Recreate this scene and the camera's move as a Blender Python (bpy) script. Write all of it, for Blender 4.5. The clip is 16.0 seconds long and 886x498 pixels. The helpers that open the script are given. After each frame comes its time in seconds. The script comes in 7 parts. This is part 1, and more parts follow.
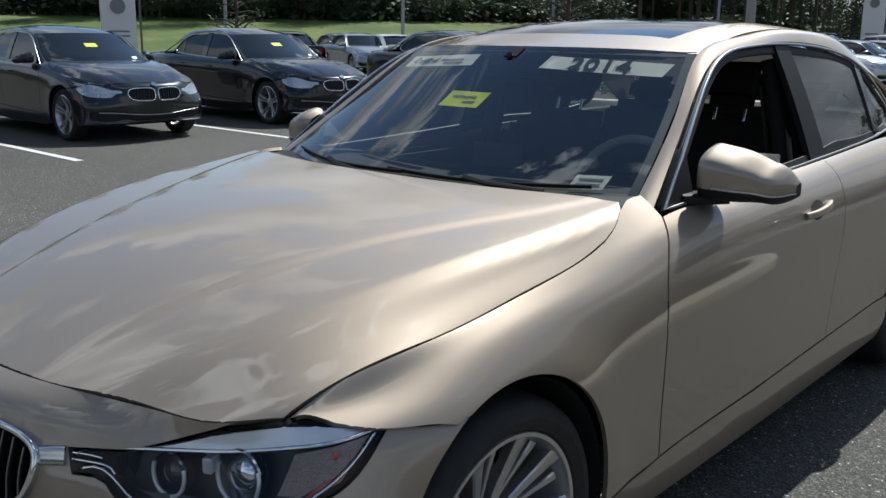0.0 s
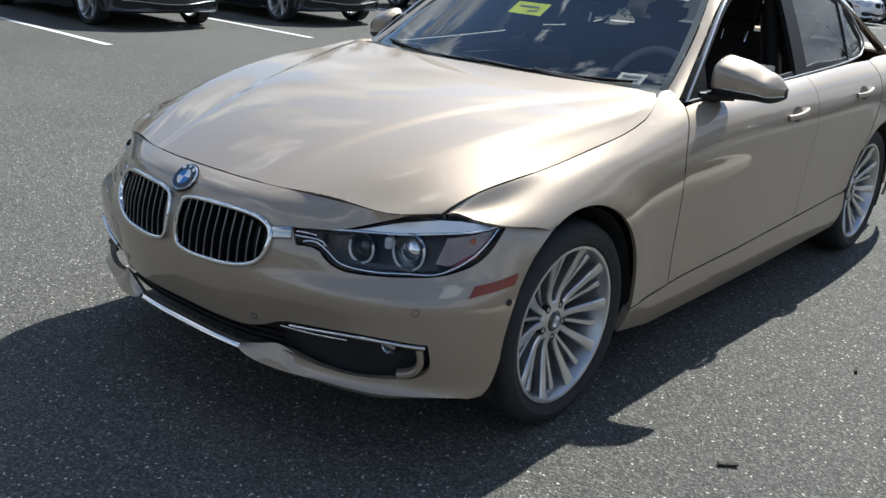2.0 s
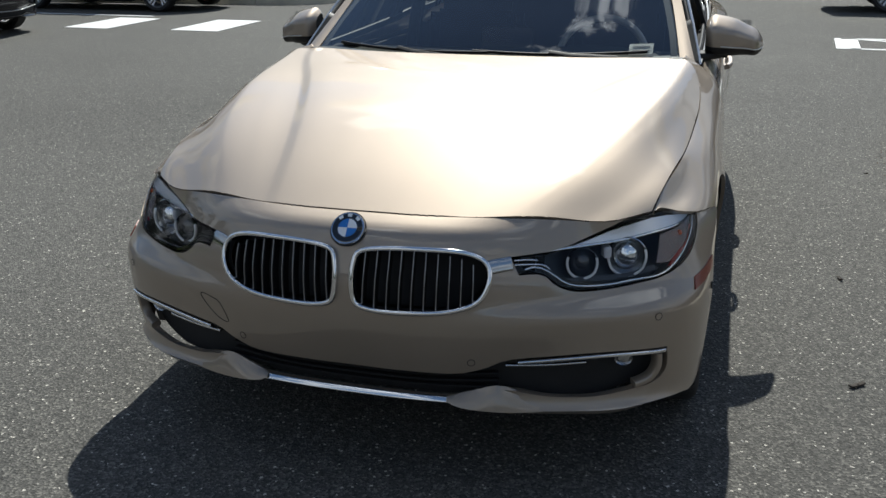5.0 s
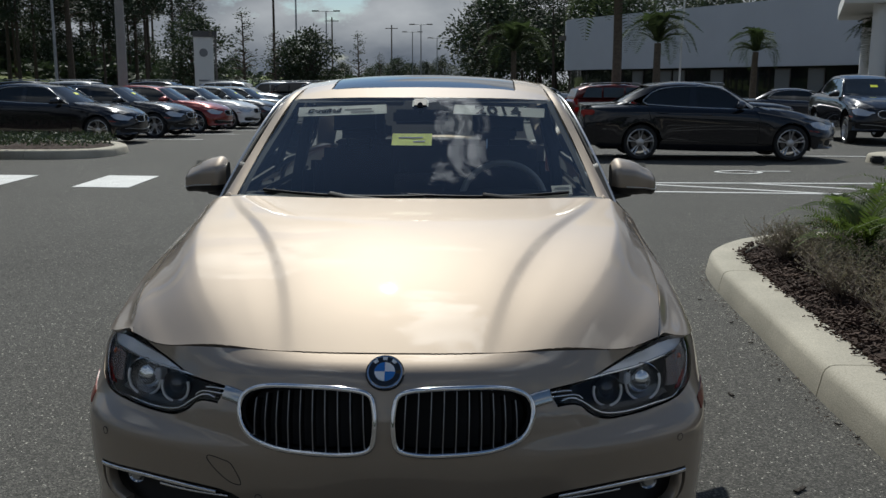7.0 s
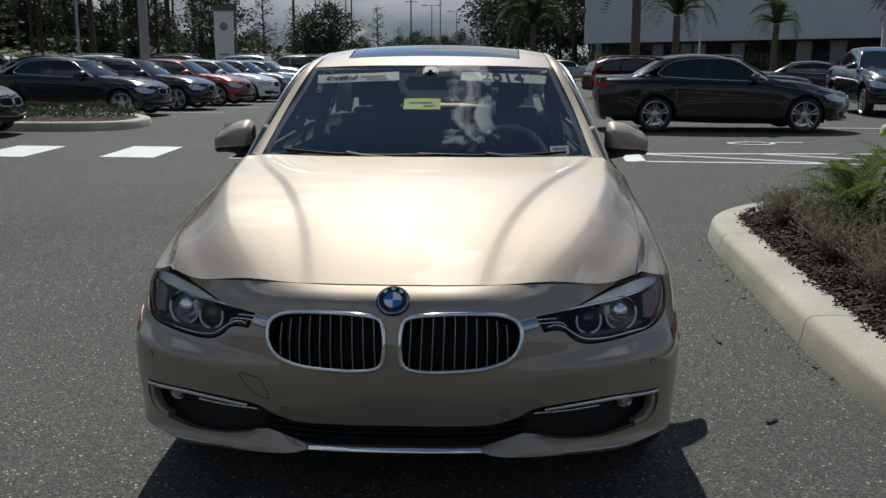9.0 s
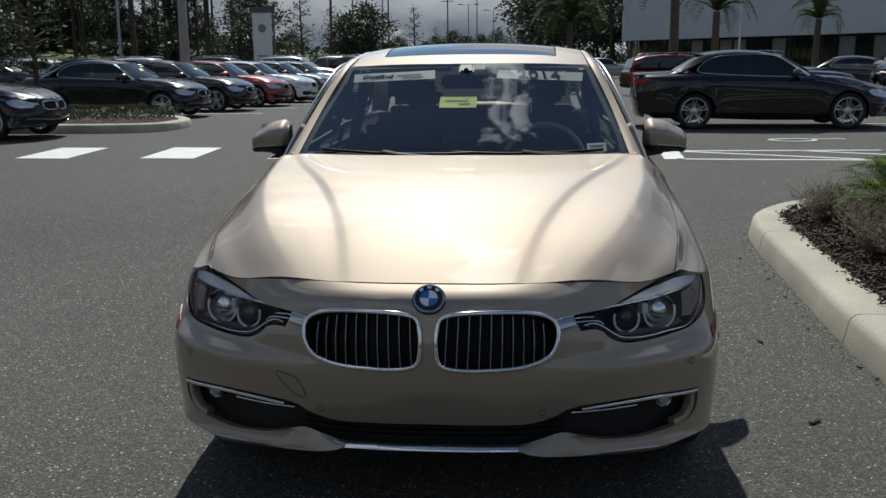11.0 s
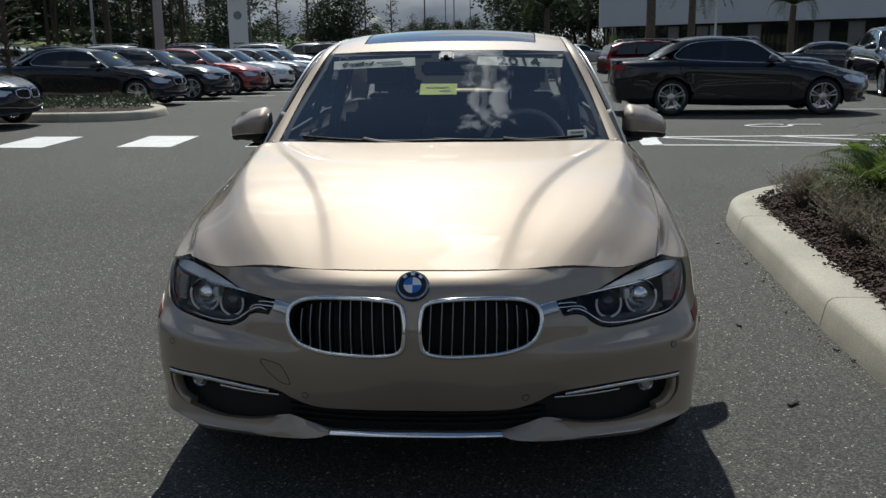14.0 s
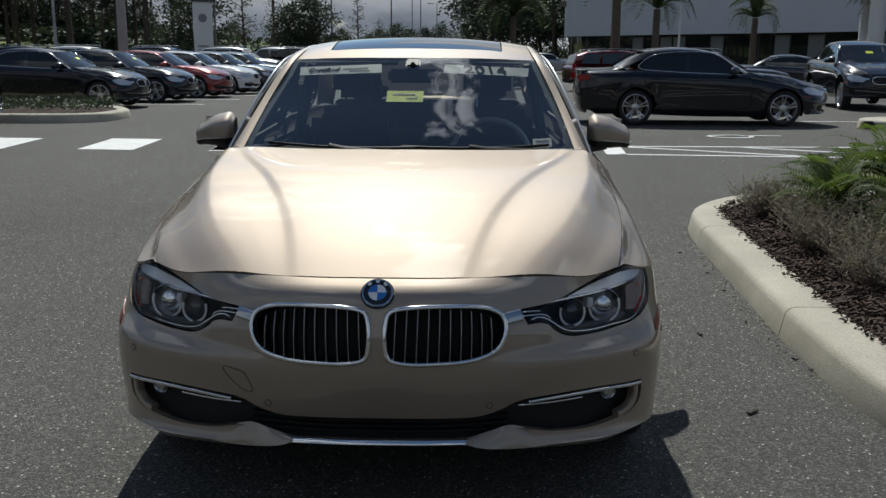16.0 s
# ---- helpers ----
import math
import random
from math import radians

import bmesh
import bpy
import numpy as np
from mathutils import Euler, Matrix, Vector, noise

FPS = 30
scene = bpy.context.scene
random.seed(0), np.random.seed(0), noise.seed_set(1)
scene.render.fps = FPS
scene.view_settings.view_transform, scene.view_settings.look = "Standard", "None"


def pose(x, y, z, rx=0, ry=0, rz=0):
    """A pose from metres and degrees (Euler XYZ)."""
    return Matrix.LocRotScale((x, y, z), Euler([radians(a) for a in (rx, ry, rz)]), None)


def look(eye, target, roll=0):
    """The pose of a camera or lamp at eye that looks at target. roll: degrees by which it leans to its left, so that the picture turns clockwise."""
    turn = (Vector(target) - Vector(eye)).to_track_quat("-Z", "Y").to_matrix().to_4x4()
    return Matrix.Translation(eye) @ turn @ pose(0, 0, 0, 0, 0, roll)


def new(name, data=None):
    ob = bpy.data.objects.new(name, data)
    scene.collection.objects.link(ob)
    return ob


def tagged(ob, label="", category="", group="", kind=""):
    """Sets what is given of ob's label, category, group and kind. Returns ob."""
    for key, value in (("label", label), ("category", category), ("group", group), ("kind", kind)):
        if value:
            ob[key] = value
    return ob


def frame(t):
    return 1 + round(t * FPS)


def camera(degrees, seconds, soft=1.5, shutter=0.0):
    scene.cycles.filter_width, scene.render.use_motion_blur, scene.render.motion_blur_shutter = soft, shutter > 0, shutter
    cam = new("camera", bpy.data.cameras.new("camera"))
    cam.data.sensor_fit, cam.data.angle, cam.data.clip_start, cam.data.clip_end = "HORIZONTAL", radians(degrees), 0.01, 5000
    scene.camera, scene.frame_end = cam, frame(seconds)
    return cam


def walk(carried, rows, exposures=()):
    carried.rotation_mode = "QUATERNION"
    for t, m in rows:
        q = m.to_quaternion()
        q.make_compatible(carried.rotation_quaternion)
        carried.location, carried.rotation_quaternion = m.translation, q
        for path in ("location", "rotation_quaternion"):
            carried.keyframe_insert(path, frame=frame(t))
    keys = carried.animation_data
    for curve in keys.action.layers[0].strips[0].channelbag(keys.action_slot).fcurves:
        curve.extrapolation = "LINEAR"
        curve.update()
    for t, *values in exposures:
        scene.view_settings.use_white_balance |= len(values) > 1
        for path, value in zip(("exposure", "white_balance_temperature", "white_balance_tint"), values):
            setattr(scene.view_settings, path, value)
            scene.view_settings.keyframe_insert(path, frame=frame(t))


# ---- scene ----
cam = camera(50.9, 16.0)
PATH = [
    (0, (1.942, -0.644, 1.394), (0.65, 0.815, 0.942), 0.5),
    (0.5, (2.143, -0.839, 1.397), (0.851, 0.615, 0.931), 2.8),
    (1, (2.277, -0.991, 1.406), (0.932, 0.394, 0.883), 2.7),
    (1.5, (2.29, -1.288, 1.401), (0.991, 0.123, 0.835), 2.9),
    (2, (2.246, -1.521, 1.424), (1.04, -0.055, 0.796), 4.4),
    (2.5, (2.083, -1.579, 1.414), (0.965, -0.079, 0.706), 2.9),
    (3, (1.87, -1.609, 1.437), (0.789, -0.086, 0.722), 2.2),
    (3.5, (1.639, -1.811, 1.437), (0.633, -0.23, 0.738), 0.8),
    (3.7, (1.542, -1.883, 1.454), (0.594, -0.262, 0.764), 0.8),
    (5.8, (0.516, -2.068, 1.412), (0.194, -0.18, 0.836), -1.8),
    (6, (0.455, -2.009, 1.408), (0.179, -0.098, 0.885), -2.0),
    (6.5, (0.316, -2.046, 1.416), (0.198, -0.09, 1.018), -1.0),
    (7, (0.183, -2.172, 1.414), (0.14, -0.203, 1.064), 0.2),
    (7.5, (0.211, -2.306, 1.397), (0.145, -0.342, 1.026), 0.9),
    (8, (0.27, -2.449, 1.394), (0.232, -0.494, 0.976), 1.3),
    (8.5, (0.262, -2.506, 1.396), (0.225, -0.553, 0.97), 1.0),
    (9, (0.244, -2.522, 1.39), (0.16, -0.565, 0.987), 0.1),
    (11.3, (0.248, -2.511, 1.385), (0.081, -0.56, 0.98), -0.6),
    (11.5, (0.248, -2.51, 1.385), (0.081, -0.561, 0.967), -0.7),
    (12, (0.249, -2.51, 1.384), (0.097, -0.564, 0.948), -0.6),
    (12.5, (0.25, -2.507, 1.382), (0.107, -0.564, 0.931), -0.4),
    (13, (0.251, -2.51, 1.382), (0.105, -0.57, 0.919), -0.9),
    (13.5, (0.244, -2.513, 1.382), (0.109, -0.57, 0.927), -1.0),
    (14, (0.235, -2.522, 1.385), (0.117, -0.573, 0.954), -0.7),
    (14.5, (0.232, -2.52, 1.384), (0.122, -0.565, 0.977), -0.9),
    (15, (0.235, -2.512, 1.381), (0.127, -0.559, 0.963), -1.0),
    (15.5, (0.234, -2.515, 1.383), (0.139, -0.564, 0.956), -0.4),
    (16, (0.233, -2.525, 1.39), (0.191, -0.57, 0.972), 0.3),
]
EXPOSURES = [(0, 0.36), (1, 0.57), (2, 0.92), (3, 0.76), (3.7, 0.54), (5.8, 0.18), (6.5, -0.38), (7, -0.32), (7.5, -0.18), (9, -0.18), (14.5, -0.13), (16, -0.18)]
walk(cam, [(t, look(*p)) for t, *p in PATH], [(t, e, 6080 if t < 3 else 6250, 7) for t, e in EXPOSURES])

# world, sun and exposure
SUN_ELEV, SUN_TURN = 47.2, -7.0  # the sun stands behind the car, a little to its right side
world = bpy.data.worlds.new("sky")
scene.world = world
world.use_nodes = True
wn, wl = world.node_tree.nodes, world.node_tree.links
sky = wn.new("ShaderNodeTexSky")
sky.sky_type, sky.sun_disc = "NISHITA", False
sky.sun_elevation, sky.sun_rotation = radians(SUN_ELEV), radians(SUN_TURN)
sky.air_density, sky.dust_density = 1.0, 0.08
# broken white cloud over the blue
tex = wn.new("ShaderNodeTexCoord")
squash = wn.new("ShaderNodeMapping")
squash.inputs["Scale"].default_value = (1.0, 1.0, 2.2)
squash.inputs["Location"].default_value = (0.35, 0.2, 1.4)
squash.inputs["Rotation"].default_value = (0, 0, radians(22))
wl.new(tex.outputs["Generated"], squash.inputs["Vector"])
puffs = wn.new("ShaderNodeTexNoise")
puffs.inputs["Scale"].default_value, puffs.inputs["Detail"].default_value = 2.6, 13.0
puffs.inputs["Roughness"].default_value = 0.60
wl.new(squash.outputs[0], puffs.inputs["Vector"])
cover = wn.new("ShaderNodeValToRGB")
cover.color_ramp.elements[0].position, cover.color_ramp.elements[1].position = 0.552, 0.590
# the cover closes towards the horizon
rise_of = wn.new("ShaderNodeSeparateXYZ")
wl.new(tex.outputs["Generated"], rise_of.inputs[0])
low = wn.new("ShaderNodeMapRange")
low.inputs["From Min"].default_value, low.inputs["From Max"].default_value = 0.05, 0.50
low.inputs["To Min"].default_value, low.inputs["To Max"].default_value = 0.21, 0.0
wl.new(rise_of.outputs["Z"], low.inputs["Value"])
more = wn.new("ShaderNodeMath")
wl.new(puffs.outputs["Fac"], more.inputs[0])
wl.new(low.outputs[0], more.inputs[1])
wl.new(more.outputs[0], cover.inputs[0])
shade = wn.new("ShaderNodeTexNoise")
shade.inputs["Scale"].default_value, shade.inputs["Detail"].default_value = 5.0, 6.0
wl.new(squash.outputs[0], shade.inputs["Vector"])
white = wn.new("ShaderNodeValToRGB")
white.color_ramp.elements[0].color, white.color_ramp.elements[1].color = (4.2, 4.8, 5.9, 1), (16.0, 16.3, 16.8, 1)
white.color_ramp.elements[0].position, white.color_ramp.elements[1].position = 0.35, 0.68
wl.new(shade.outputs["Fac"], white.inputs[0])
blend = wn.new("ShaderNodeMix")
blend.data_type = "RGBA"
wl.new(cover.outputs[0], blend.inputs[0])
clear = wn.new("ShaderNodeVectorMath")
clear.operation = "SCALE"
clear.inputs["Scale"].default_value = 2.2
wl.new(sky.outputs[0], clear.inputs[0])
wl.new(clear.outputs[0], blend.inputs[6])
# cloud scatters more light near the sun
SUN_WAY = (math.sin(radians(SUN_TURN)) * math.cos(radians(SUN_ELEV)), math.cos(radians(SUN_TURN)) * math.cos(radians(SUN_ELEV)), math.sin(radians(SUN_ELEV)))
toward = wn.new("ShaderNodeVectorMath")
toward.operation = "DOT_PRODUCT"
wl.new(tex.outputs["Generated"], toward.inputs[0])
toward.inputs[1].default_value = SUN_WAY
halo = wn.new("ShaderNodeMapRange")
halo.interpolation_type = "SMOOTHSTEP"
halo.inputs["From Min"].default_value, halo.inputs["From Max"].default_value = 0.87, 1.0
halo.inputs["To Min"].default_value, halo.inputs["To Max"].default_value = 1.0, 2.2
wl.new(toward.outputs["Value"], halo.inputs["Value"])
lit = wn.new("ShaderNodeVectorMath")
lit.operation = "SCALE"
wl.new(white.outputs[0], lit.inputs[0])
high = wn.new("ShaderNodeMapRange")
high.inputs["From Min"].default_value, high.inputs["From Max"].default_value = 0.45, 0.90
high.inputs["To Min"].default_value, high.inputs["To Max"].default_value = 1.0, 2.6
wl.new(rise_of.outputs["Z"], high.inputs["Value"])
glare = wn.new("ShaderNodeMath")
glare.operation = "MULTIPLY"
wl.new(halo.outputs[0], glare.inputs[0])
wl.new(high.outputs[0], glare.inputs[1])
wl.new(glare.outputs[0], lit.inputs["Scale"])
wl.new(lit.outputs[0], blend.inputs[7])
wl.new(blend.outputs[2], wn["Background"].inputs[0])
wn["Background"].inputs[1].default_value = 0.036

sun = new("sun", bpy.data.lights.new("sun", "SUN"))
sun.data.energy, sun.data.angle, sun.data.color = 4.85, radians(0.55), (1.0, 0.965, 0.885)
sun.matrix_world = look(SUN_WAY, (0, 0, 0))
scene.view_settings.exposure = 0.0

# ---- shaping helpers ----
from mathutils import geometry


def spline_rows(us, k):
    """Rows of weights by which k knots at 0..k-1 give a natural cubic spline at us."""
    us = np.clip(np.asarray(us, float), 0, k - 1)
    a, d = np.eye(k), np.zeros((k, k))
    for i in range(1, k - 1):
        a[i, i - 1:i + 2] = 1 / 6, 2 / 3, 1 / 6
        d[i, i - 1:i + 2] = 1, -2, 1
    second = np.linalg.solve(a, d)
    i = np.minimum(us.astype(int), k - 2)
    f = us - i
    one = np.eye(k)
    return ((1 - f)[:, None] * one[i] + f[:, None] * one[i + 1]
            + (((1 - f) ** 3 - (1 - f)) / 6)[:, None] * second[i] + ((f ** 3 - f) / 6)[:, None] * second[i + 1])


def smooth(pts, n, closed=False):
    """n points on a smooth curve through pts, spaced by length."""
    p = np.asarray(pts, float)
    if closed:
        p = np.concatenate([p[-3:], p, p[:4]])
    k = len(p)
    dense = spline_rows(np.linspace(3, k - 4, 40 * k) if closed else np.linspace(0, k - 1, 40 * k), k) @ p
    run = np.concatenate([[0], np.cumsum(np.linalg.norm(np.diff(dense, axis=0), axis=1))])
    at = np.linspace(0, run[-1], n + 1)[:-1] if closed else np.linspace(0, run[-1], n)
    return np.stack([np.interp(at, run, dense[:, c]) for c in range(p.shape[1])], 1)


def steady(x, xs, vs):
    """A smooth value at one x through the knots that never overshoots them."""
    h, d = np.diff(xs), np.diff(vs) / np.diff(xs)
    m = np.zeros(len(xs))
    m[0], m[-1] = d[0], d[-1]
    same = d[:-1] * d[1:] > 0
    w1, w2 = 2 * h[1:] + h[:-1], h[1:] + 2 * h[:-1]
    m[1:-1][same] = ((w1 + w2) / (w1 / np.where(same, d[:-1], 1) + w2 / np.where(same, d[1:], 1)))[same]
    i = min(max(int(np.searchsorted(xs, x)) - 1, 0), len(xs) - 2)
    t = min(max((x - xs[i]) / h[i], 0.0), 1.0)
    return (1 + 2 * t) * (1 - t) ** 2 * vs[i] + t * (1 - t) ** 2 * h[i] * m[i] + t * t * (3 - 2 * t) * vs[i + 1] + t * t * (t - 1) * h[i] * m[i + 1]


def key(y, ys, vs):
    """A smooth value at y through the knots."""
    ys, vs = np.asarray(ys, float), np.asarray(vs, float)
    n = len(ys)
    y = np.clip(np.asarray(y, float), ys[0], ys[-1])
    h = np.diff(ys)
    a, b = np.eye(n), np.zeros(n)
    for i in range(1, n - 1):
        a[i, i - 1:i + 2] = h[i - 1], 2 * (h[i - 1] + h[i]), h[i]
        b[i] = 6 * ((vs[i + 1] - vs[i]) / h[i] - (vs[i] - vs[i - 1]) / h[i - 1])
    m = np.linalg.solve(a, b)
    i = np.clip(np.searchsorted(ys, y) - 1, 0, n - 2)
    l, r, hh = ys[i + 1] - y, y - ys[i], h[i]
    return (m[i] * l ** 3 + m[i + 1] * r ** 3) / (6 * hh) + (vs[i] / hh - m[i] * hh / 6) * l + (vs[i + 1] / hh - m[i + 1] * hh / 6) * r


class Loft:
    """A smooth surface through rows of guide points."""

    def __init__(self, rows):
        self.g = np.asarray(rows, float)
        self.m, self.k = self.g.shape[:2]
        u, v = np.meshgrid(np.linspace(0, self.k - 1, 14 * self.k), np.linspace(0, self.m - 1, 14 * self.m))
        self.uv = np.stack([u.ravel(), v.ravel()], 1)
        self.xyz = self(self.uv)

    def __call__(self, uv):
        return self.place(uv)

    def place(self, uv):
        uv = np.asarray(uv, float)
        return np.einsum("nm,nk,mkc->nc", spline_rows(uv[:, 1], self.m), spline_rows(uv[:, 0], self.k), self.g)

    def near(self, pts):
        pts = np.asarray(pts, float)
        uv = self.uv[np.array([np.argmin(((self.xyz - p) ** 2).sum(1)) for p in pts])]
        for _ in range(6):
            s, e = self(uv), 1e-4
            du, dv = (self(uv + [e, 0]) - s) / e, (self(uv + [0, e]) - s) / e
            r = pts - s
            a, b, c = (du * du).sum(1) + 1e-12, (du * dv).sum(1), (dv * dv).sum(1) + 1e-12
            p, q = (du * r).sum(1), (dv * r).sum(1)
            det = a * c - b * b + 1e-12
            uv = uv + np.clip(np.stack([(c * p - b * q) / det, (a * q - b * p) / det], 1), -0.3, 0.3)
            uv = np.clip(uv, 0, [self.k - 1, self.m - 1])
        return uv


class Sheet:
    """A surface given by a formula of two of its coordinates (axes), the third being found."""

    def __init__(self, formula, axes):
        self.f, self.axes = formula, axes

    def __call__(self, uv):
        return self.f(np.asarray(uv, float))

    def near(self, pts):
        return np.asarray(pts, float)[:, self.axes]


def inside(p, poly):
    x, y = p[:, 0][:, None], p[:, 1][:, None]
    a, b = poly, np.roll(poly, -1, 0)
    cross = ((a[:, 1] > y) != (b[:, 1] > y)) & (x < (b[:, 0] - a[:, 0]) * (y - a[:, 1]) / (b[:, 1] - a[:, 1] + 1e-15) + a[:, 0])
    return cross.sum(1) % 2 == 1


def normals_on(surf, uv):
    e = 1e-3
    n = np.cross(surf(uv + [e, 0]) - surf(uv - [e, 0]), surf(uv + [0, e]) - surf(uv - [0, e]))
    return n / (np.linalg.norm(n, axis=1)[:, None] + 1e-15)


def dense(loop, step):
    """A closed loop with no side longer than step."""
    out = []
    for a, b in zip(loop, np.roll(loop, -1, 0)):
        n = max(1, int(np.ceil(np.linalg.norm(b - a) / step)))
        out += [a + (b - a) * i / n for i in range(n)]
    return np.array(out)


class Geo:
    """Points, faces and smooth normals of one mesh."""

    def __init__(self):
        self.v, self.f, self.n = [], [], []

    def add(self, v, f, n):
        base = len(self.v)
        self.v += [tuple(map(float, q)) for q in v]
        self.n += [tuple(map(float, q)) for q in n]
        self.f += [tuple(int(i) + base for i in q) for q in f]
        return self

    def mirrored(self):
        o = Geo()
        o.v = [(-x, y, z) for x, y, z in self.v]
        o.n = [(-x, y, z) for x, y, z in self.n]
        o.f = [tuple(reversed(q)) for q in self.f]
        return o

    def both(self):
        o = self.mirrored()
        return Geo().add(self.v, self.f, self.n).add(o.v, o.f, o.n)


def patch(surf, outer, holes=(), step=0.03, gap=0.0015, flange=0.012, out=(0, 0, 0), offset=0.0):
    """A trimmed piece of a surface: outer and holes are loops of 3D points near it. Its rims turn inward by flange.
    out: a point that lies inside the body, which tells the outward side."""
    loops = [surf.near(q) for q in (outer, *holes)]
    e = 1e-3
    size = np.array([np.median(np.linalg.norm(surf(loops[0] + d) - surf(loops[0] - d), axis=1)) / (2 * e) for d in ([e, 0], [0, e])])
    size = np.maximum(size, 1e-4)
    loops = [dense(q * size, step * 0.6) for q in loops]
    lo, hi = loops[0].min(0), loops[0].max(0)
    gx, gy = np.meshgrid(np.arange(lo[0] + step / 2, hi[0], step), np.arange(lo[1] + step / 2, hi[1], step))
    grid = np.stack([gx.ravel(), gy.ravel()], 1)
    if len(grid):
        keep = inside(grid, loops[0])
        for q in loops[1:]:
            keep &= ~inside(grid, q)
        rim = np.concatenate(loops)
        grid = grid[keep]
        if len(grid):
            d = np.min(((grid[:, None, :] - rim[None]) ** 2).sum(2), axis=1)
            grid = grid[d > (0.45 * step) ** 2]
    pts, edges = list(map(tuple, np.concatenate(loops))), []
    base = 0
    for q in loops:
        edges += [(base + i, base + (i + 1) % len(q)) for i in range(len(q))]
        base += len(q)
    pts += list(map(tuple, grid))
    vs, _, fs, *_ = geometry.delaunay_2d_cdt([Vector(p) for p in pts], edges, [], 0, 1e-7)
    flat = np.array([tuple(v) for v in vs])
    tri = np.array([tuple(f) for f in fs])
    c = flat[tri].mean(1)
    keep = inside(c, loops[0])
    for q in loops[1:]:
        keep &= ~inside(c, q)
    tri = tri[keep]
    uv = flat / size
    xyz, nor = surf(uv), normals_on(surf, uv)
    if ((xyz - np.asarray(out)) * nor).sum() < 0:
        nor = -nor
    xyz = xyz + nor * offset
    fn = np.cross(xyz[tri[:, 1]] - xyz[tri[:, 0]], xyz[tri[:, 2]] - xyz[tri[:, 0]])
    flip = (fn * nor[tri[:, 0]]).sum(1) < 0
    tri[flip] = tri[flip][:, ::-1]
    # draw the rims in by the gap and fold them inward
    count = {}
    for t in tri:
        for i in range(3):
            count[(t[i], t[(i + 1) % 3])] = 1
    rims = [(a, b) for a, b in count if (b, a) not in count]
    side = np.zeros_like(xyz)
    for a, b in rims:
        o = np.cross(xyz[b] - xyz[a], nor[a])
        o /= np.linalg.norm(o) + 1e-12
        side[a] += o
        side[b] += o
    l = np.linalg.norm(side, axis=1)
    side[l > 0] /= l[l > 0][:, None]
    xyz = xyz - side * gap
    geo = Geo().add(xyz, tri, nor)
    if flange:
        ids = sorted({i for r in rims for i in r})
        at = {i: k for k, i in enumerate(ids)}
        n = len(ids)
        top = xyz[ids]
        low = top - nor[ids] * flange
        geo.add(np.concatenate([top, low]), [(at[b], at[a], at[a] + n, at[b] + n) for a, b in rims], np.concatenate([side[ids], side[ids]]))
    return geo


def unit(v):
    v = np.asarray(v, float)
    return v / (np.linalg.norm(v, axis=-1, keepdims=True) + 1e-12)


def sweep(pts, profile, up=(0, 0, 1), closed=False, caps=True):
    """A bar: the profile (a loop of side, up) carried along pts. up: one way, or one for each point."""
    p = np.asarray(pts, float)
    n = len(p)
    t = unit(np.roll(p, -1, 0) - np.roll(p, 1, 0)) if closed else unit(np.gradient(p, axis=0))
    ups = np.broadcast_to(np.asarray(up, float), (n, 3))
    s = unit(np.cross(t, ups))
    w = np.cross(s, t)
    prof = np.asarray(profile, float)
    k = len(prof)
    v = p[:, None] + s[:, None] * prof[None, :, :1] + w[:, None] * prof[None, :, 1:]
    bm = bmesh.new()
    vs = [[bm.verts.new(q) for q in row] for row in v]
    for i in range(n if closed else n - 1):
        for j in range(k):
            bm.faces.new((vs[i][j], vs[i][(j + 1) % k], vs[(i + 1) % n][(j + 1) % k], vs[(i + 1) % n][j]))
    if caps and not closed:
        bm.faces.new(vs[0][::-1])
        bm.faces.new(vs[-1])
    bmesh.ops.recalc_face_normals(bm, faces=bm.faces)
    return bm


def round_profile(w, h, r=None, n=3):
    """A loop for a bar w wide and h high with rounded corners."""
    r = min(w, h) * 0.3 if r is None else r
    out = []
    for cx, cy, a0 in ((w / 2 - r, h / 2 - r, 0), (-w / 2 + r, h / 2 - r, 90), (-w / 2 + r, -h / 2 + r, 180), (w / 2 - r, -h / 2 + r, 270)):
        out += [(cx + r * math.cos(radians(a0 + 90 * i / n)), cy + r * math.sin(radians(a0 + 90 * i / n))) for i in range(n + 1)]
    return out


def circle(r, n=12):
    return [(r * math.cos(2 * math.pi * i / n), r * math.sin(2 * math.pi * i / n)) for i in range(n)]


def lathe(profile, n=48, closed=True, start=0.0):
    """A turned solid about the x axis; profile: (radius, x) pairs."""
    bm = bmesh.new()
    rings = [[bm.verts.new((x, r * math.cos(start + 2 * math.pi * i / n), r * math.sin(start + 2 * math.pi * i / n))) for i in range(n)] for r, x in profile]
    k = len(profile)
    for j in range(k if closed else k - 1):
        a, b = rings[j], rings[(j + 1) % k]
        for i in range(n):
            bm.faces.new((a[i], a[(i + 1) % n], b[(i + 1) % n], b[i]))
    bmesh.ops.remove_doubles(bm, verts=bm.verts, dist=1e-5)
    bmesh.ops.recalc_face_normals(bm, faces=bm.faces)
    return bm


def block(sx, sy, sz, bevel=0.01, at=(0, 0, 0), seg=2):
    """A box with rounded edges, centred at a point."""
    bm = bmesh.new()
    bmesh.ops.create_cube(bm, size=1)
    bmesh.ops.scale(bm, vec=(sx, sy, sz), verts=bm.verts)
    if bevel:
        bmesh.ops.bevel(bm, geom=bm.edges[:], offset=min(bevel, 0.45 * min(sx, sy, sz)), segments=seg, affect="EDGES")
    bmesh.ops.translate(bm, vec=at, verts=bm.verts)
    return bm


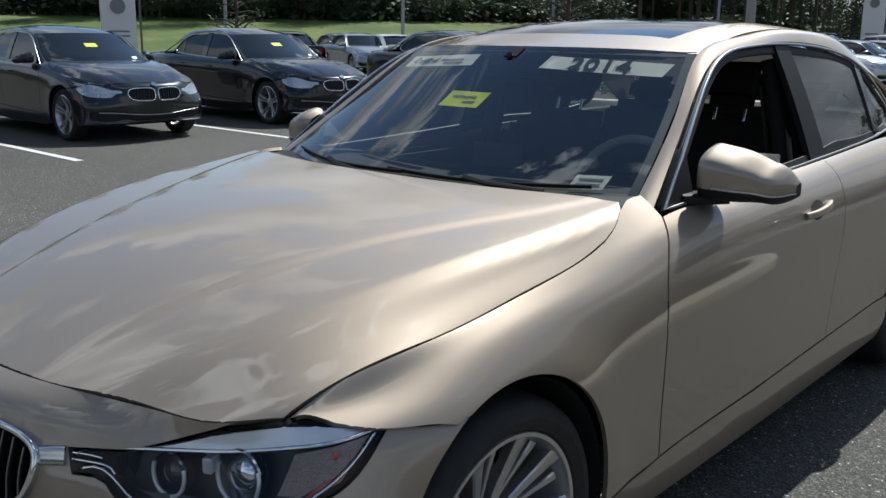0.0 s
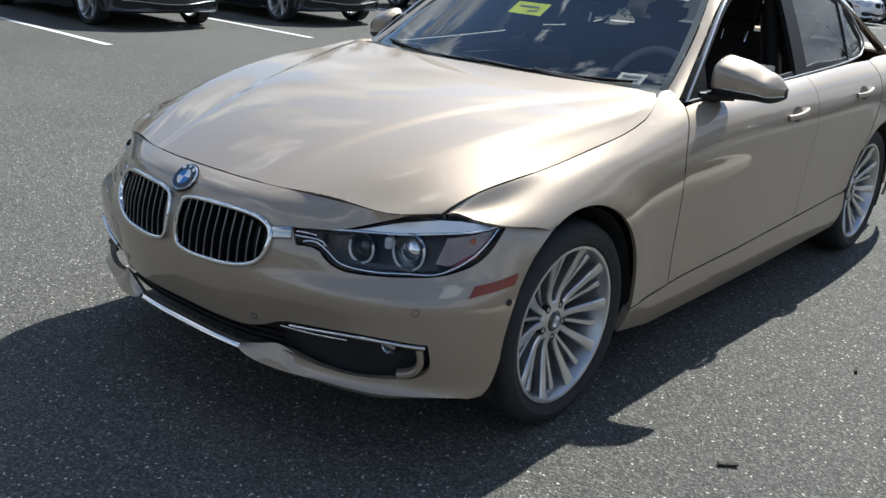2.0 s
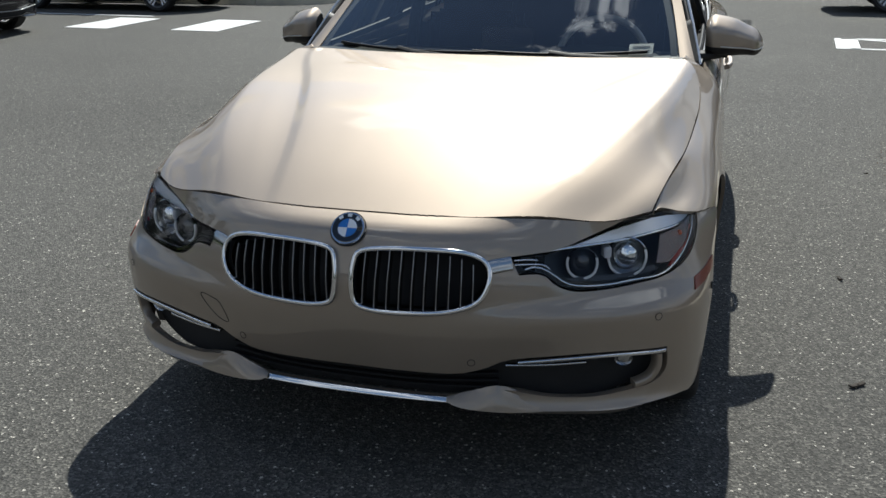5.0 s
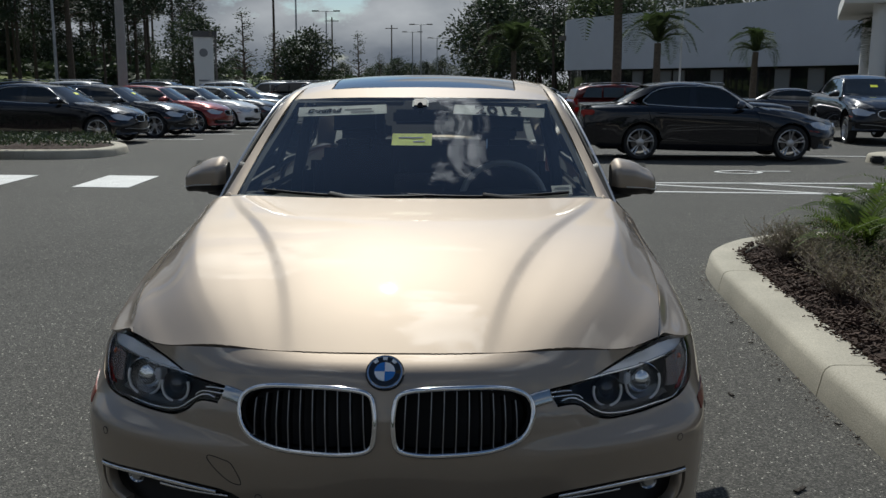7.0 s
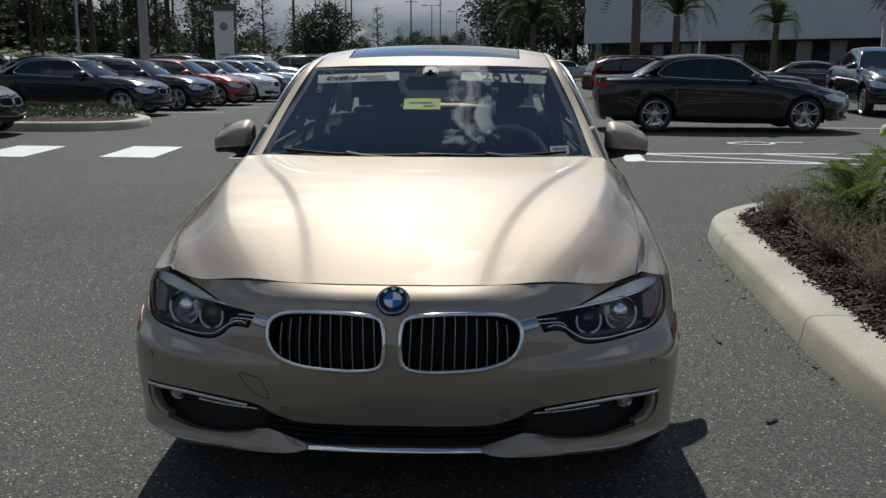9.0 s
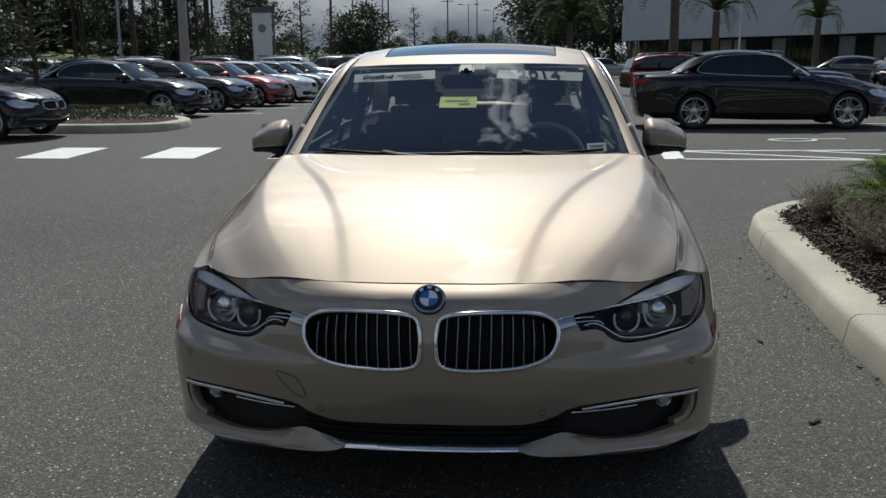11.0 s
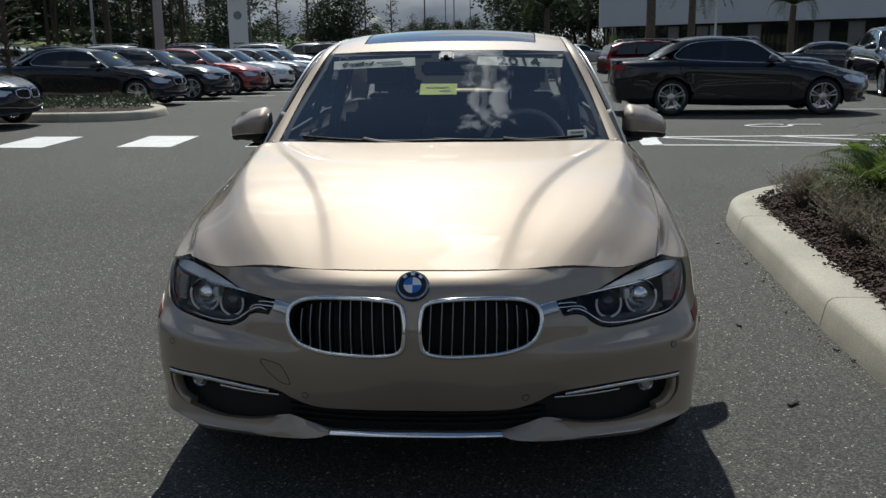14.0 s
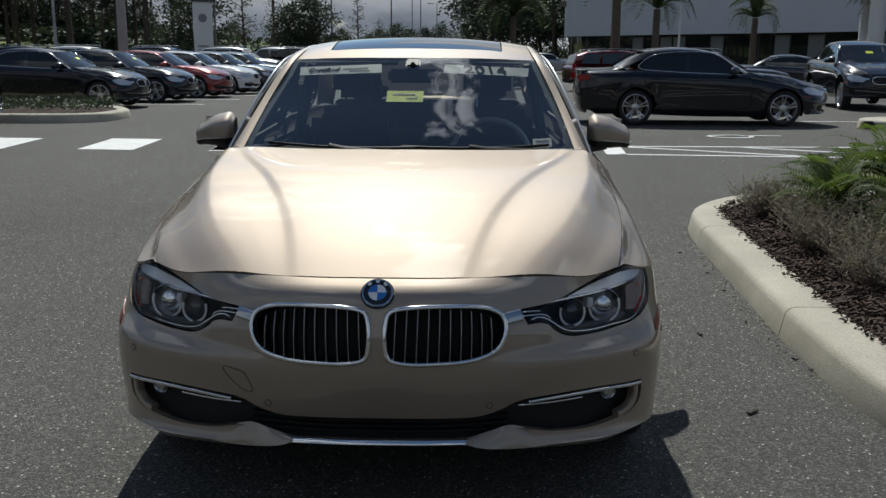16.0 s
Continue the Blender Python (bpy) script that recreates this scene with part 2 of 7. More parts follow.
def joined(*bms):
    """One bmesh out of several."""
    out = bmesh.new()
    for bm in bms:
        me = bpy.data.meshes.new("tmp")
        bm.to_mesh(me)
        bm.free()
        out.from_mesh(me)
        bpy.data.meshes.remove(me)
    return out


def moved(bm, m):
    bmesh.ops.transform(bm, matrix=m, verts=bm.verts)
    return bm


def mesh_of(name, shape, material, soft=35):
    me = bpy.data.meshes.new(name)
    if isinstance(shape, Geo):
        me.from_pydata(shape.v, [], shape.f)
        me.polygons.foreach_set("use_smooth", [True] * len(me.polygons))
        me.update()
        me.normals_split_custom_set_from_vertices(shape.n)
    else:
        shape.to_mesh(me)
        shape.free()
        me.polygons.foreach_set("use_smooth", [soft > 0] * len(me.polygons))
        if soft > 0:
            me.set_sharp_from_angle(angle=radians(soft))
    me.materials.append(material)
    return me


def part(name, shape, material, parent=None, label="", soft=35):
    """Links a shape as one mesh object under a thing or a part."""
    ob = new(name, shape if isinstance(shape, bpy.types.Mesh) else mesh_of(name, shape, material, soft))
    ob.parent = parent
    return tagged(ob, label)


def thing(name, label, category, group="", kind="", at=None):
    ob = new(name)
    ob.empty_display_size = 0.1
    if at is not None:
        ob.matrix_basis = at
    return tagged(ob, label, category, group, kind)

# ---- materials ----
def mat(name, color, rough=0.5, metal=0.0, coat=0.0, vary=0.0, scale=8.0, grain=0.0, grain_scale=120.0, bump=0.0, bump_scale=60.0,
        transmission=0.0, ior=1.45, alpha=1.0, piece=0.0, second=None, mix_at=(0.45, 0.6), emit=0.0, spec=0.5):
    """A surface: base colour with broad stains (vary, or a second colour) and fine grain, relief, and a shift from piece to piece."""
    m = bpy.data.materials.new(name)
    m.use_nodes = True
    n, l = m.node_tree.nodes, m.node_tree.links
    b = n["Principled BSDF"]
    b.inputs["Base Color"].default_value = (*color, 1)
    b.inputs["Roughness"].default_value, b.inputs["Metallic"].default_value = rough, metal
    b.inputs["Coat Weight"].default_value, b.inputs["Coat Roughness"].default_value = coat, 0.018
    b.inputs["Transmission Weight"].default_value, b.inputs["IOR"].default_value, b.inputs["Alpha"].default_value = transmission, ior, alpha
    b.inputs["Specular IOR Level"].default_value = spec
    if emit:
        b.inputs["Emission Color"].default_value, b.inputs["Emission Strength"].default_value = (*color, 1), emit
    pos = n.new("ShaderNodeTexCoord").outputs["Object"]

    def noise_at(s, detail=4.0):
        t = n.new("ShaderNodeTexNoise")
        t.inputs["Scale"].default_value, t.inputs["Detail"].default_value = s, detail
        l.new(pos, t.inputs["Vector"])
        return t.outputs["Fac"]

    tint = None
    if second:
        ramp = n.new("ShaderNodeValToRGB")
        ramp.color_ramp.elements[0].position, ramp.color_ramp.elements[1].position = mix_at
        ramp.color_ramp.elements[0].color, ramp.color_ramp.elements[1].color = (*color, 1), (*second, 1)
        l.new(noise_at(scale, 6.0), ramp.inputs[0])
        tint = ramp.outputs[0]
    if vary or grain or piece:
        parts = []
        for amount, fac in ((vary, vary and noise_at(scale)), (grain, grain and noise_at(grain_scale, 2.0))):
            if amount:
                r = n.new("ShaderNodeMapRange")
                r.inputs["From Min"].default_value, r.inputs["From Max"].default_value = 0.25, 0.75
                r.inputs["To Min"].default_value, r.inputs["To Max"].default_value = 1 - amount, 1 + amount
                l.new(fac, r.inputs["Value"])
                parts.append(r.outputs[0])
        if piece:
            r = n.new("ShaderNodeMapRange")
            r.inputs["To Min"].default_value, r.inputs["To Max"].default_value = 1 - piece, 1 + piece
            l.new(n.new("ShaderNodeObjectInfo").outputs["Random"], r.inputs["Value"])
            parts.append(r.outputs[0])
        while len(parts) > 1:
            x = n.new("ShaderNodeMath")
            x.operation = "MULTIPLY"
            l.new(parts.pop(), x.inputs[0])
            l.new(parts.pop(), x.inputs[1])
            parts.append(x.outputs[0])
        s = n.new("ShaderNodeVectorMath")
        s.operation = "SCALE"
        s.inputs[0].default_value = color
        if tint:
            l.new(tint, s.inputs[0])
        l.new(parts[0], s.inputs["Scale"])
        tint = s.outputs[0]
    if tint:
        l.new(tint, b.inputs["Base Color"])
    if bump:
        k = n.new("ShaderNodeBump")
        k.inputs["Strength"].default_value, k.inputs["Distance"].default_value = 1.0, bump
        l.new(noise_at(bump_scale, 5.0), k.inputs["Height"])
        l.new(k.outputs[0], b.inputs["Normal"])
    return m


def leafy(m, share):
    """Let some of the light through a leaf."""
    n, l = m.node_tree.nodes, m.node_tree.links
    b, glow, both = n["Principled BSDF"], n.new("ShaderNodeBsdfTranslucent"), n.new("ShaderNodeMixShader")
    l.new(b.inputs["Base Color"].links[0].from_socket, glow.inputs["Color"])
    both.inputs[0].default_value = share
    l.new(b.outputs[0], both.inputs[1])
    l.new(glow.outputs[0], both.inputs[2])
    l.new(both.outputs[0], n["Material Output"].inputs["Surface"])
    return m


def car_paint(name, color, metal=0.6, rough=0.36, coat_index=1.62):
    """Metallic lacquer: fine flake under a clear coat."""
    m = mat(name, color, rough, metal, coat=1.0, vary=0.03, scale=3.0, grain=0.06, grain_scale=900.0)
    m.node_tree.nodes["Principled BSDF"].inputs["Coat IOR"].default_value = coat_index
    m.node_tree.nodes["Principled BSDF"].inputs["Specular IOR Level"].default_value = 0.2
    return m


def thin_glass(name, tint, gloss=0.0, index=1.75):
    """A pane: light goes straight through, tinted, and the surface mirrors by its index."""
    m = bpy.data.materials.new(name)
    m.use_nodes = True
    n, l = m.node_tree.nodes, m.node_tree.links
    n.remove(n["Principled BSDF"])
    clear, shine, both, share = n.new("ShaderNodeBsdfTransparent"), n.new("ShaderNodeBsdfGlossy"), n.new("ShaderNodeMixShader"), n.new("ShaderNodeFresnel")
    clear.inputs[0].default_value = (*tint, 1)
    shine.inputs["Color"].default_value, shine.inputs["Roughness"].default_value = (1, 1, 1, 1), gloss
    share.inputs["IOR"].default_value = index
    l.new(share.outputs[0], both.inputs[0])
    l.new(clear.outputs[0], both.inputs[1])
    l.new(shine.outputs[0], both.inputs[2])
    l.new(both.outputs[0], n["Material Output"].inputs["Surface"])
    return m


PAINT = car_paint("champagne_metallic_paint", (0.340, 0.284, 0.226), 0.78, 0.605)
BLACK_PLASTIC = mat("black_plastic", (0.012, 0.012, 0.013), 0.5, spec=0.25, grain=0.2, bump=0.0004, bump_scale=400)
GLOSS_BLACK = mat("gloss_black", (0.008, 0.008, 0.009), 0.08, coat=1.0)
CHROME = mat("chrome", (0.72, 0.73, 0.75), 0.08, 1.0)
SATIN = mat("satin_metal", (0.55, 0.56, 0.57), 0.28, 1.0)
ALLOY = mat("alloy_wheel_silver", (0.52, 0.52, 0.53), 0.33, 0.85, coat=0.6, vary=0.05, scale=12)
RUBBER = mat("tyre_rubber", (0.018, 0.018, 0.019), 0.75, vary=0.25, scale=20, bump=0.001, bump_scale=90)
DARK_STEEL = mat("brake_disc_steel", (0.16, 0.15, 0.14), 0.45, 0.9, vary=0.2, scale=15)
LINER = mat("dark_liner", (0.016, 0.016, 0.017), 0.8, vary=0.2)
HEAD_LENS = thin_glass("headlamp_lens", (0.98, 0.98, 0.98), 0.0, 1.30)
# dark leather coloured paler to stand in for light on the rim
STEER = mat("leather_with_painted_sheen", (0.34, 0.335, 0.33), 0.45, vary=0.1, bump=0.0004, bump_scale=300)
GLASS = thin_glass("car_glass", (0.82, 0.89, 0.87), 0.0, 1.85)
TINTED = thin_glass("tinted_glass", (0.40, 0.45, 0.45))
LAMP_DARK = mat("headlamp_housing", (0.010, 0.010, 0.011), 0.3)
LAMP_GREY = mat("headlamp_bezel_grey", (0.045, 0.046, 0.050), 0.25, 0.3)
BROW = mat("headlamp_brow_silver", (0.78, 0.80, 0.84), 0.32, 0.45, coat=0.6)
AMBER = mat("amber_plastic", (0.55, 0.09, 0.01), 0.15, coat=1.0, bump=0.0008, bump_scale=300)
REFLECTOR_RED = mat("side_marker_orange", (0.19, 0.024, 0.008), 0.35, coat=0.2, bump=0.0006, bump_scale=250)
TAIL_RED = mat("tail_lamp_red", (0.30, 0.008, 0.008), 0.12, coat=1.0)
ROUNDEL_BLUE = mat("roundel_blue", (0.02, 0.16, 0.50), 0.2, coat=1.0)
ROUNDEL_WHITE = mat("roundel_white", (0.8, 0.8, 0.8), 0.25, coat=1.0)
DASH = mat("dashboard_vinyl", (0.026, 0.025, 0.025), 0.85, spec=0.15, vary=0.1, bump=0.0004, bump_scale=300)
SEAT_DARK = mat("black_leather", (0.034, 0.029, 0.027), 0.8, spec=0.2, vary=0.15, bump=0.001, bump_scale=120)
HEADLINER = mat("headliner_cloth", (0.17, 0.165, 0.16), 0.9, grain=0.1)
PAPER = mat("white_paper", (0.78, 0.78, 0.76), 0.6, vary=0.03)
YELLOW_PAPER = mat("yellow_paper", (0.72, 0.78, 0.03), 0.6, vary=0.04)
INK = mat("black_ink", (0.010, 0.010, 0.011), 0.9, spec=0.1)
GREY_INK = mat("grey_ink", (0.22, 0.22, 0.23), 0.6)

# ---- the saloon ----
HUB_F, HUB_R, WHEEL_R, ARCH_R = 0.78, 3.59, 0.33, 0.368
HOOD_Y = [0.06, 0.20, 0.35, 0.65, 0.95, 1.20, 1.42]
HOOD_MID = [0.739, 0.797, 0.850, 0.925, 0.966, 0.986, 1.000]
CREASE_X = [0.235, 0.265, 0.300, 0.393, 0.510, 0.620, 0.690]
RIDGE_X = [0.380, 0.455, 0.540, 0.655, 0.722, 0.752, 0.770]
EDGE_X = [0.580, 0.645, 0.738, 0.787, 0.808, 0.816, 0.810]
CREASE_D = [-0.007, -0.008, -0.009, -0.012, -0.013, -0.012, -0.008]
SIDE_D = [-0.012, -0.0140, -0.0158, -0.0202, -0.022, -0.0192, -0.012]
RIDGE_D = [-0.026, -0.028, -0.028, -0.029, -0.027, -0.024, -0.014]
EDGE_D = [-0.084, -0.098, -0.102, -0.113, -0.105, -0.088, -0.040]


def hood_height(xy):
    out = []
    keys = [np.stack([key(xy[:, 1], HOOD_Y, k) for k in (HOOD_MID, CREASE_X, RIDGE_X, EDGE_X, CREASE_D, SIDE_D, RIDGE_D, EDGE_D)], 1)]
    for (x, y), (mid, cx, rx, ex, cd, sd, rd, ed) in zip(xy, keys[0]):
        inner, outer = 0.02 / (rx - cx), 0.02 / (ex - rx)
        xs = np.array([0, 0.33 * cx, 0.67 * cx, cx - 0.010, cx + 0.032, cx + 0.55 * (rx - cx), rx - 0.02, rx + 0.02, rx + 0.60 * (ex - rx), ex, ex + 0.05])
        ds = np.array([0, 0.11 * cd, 0.45 * cd, cd, sd, sd + 0.40 * (rd - sd), rd - inner * (rd - sd), rd + outer * (ed - rd), rd + 0.60 * (ed - rd), ed, ed - 0.05])
        xs, ds = np.concatenate([-xs[:0:-1], xs]), np.concatenate([ds[:0:-1], ds])
        out.append((x, y, mid + float(steady(x, xs, ds))))
    return np.array(out)


HOOD = Sheet(hood_height, [0, 1])
HOOD_SEAM = [(0.728, 0.315, 0.732), (0.752, 0.43, 0.76), (0.785, 0.64, 0.81), (0.803, 0.86, 0.852), (0.811, 1.05, 0.882), (0.806, 1.20, 0.910), (0.788, 1.31, 0.95), (0.745, 1.385, 0.985)]
HOOD_SEAM = [tuple(q) for q in hood_height(np.array(HOOD_SEAM)[:, :2])]
NOSE_TOP = [(0, 0.078), (0.18, 0.086), (0.36, 0.122), (0.535, 0.187), (0.640, 0.236), (0.728, 0.315)]


def hood_front(n):
    p = smooth(NOSE_TOP, n)
    return hood_height(p)


def nose_rows():
    rows = [
        [(0, .045, .200), (.18, .050, .200), (.36, .075, .195), (.55, .130, .190), (.70, .215, .186), (.80, .315, .186), (.852, .43, .19), (.862, .56, .19)],
        [(0, .012, .230), (.18, .014, .230), (.36, .024, .228), (.55, .068, .224), (.715, .150, .221), (.815, .272, .220), (.862, .405, .221), (.868, .55, .223)],
        [(0, .012, .262), (.18, .016, .262), (.36, .042, .260), (.55, .098, .256), (.715, .182, .256), (.822, .295, .256), (.872, .42, .26), (.882, .55, .26)],
        [(0, -.008, .35), (.18, -.004, .35), (.36, .033, .35), (.56, .098, .35), (.728, .180, .35), (.833, .288, .35), (.880, .425, .355), (.888, .55, .36)],
        [(0, -.028, .45), (.18, -.020, .45), (.365, .017, .45), (.57, .090, .45), (.738, .175, .455), (.841, .287, .46), (.886, .44, .465), (.893, .57, .47)],
        [(0, -.032, .510), (.18, -.024, .510), (.365, .014, .510), (.567, .085, .510), (.733, .174, .516), (.838, .290, .520), (.884, .458, .525), (.893, .60, .535)],
        [(0, -.030, .550), (.18, -.021, .550), (.363, .024, .546), (.560, .110, .544), (.722, .208, .552), (.829, .323, .558), (.883, .492, .564), (.893, .63, .574)],
        [(0, -.024, .60), (.18, -.014, .60), (.36, .029, .595), (.548, .122, .590), (.704, .228, .597), (.816, .345, .605), (.880, .52, .61), (.893, .66, .62)],
        [(0, -.005, .665), (.18, .005, .663), (.355, .050, .655), (.535, .147, .650), (.682, .250, .655), (.806, .372, .665), (.876, .57, .662), (.890, .72, .67)],
        [(0, .020, .717), (.18, .029, .716), (.357, .074, .706), (.535, .167, .690), (.664, .250, .690), (.796, .380, .702), (.872, .60, .690), (.884, .75, .70)],
    ]
    top = hood_height(np.array([(0, .078), (.18, .086), (.36, .122), (.535, .187), (.648, .243)]))
    rows.append([tuple(q - (0, 0, 0.002)) for q in top] + [(.765, .374, .738), (.856, .60, .728), (.874, .76, .73)])
    rows[1:9] = [[(x + 0.010 * min(1.0, max(0.0, (x - 0.45) / 0.35)), y, z) for x, y, z in r] for r in rows[1:9]]
    return [[(-x, y, z) for x, y, z in r[:0:-1]] + list(r) for r in rows]


SIDE_Y = [.30, .48, .68, .95, 1.20, 1.38, 1.52, 2.0, 2.6, 3.2, 3.6, 4.0, 4.35, 4.56]
SIDE_X = [
    [.835, .848, .855, .855, .852, .85, .85, .85, .85, .855, .86, .855, .81, .72],
    [.850, .866, .874, .876, .874, .873, .872, .872, .873, .876, .882, .875, .84, .76],
    [.858, .876, .885, .888, .884, .882, .880, .880, .882, .888, .895, .89, .86, .79],
    [.852, .876, .890, .897, .893, .890, .888, .887, .889, .896, .905, .90, .872, .80],
    [.815, .856, .877, .891, .893, .893, .892, .892, .894, .901, .908, .90, .868, .79],
    [.763, .812, .843, .863, .874, .880, .882, .886, .890, .898, .902, .89, .85, .77],
    [.740, .783, .815, .836, .846, .853, .857, .863, .862, .864, .866, .85, .81, .73],
    [.726, .761, .790, .807, .813, .812, .806, .801, .800, .795, .785, .75, .70, .64]]
for r in SIDE_X[1:6]:
    r[:] = [x + 0.007 for x in r]
SIDE_Z = [
    [.19, .185, .18, .175, .17, .168, .168, .168, .17, .175, .185, .19, .19, .19],
    [.27] * 14,
    [.41] * 14,
    [.55, .56, .57, .57, .57, .57, .57, .57, .58, .59, .60, .60, .60, .60],
    [.66, .68, .69, .69, .70, .70, .70, .70, .71, .73, .74, .75, .75, .75],
    [.710, .728, .763, .793, .806, .810, .811, .815, .826, .85, .865, .875, .875, .87],
    [.726, .752, .796, .838, .866, .885, .896, .911, .925, .945, .96, .965, .965, .965],
    [.732, .772, .818, .868, .902, .925, .941, .960, .979, 1.004, 1.018, 1.02, 1.01, 1.0]]
# the shelf inside the upper edge, which rises to the windscreen's foot
SIDE_X.append([.700, .740, .772, .792, .785, .755, .740, .77, .77, .765, .755, .72, .67, .61])
SIDE_Z.append([.738, .780, .826, .876, .928, .972, .985, .965, .985, 1.010, 1.024, 1.026, 1.015, 1.005])


for i in range(5):
    SIDE_Z[7][i] = float(hood_height(np.array([(SIDE_X[7][i], SIDE_Y[i])]))[0, 2]) - 0.001
    SIDE_Z[8][i] = SIDE_Z[7][i] + (0.008 if i < 4 else 0.028)


def arch(hub, a0, a1, n=24, r=ARCH_R, x=0.89):
    """Points on a wheel arch, in degrees from straight back over the top."""
    return [(x, hub + (r - 0.010) * math.cos(radians(a)), WHEEL_R + (r + 0.015) * math.sin(radians(a))) for a in np.linspace(a0, a1, n)]


class Side(Loft):
    """The flank, with a soft lip round each wheel arch."""

    def place(self, uv):
        p = Loft.place(self, uv)
        for hub in (HUB_F, HUB_R):
            d = np.hypot(p[:, 1] - hub, p[:, 2] - WHEEL_R) - ARCH_R
            p[:, 0] += 0.009 * np.exp(-(np.clip(d - 0.012, 0, None) / 0.085) ** 2) * np.clip((p[:, 2] - 0.2) / 0.1, 0, 1)
        return p


def screen_y(z):
    return key(z, [0.96, 1.0, 1.2, 1.3, 1.38], [1.285, 1.345, 1.690, 1.855, 1.992])


def screen(xz):
    return np.stack([xz[:, 0], screen_y(xz[:, 1]) + 0.43 * xz[:, 0] ** 2, xz[:, 1]], 1)


def screen_edge(z):
    return key(z, [0.96, 1.0, 1.17, 1.34], [0.722, 0.714, 0.656, 0.588])


def roof_height(xy):
    x, y = xy[:, 0], xy[:, 1]
    z = key(y, [1.85, 1.95, 2.08, 2.2, 2.4, 2.65, 3.0, 3.4, 3.55], [1.332, 1.354, 1.380, 1.404, 1.437, 1.457, 1.453, 1.405, 1.375])
    return np.stack([x, y, z - 0.085 * x ** 2 - 0.13 * x ** 4], 1)


PILLAR = [
    [(.721, 1.502, .962), (.656, 1.818, 1.170), (.586, 2.068, 1.336), (.570, 2.35, 1.388), (.568, 2.7, 1.417), (.565, 3.1, 1.408), (.562, 3.42, 1.358), (.610, 3.75, 1.19), (.68, 4.05, 1.02)],
    [(.752, 1.503, .964), (.676, 1.822, 1.171), (.615, 2.075, 1.336), (.606, 2.34, 1.386), (.606, 2.67, 1.408), (.608, 3.07, 1.393), (.624, 3.37, 1.325), (.674, 3.68, 1.178), (.735, 3.97, 1.035)],
    [(.780, 1.492, .945), (.697, 1.806, 1.158), (.640, 2.066, 1.316), (.634, 2.33, 1.362), (.634, 2.65, 1.374), (.640, 3.05, 1.350), (.670, 3.33, 1.280), (.722, 3.62, 1.16), (.776, 3.92, 1.02)]]


def glass_x(z):
    return 0.795 - 0.33 * (z - 0.955) - 0.20 * (z - 0.955) ** 2


def side_glass(yz):
    return np.stack([glass_x(yz[:, 1]) - 0.012 * (yz[:, 0] - 2.4) ** 2, yz[:, 0], yz[:, 1]], 1)


def trunk_height(xy):
    x, y = xy[:, 0], xy[:, 1]
    z = key(y, [3.85, 4.1, 4.35, 4.56, 4.62], [1.075, 1.062, 1.052, 1.045, 1.03])
    return np.stack([x, y, z - 0.10 * x ** 2], 1)


def rear_screen(xz):
    return np.stack([xz[:, 0], key(xz[:, 1], [1.02, 1.2, 1.36], [4.02, 3.74, 3.44]) - 0.25 * xz[:, 0] ** 2, xz[:, 1]], 1)


HEADLAMP_LOW = [(.408, .060, .612), (.480, .094, .613), (.511, .100, .590), (.547, .111, .571), (.587, .129, .565), (.661, .173, .567), (.719, .215, .572), (.773, .267, .578), (.810, .335, .596), (.830, .395, .632), (.845, .458, .702)]
HEADLAMP_TOP = [(.845, .458, .703), (.790, .390, .722), (.728, .315, .731), (.634, .233, .708), (.567, .184, .682), (.511, .139, .665), (.449, .101, .660), (.408, .075, .658)]
KIDNEY = [(.022, -.02, .606), (.027, -.005, .645), (.045, .0, .669), (.113, .006, .678), (.192, .016, .679), (.275, .033, .675), (.325, .042, .664), (.352, .044, .645), (.362, .036, .615), (.354, .024, .580), (.332, .012, .552), (.294, .0, .536), (.240, -.013, .527), (.160, -.025, .524), (.095, -.029, .524), (.048, -.030, .531), (.027, -.029, .552)]
INTAKE_TOP = [(0, -.009, .350), (.11, -.008, .350), (.19, -.003, .350), (.27, .011, .349), (.32, .021, .356), (.37, .032, .374), (.411, .041, .392), (.50, .071, .400), (.61, .111, .405), (.70, .157, .405), (.788, .223, .400)]
INTAKE_OUT = [(.788, .223, .400), (.794, .232, .335), (.778, .222, .305), (.755, .208, .292)]
INTAKE_LOW = [(.755, .208, .292), (.684, .158, .281), (.61, .121, .275), (.53, .09, .279), (.49, .075, .284), (.434, .056, .296), (.384, .041, .300), (.345, .034, .292), (.30, .027, .281), (.262, .021, .273), (.15, .011, .271), (0, .009, .271)]


def loop(*runs, n=14):
    """A closed loop of smooth runs that meet in corners."""
    out = []
    for r in runs:
        out += list(smooth(r, n)[:-1]) if len(r) > 2 else [np.array(r[0], float)]
    return np.array(out)


def mirror(pts):
    return [(-x, y, z) for x, y, z in pts]


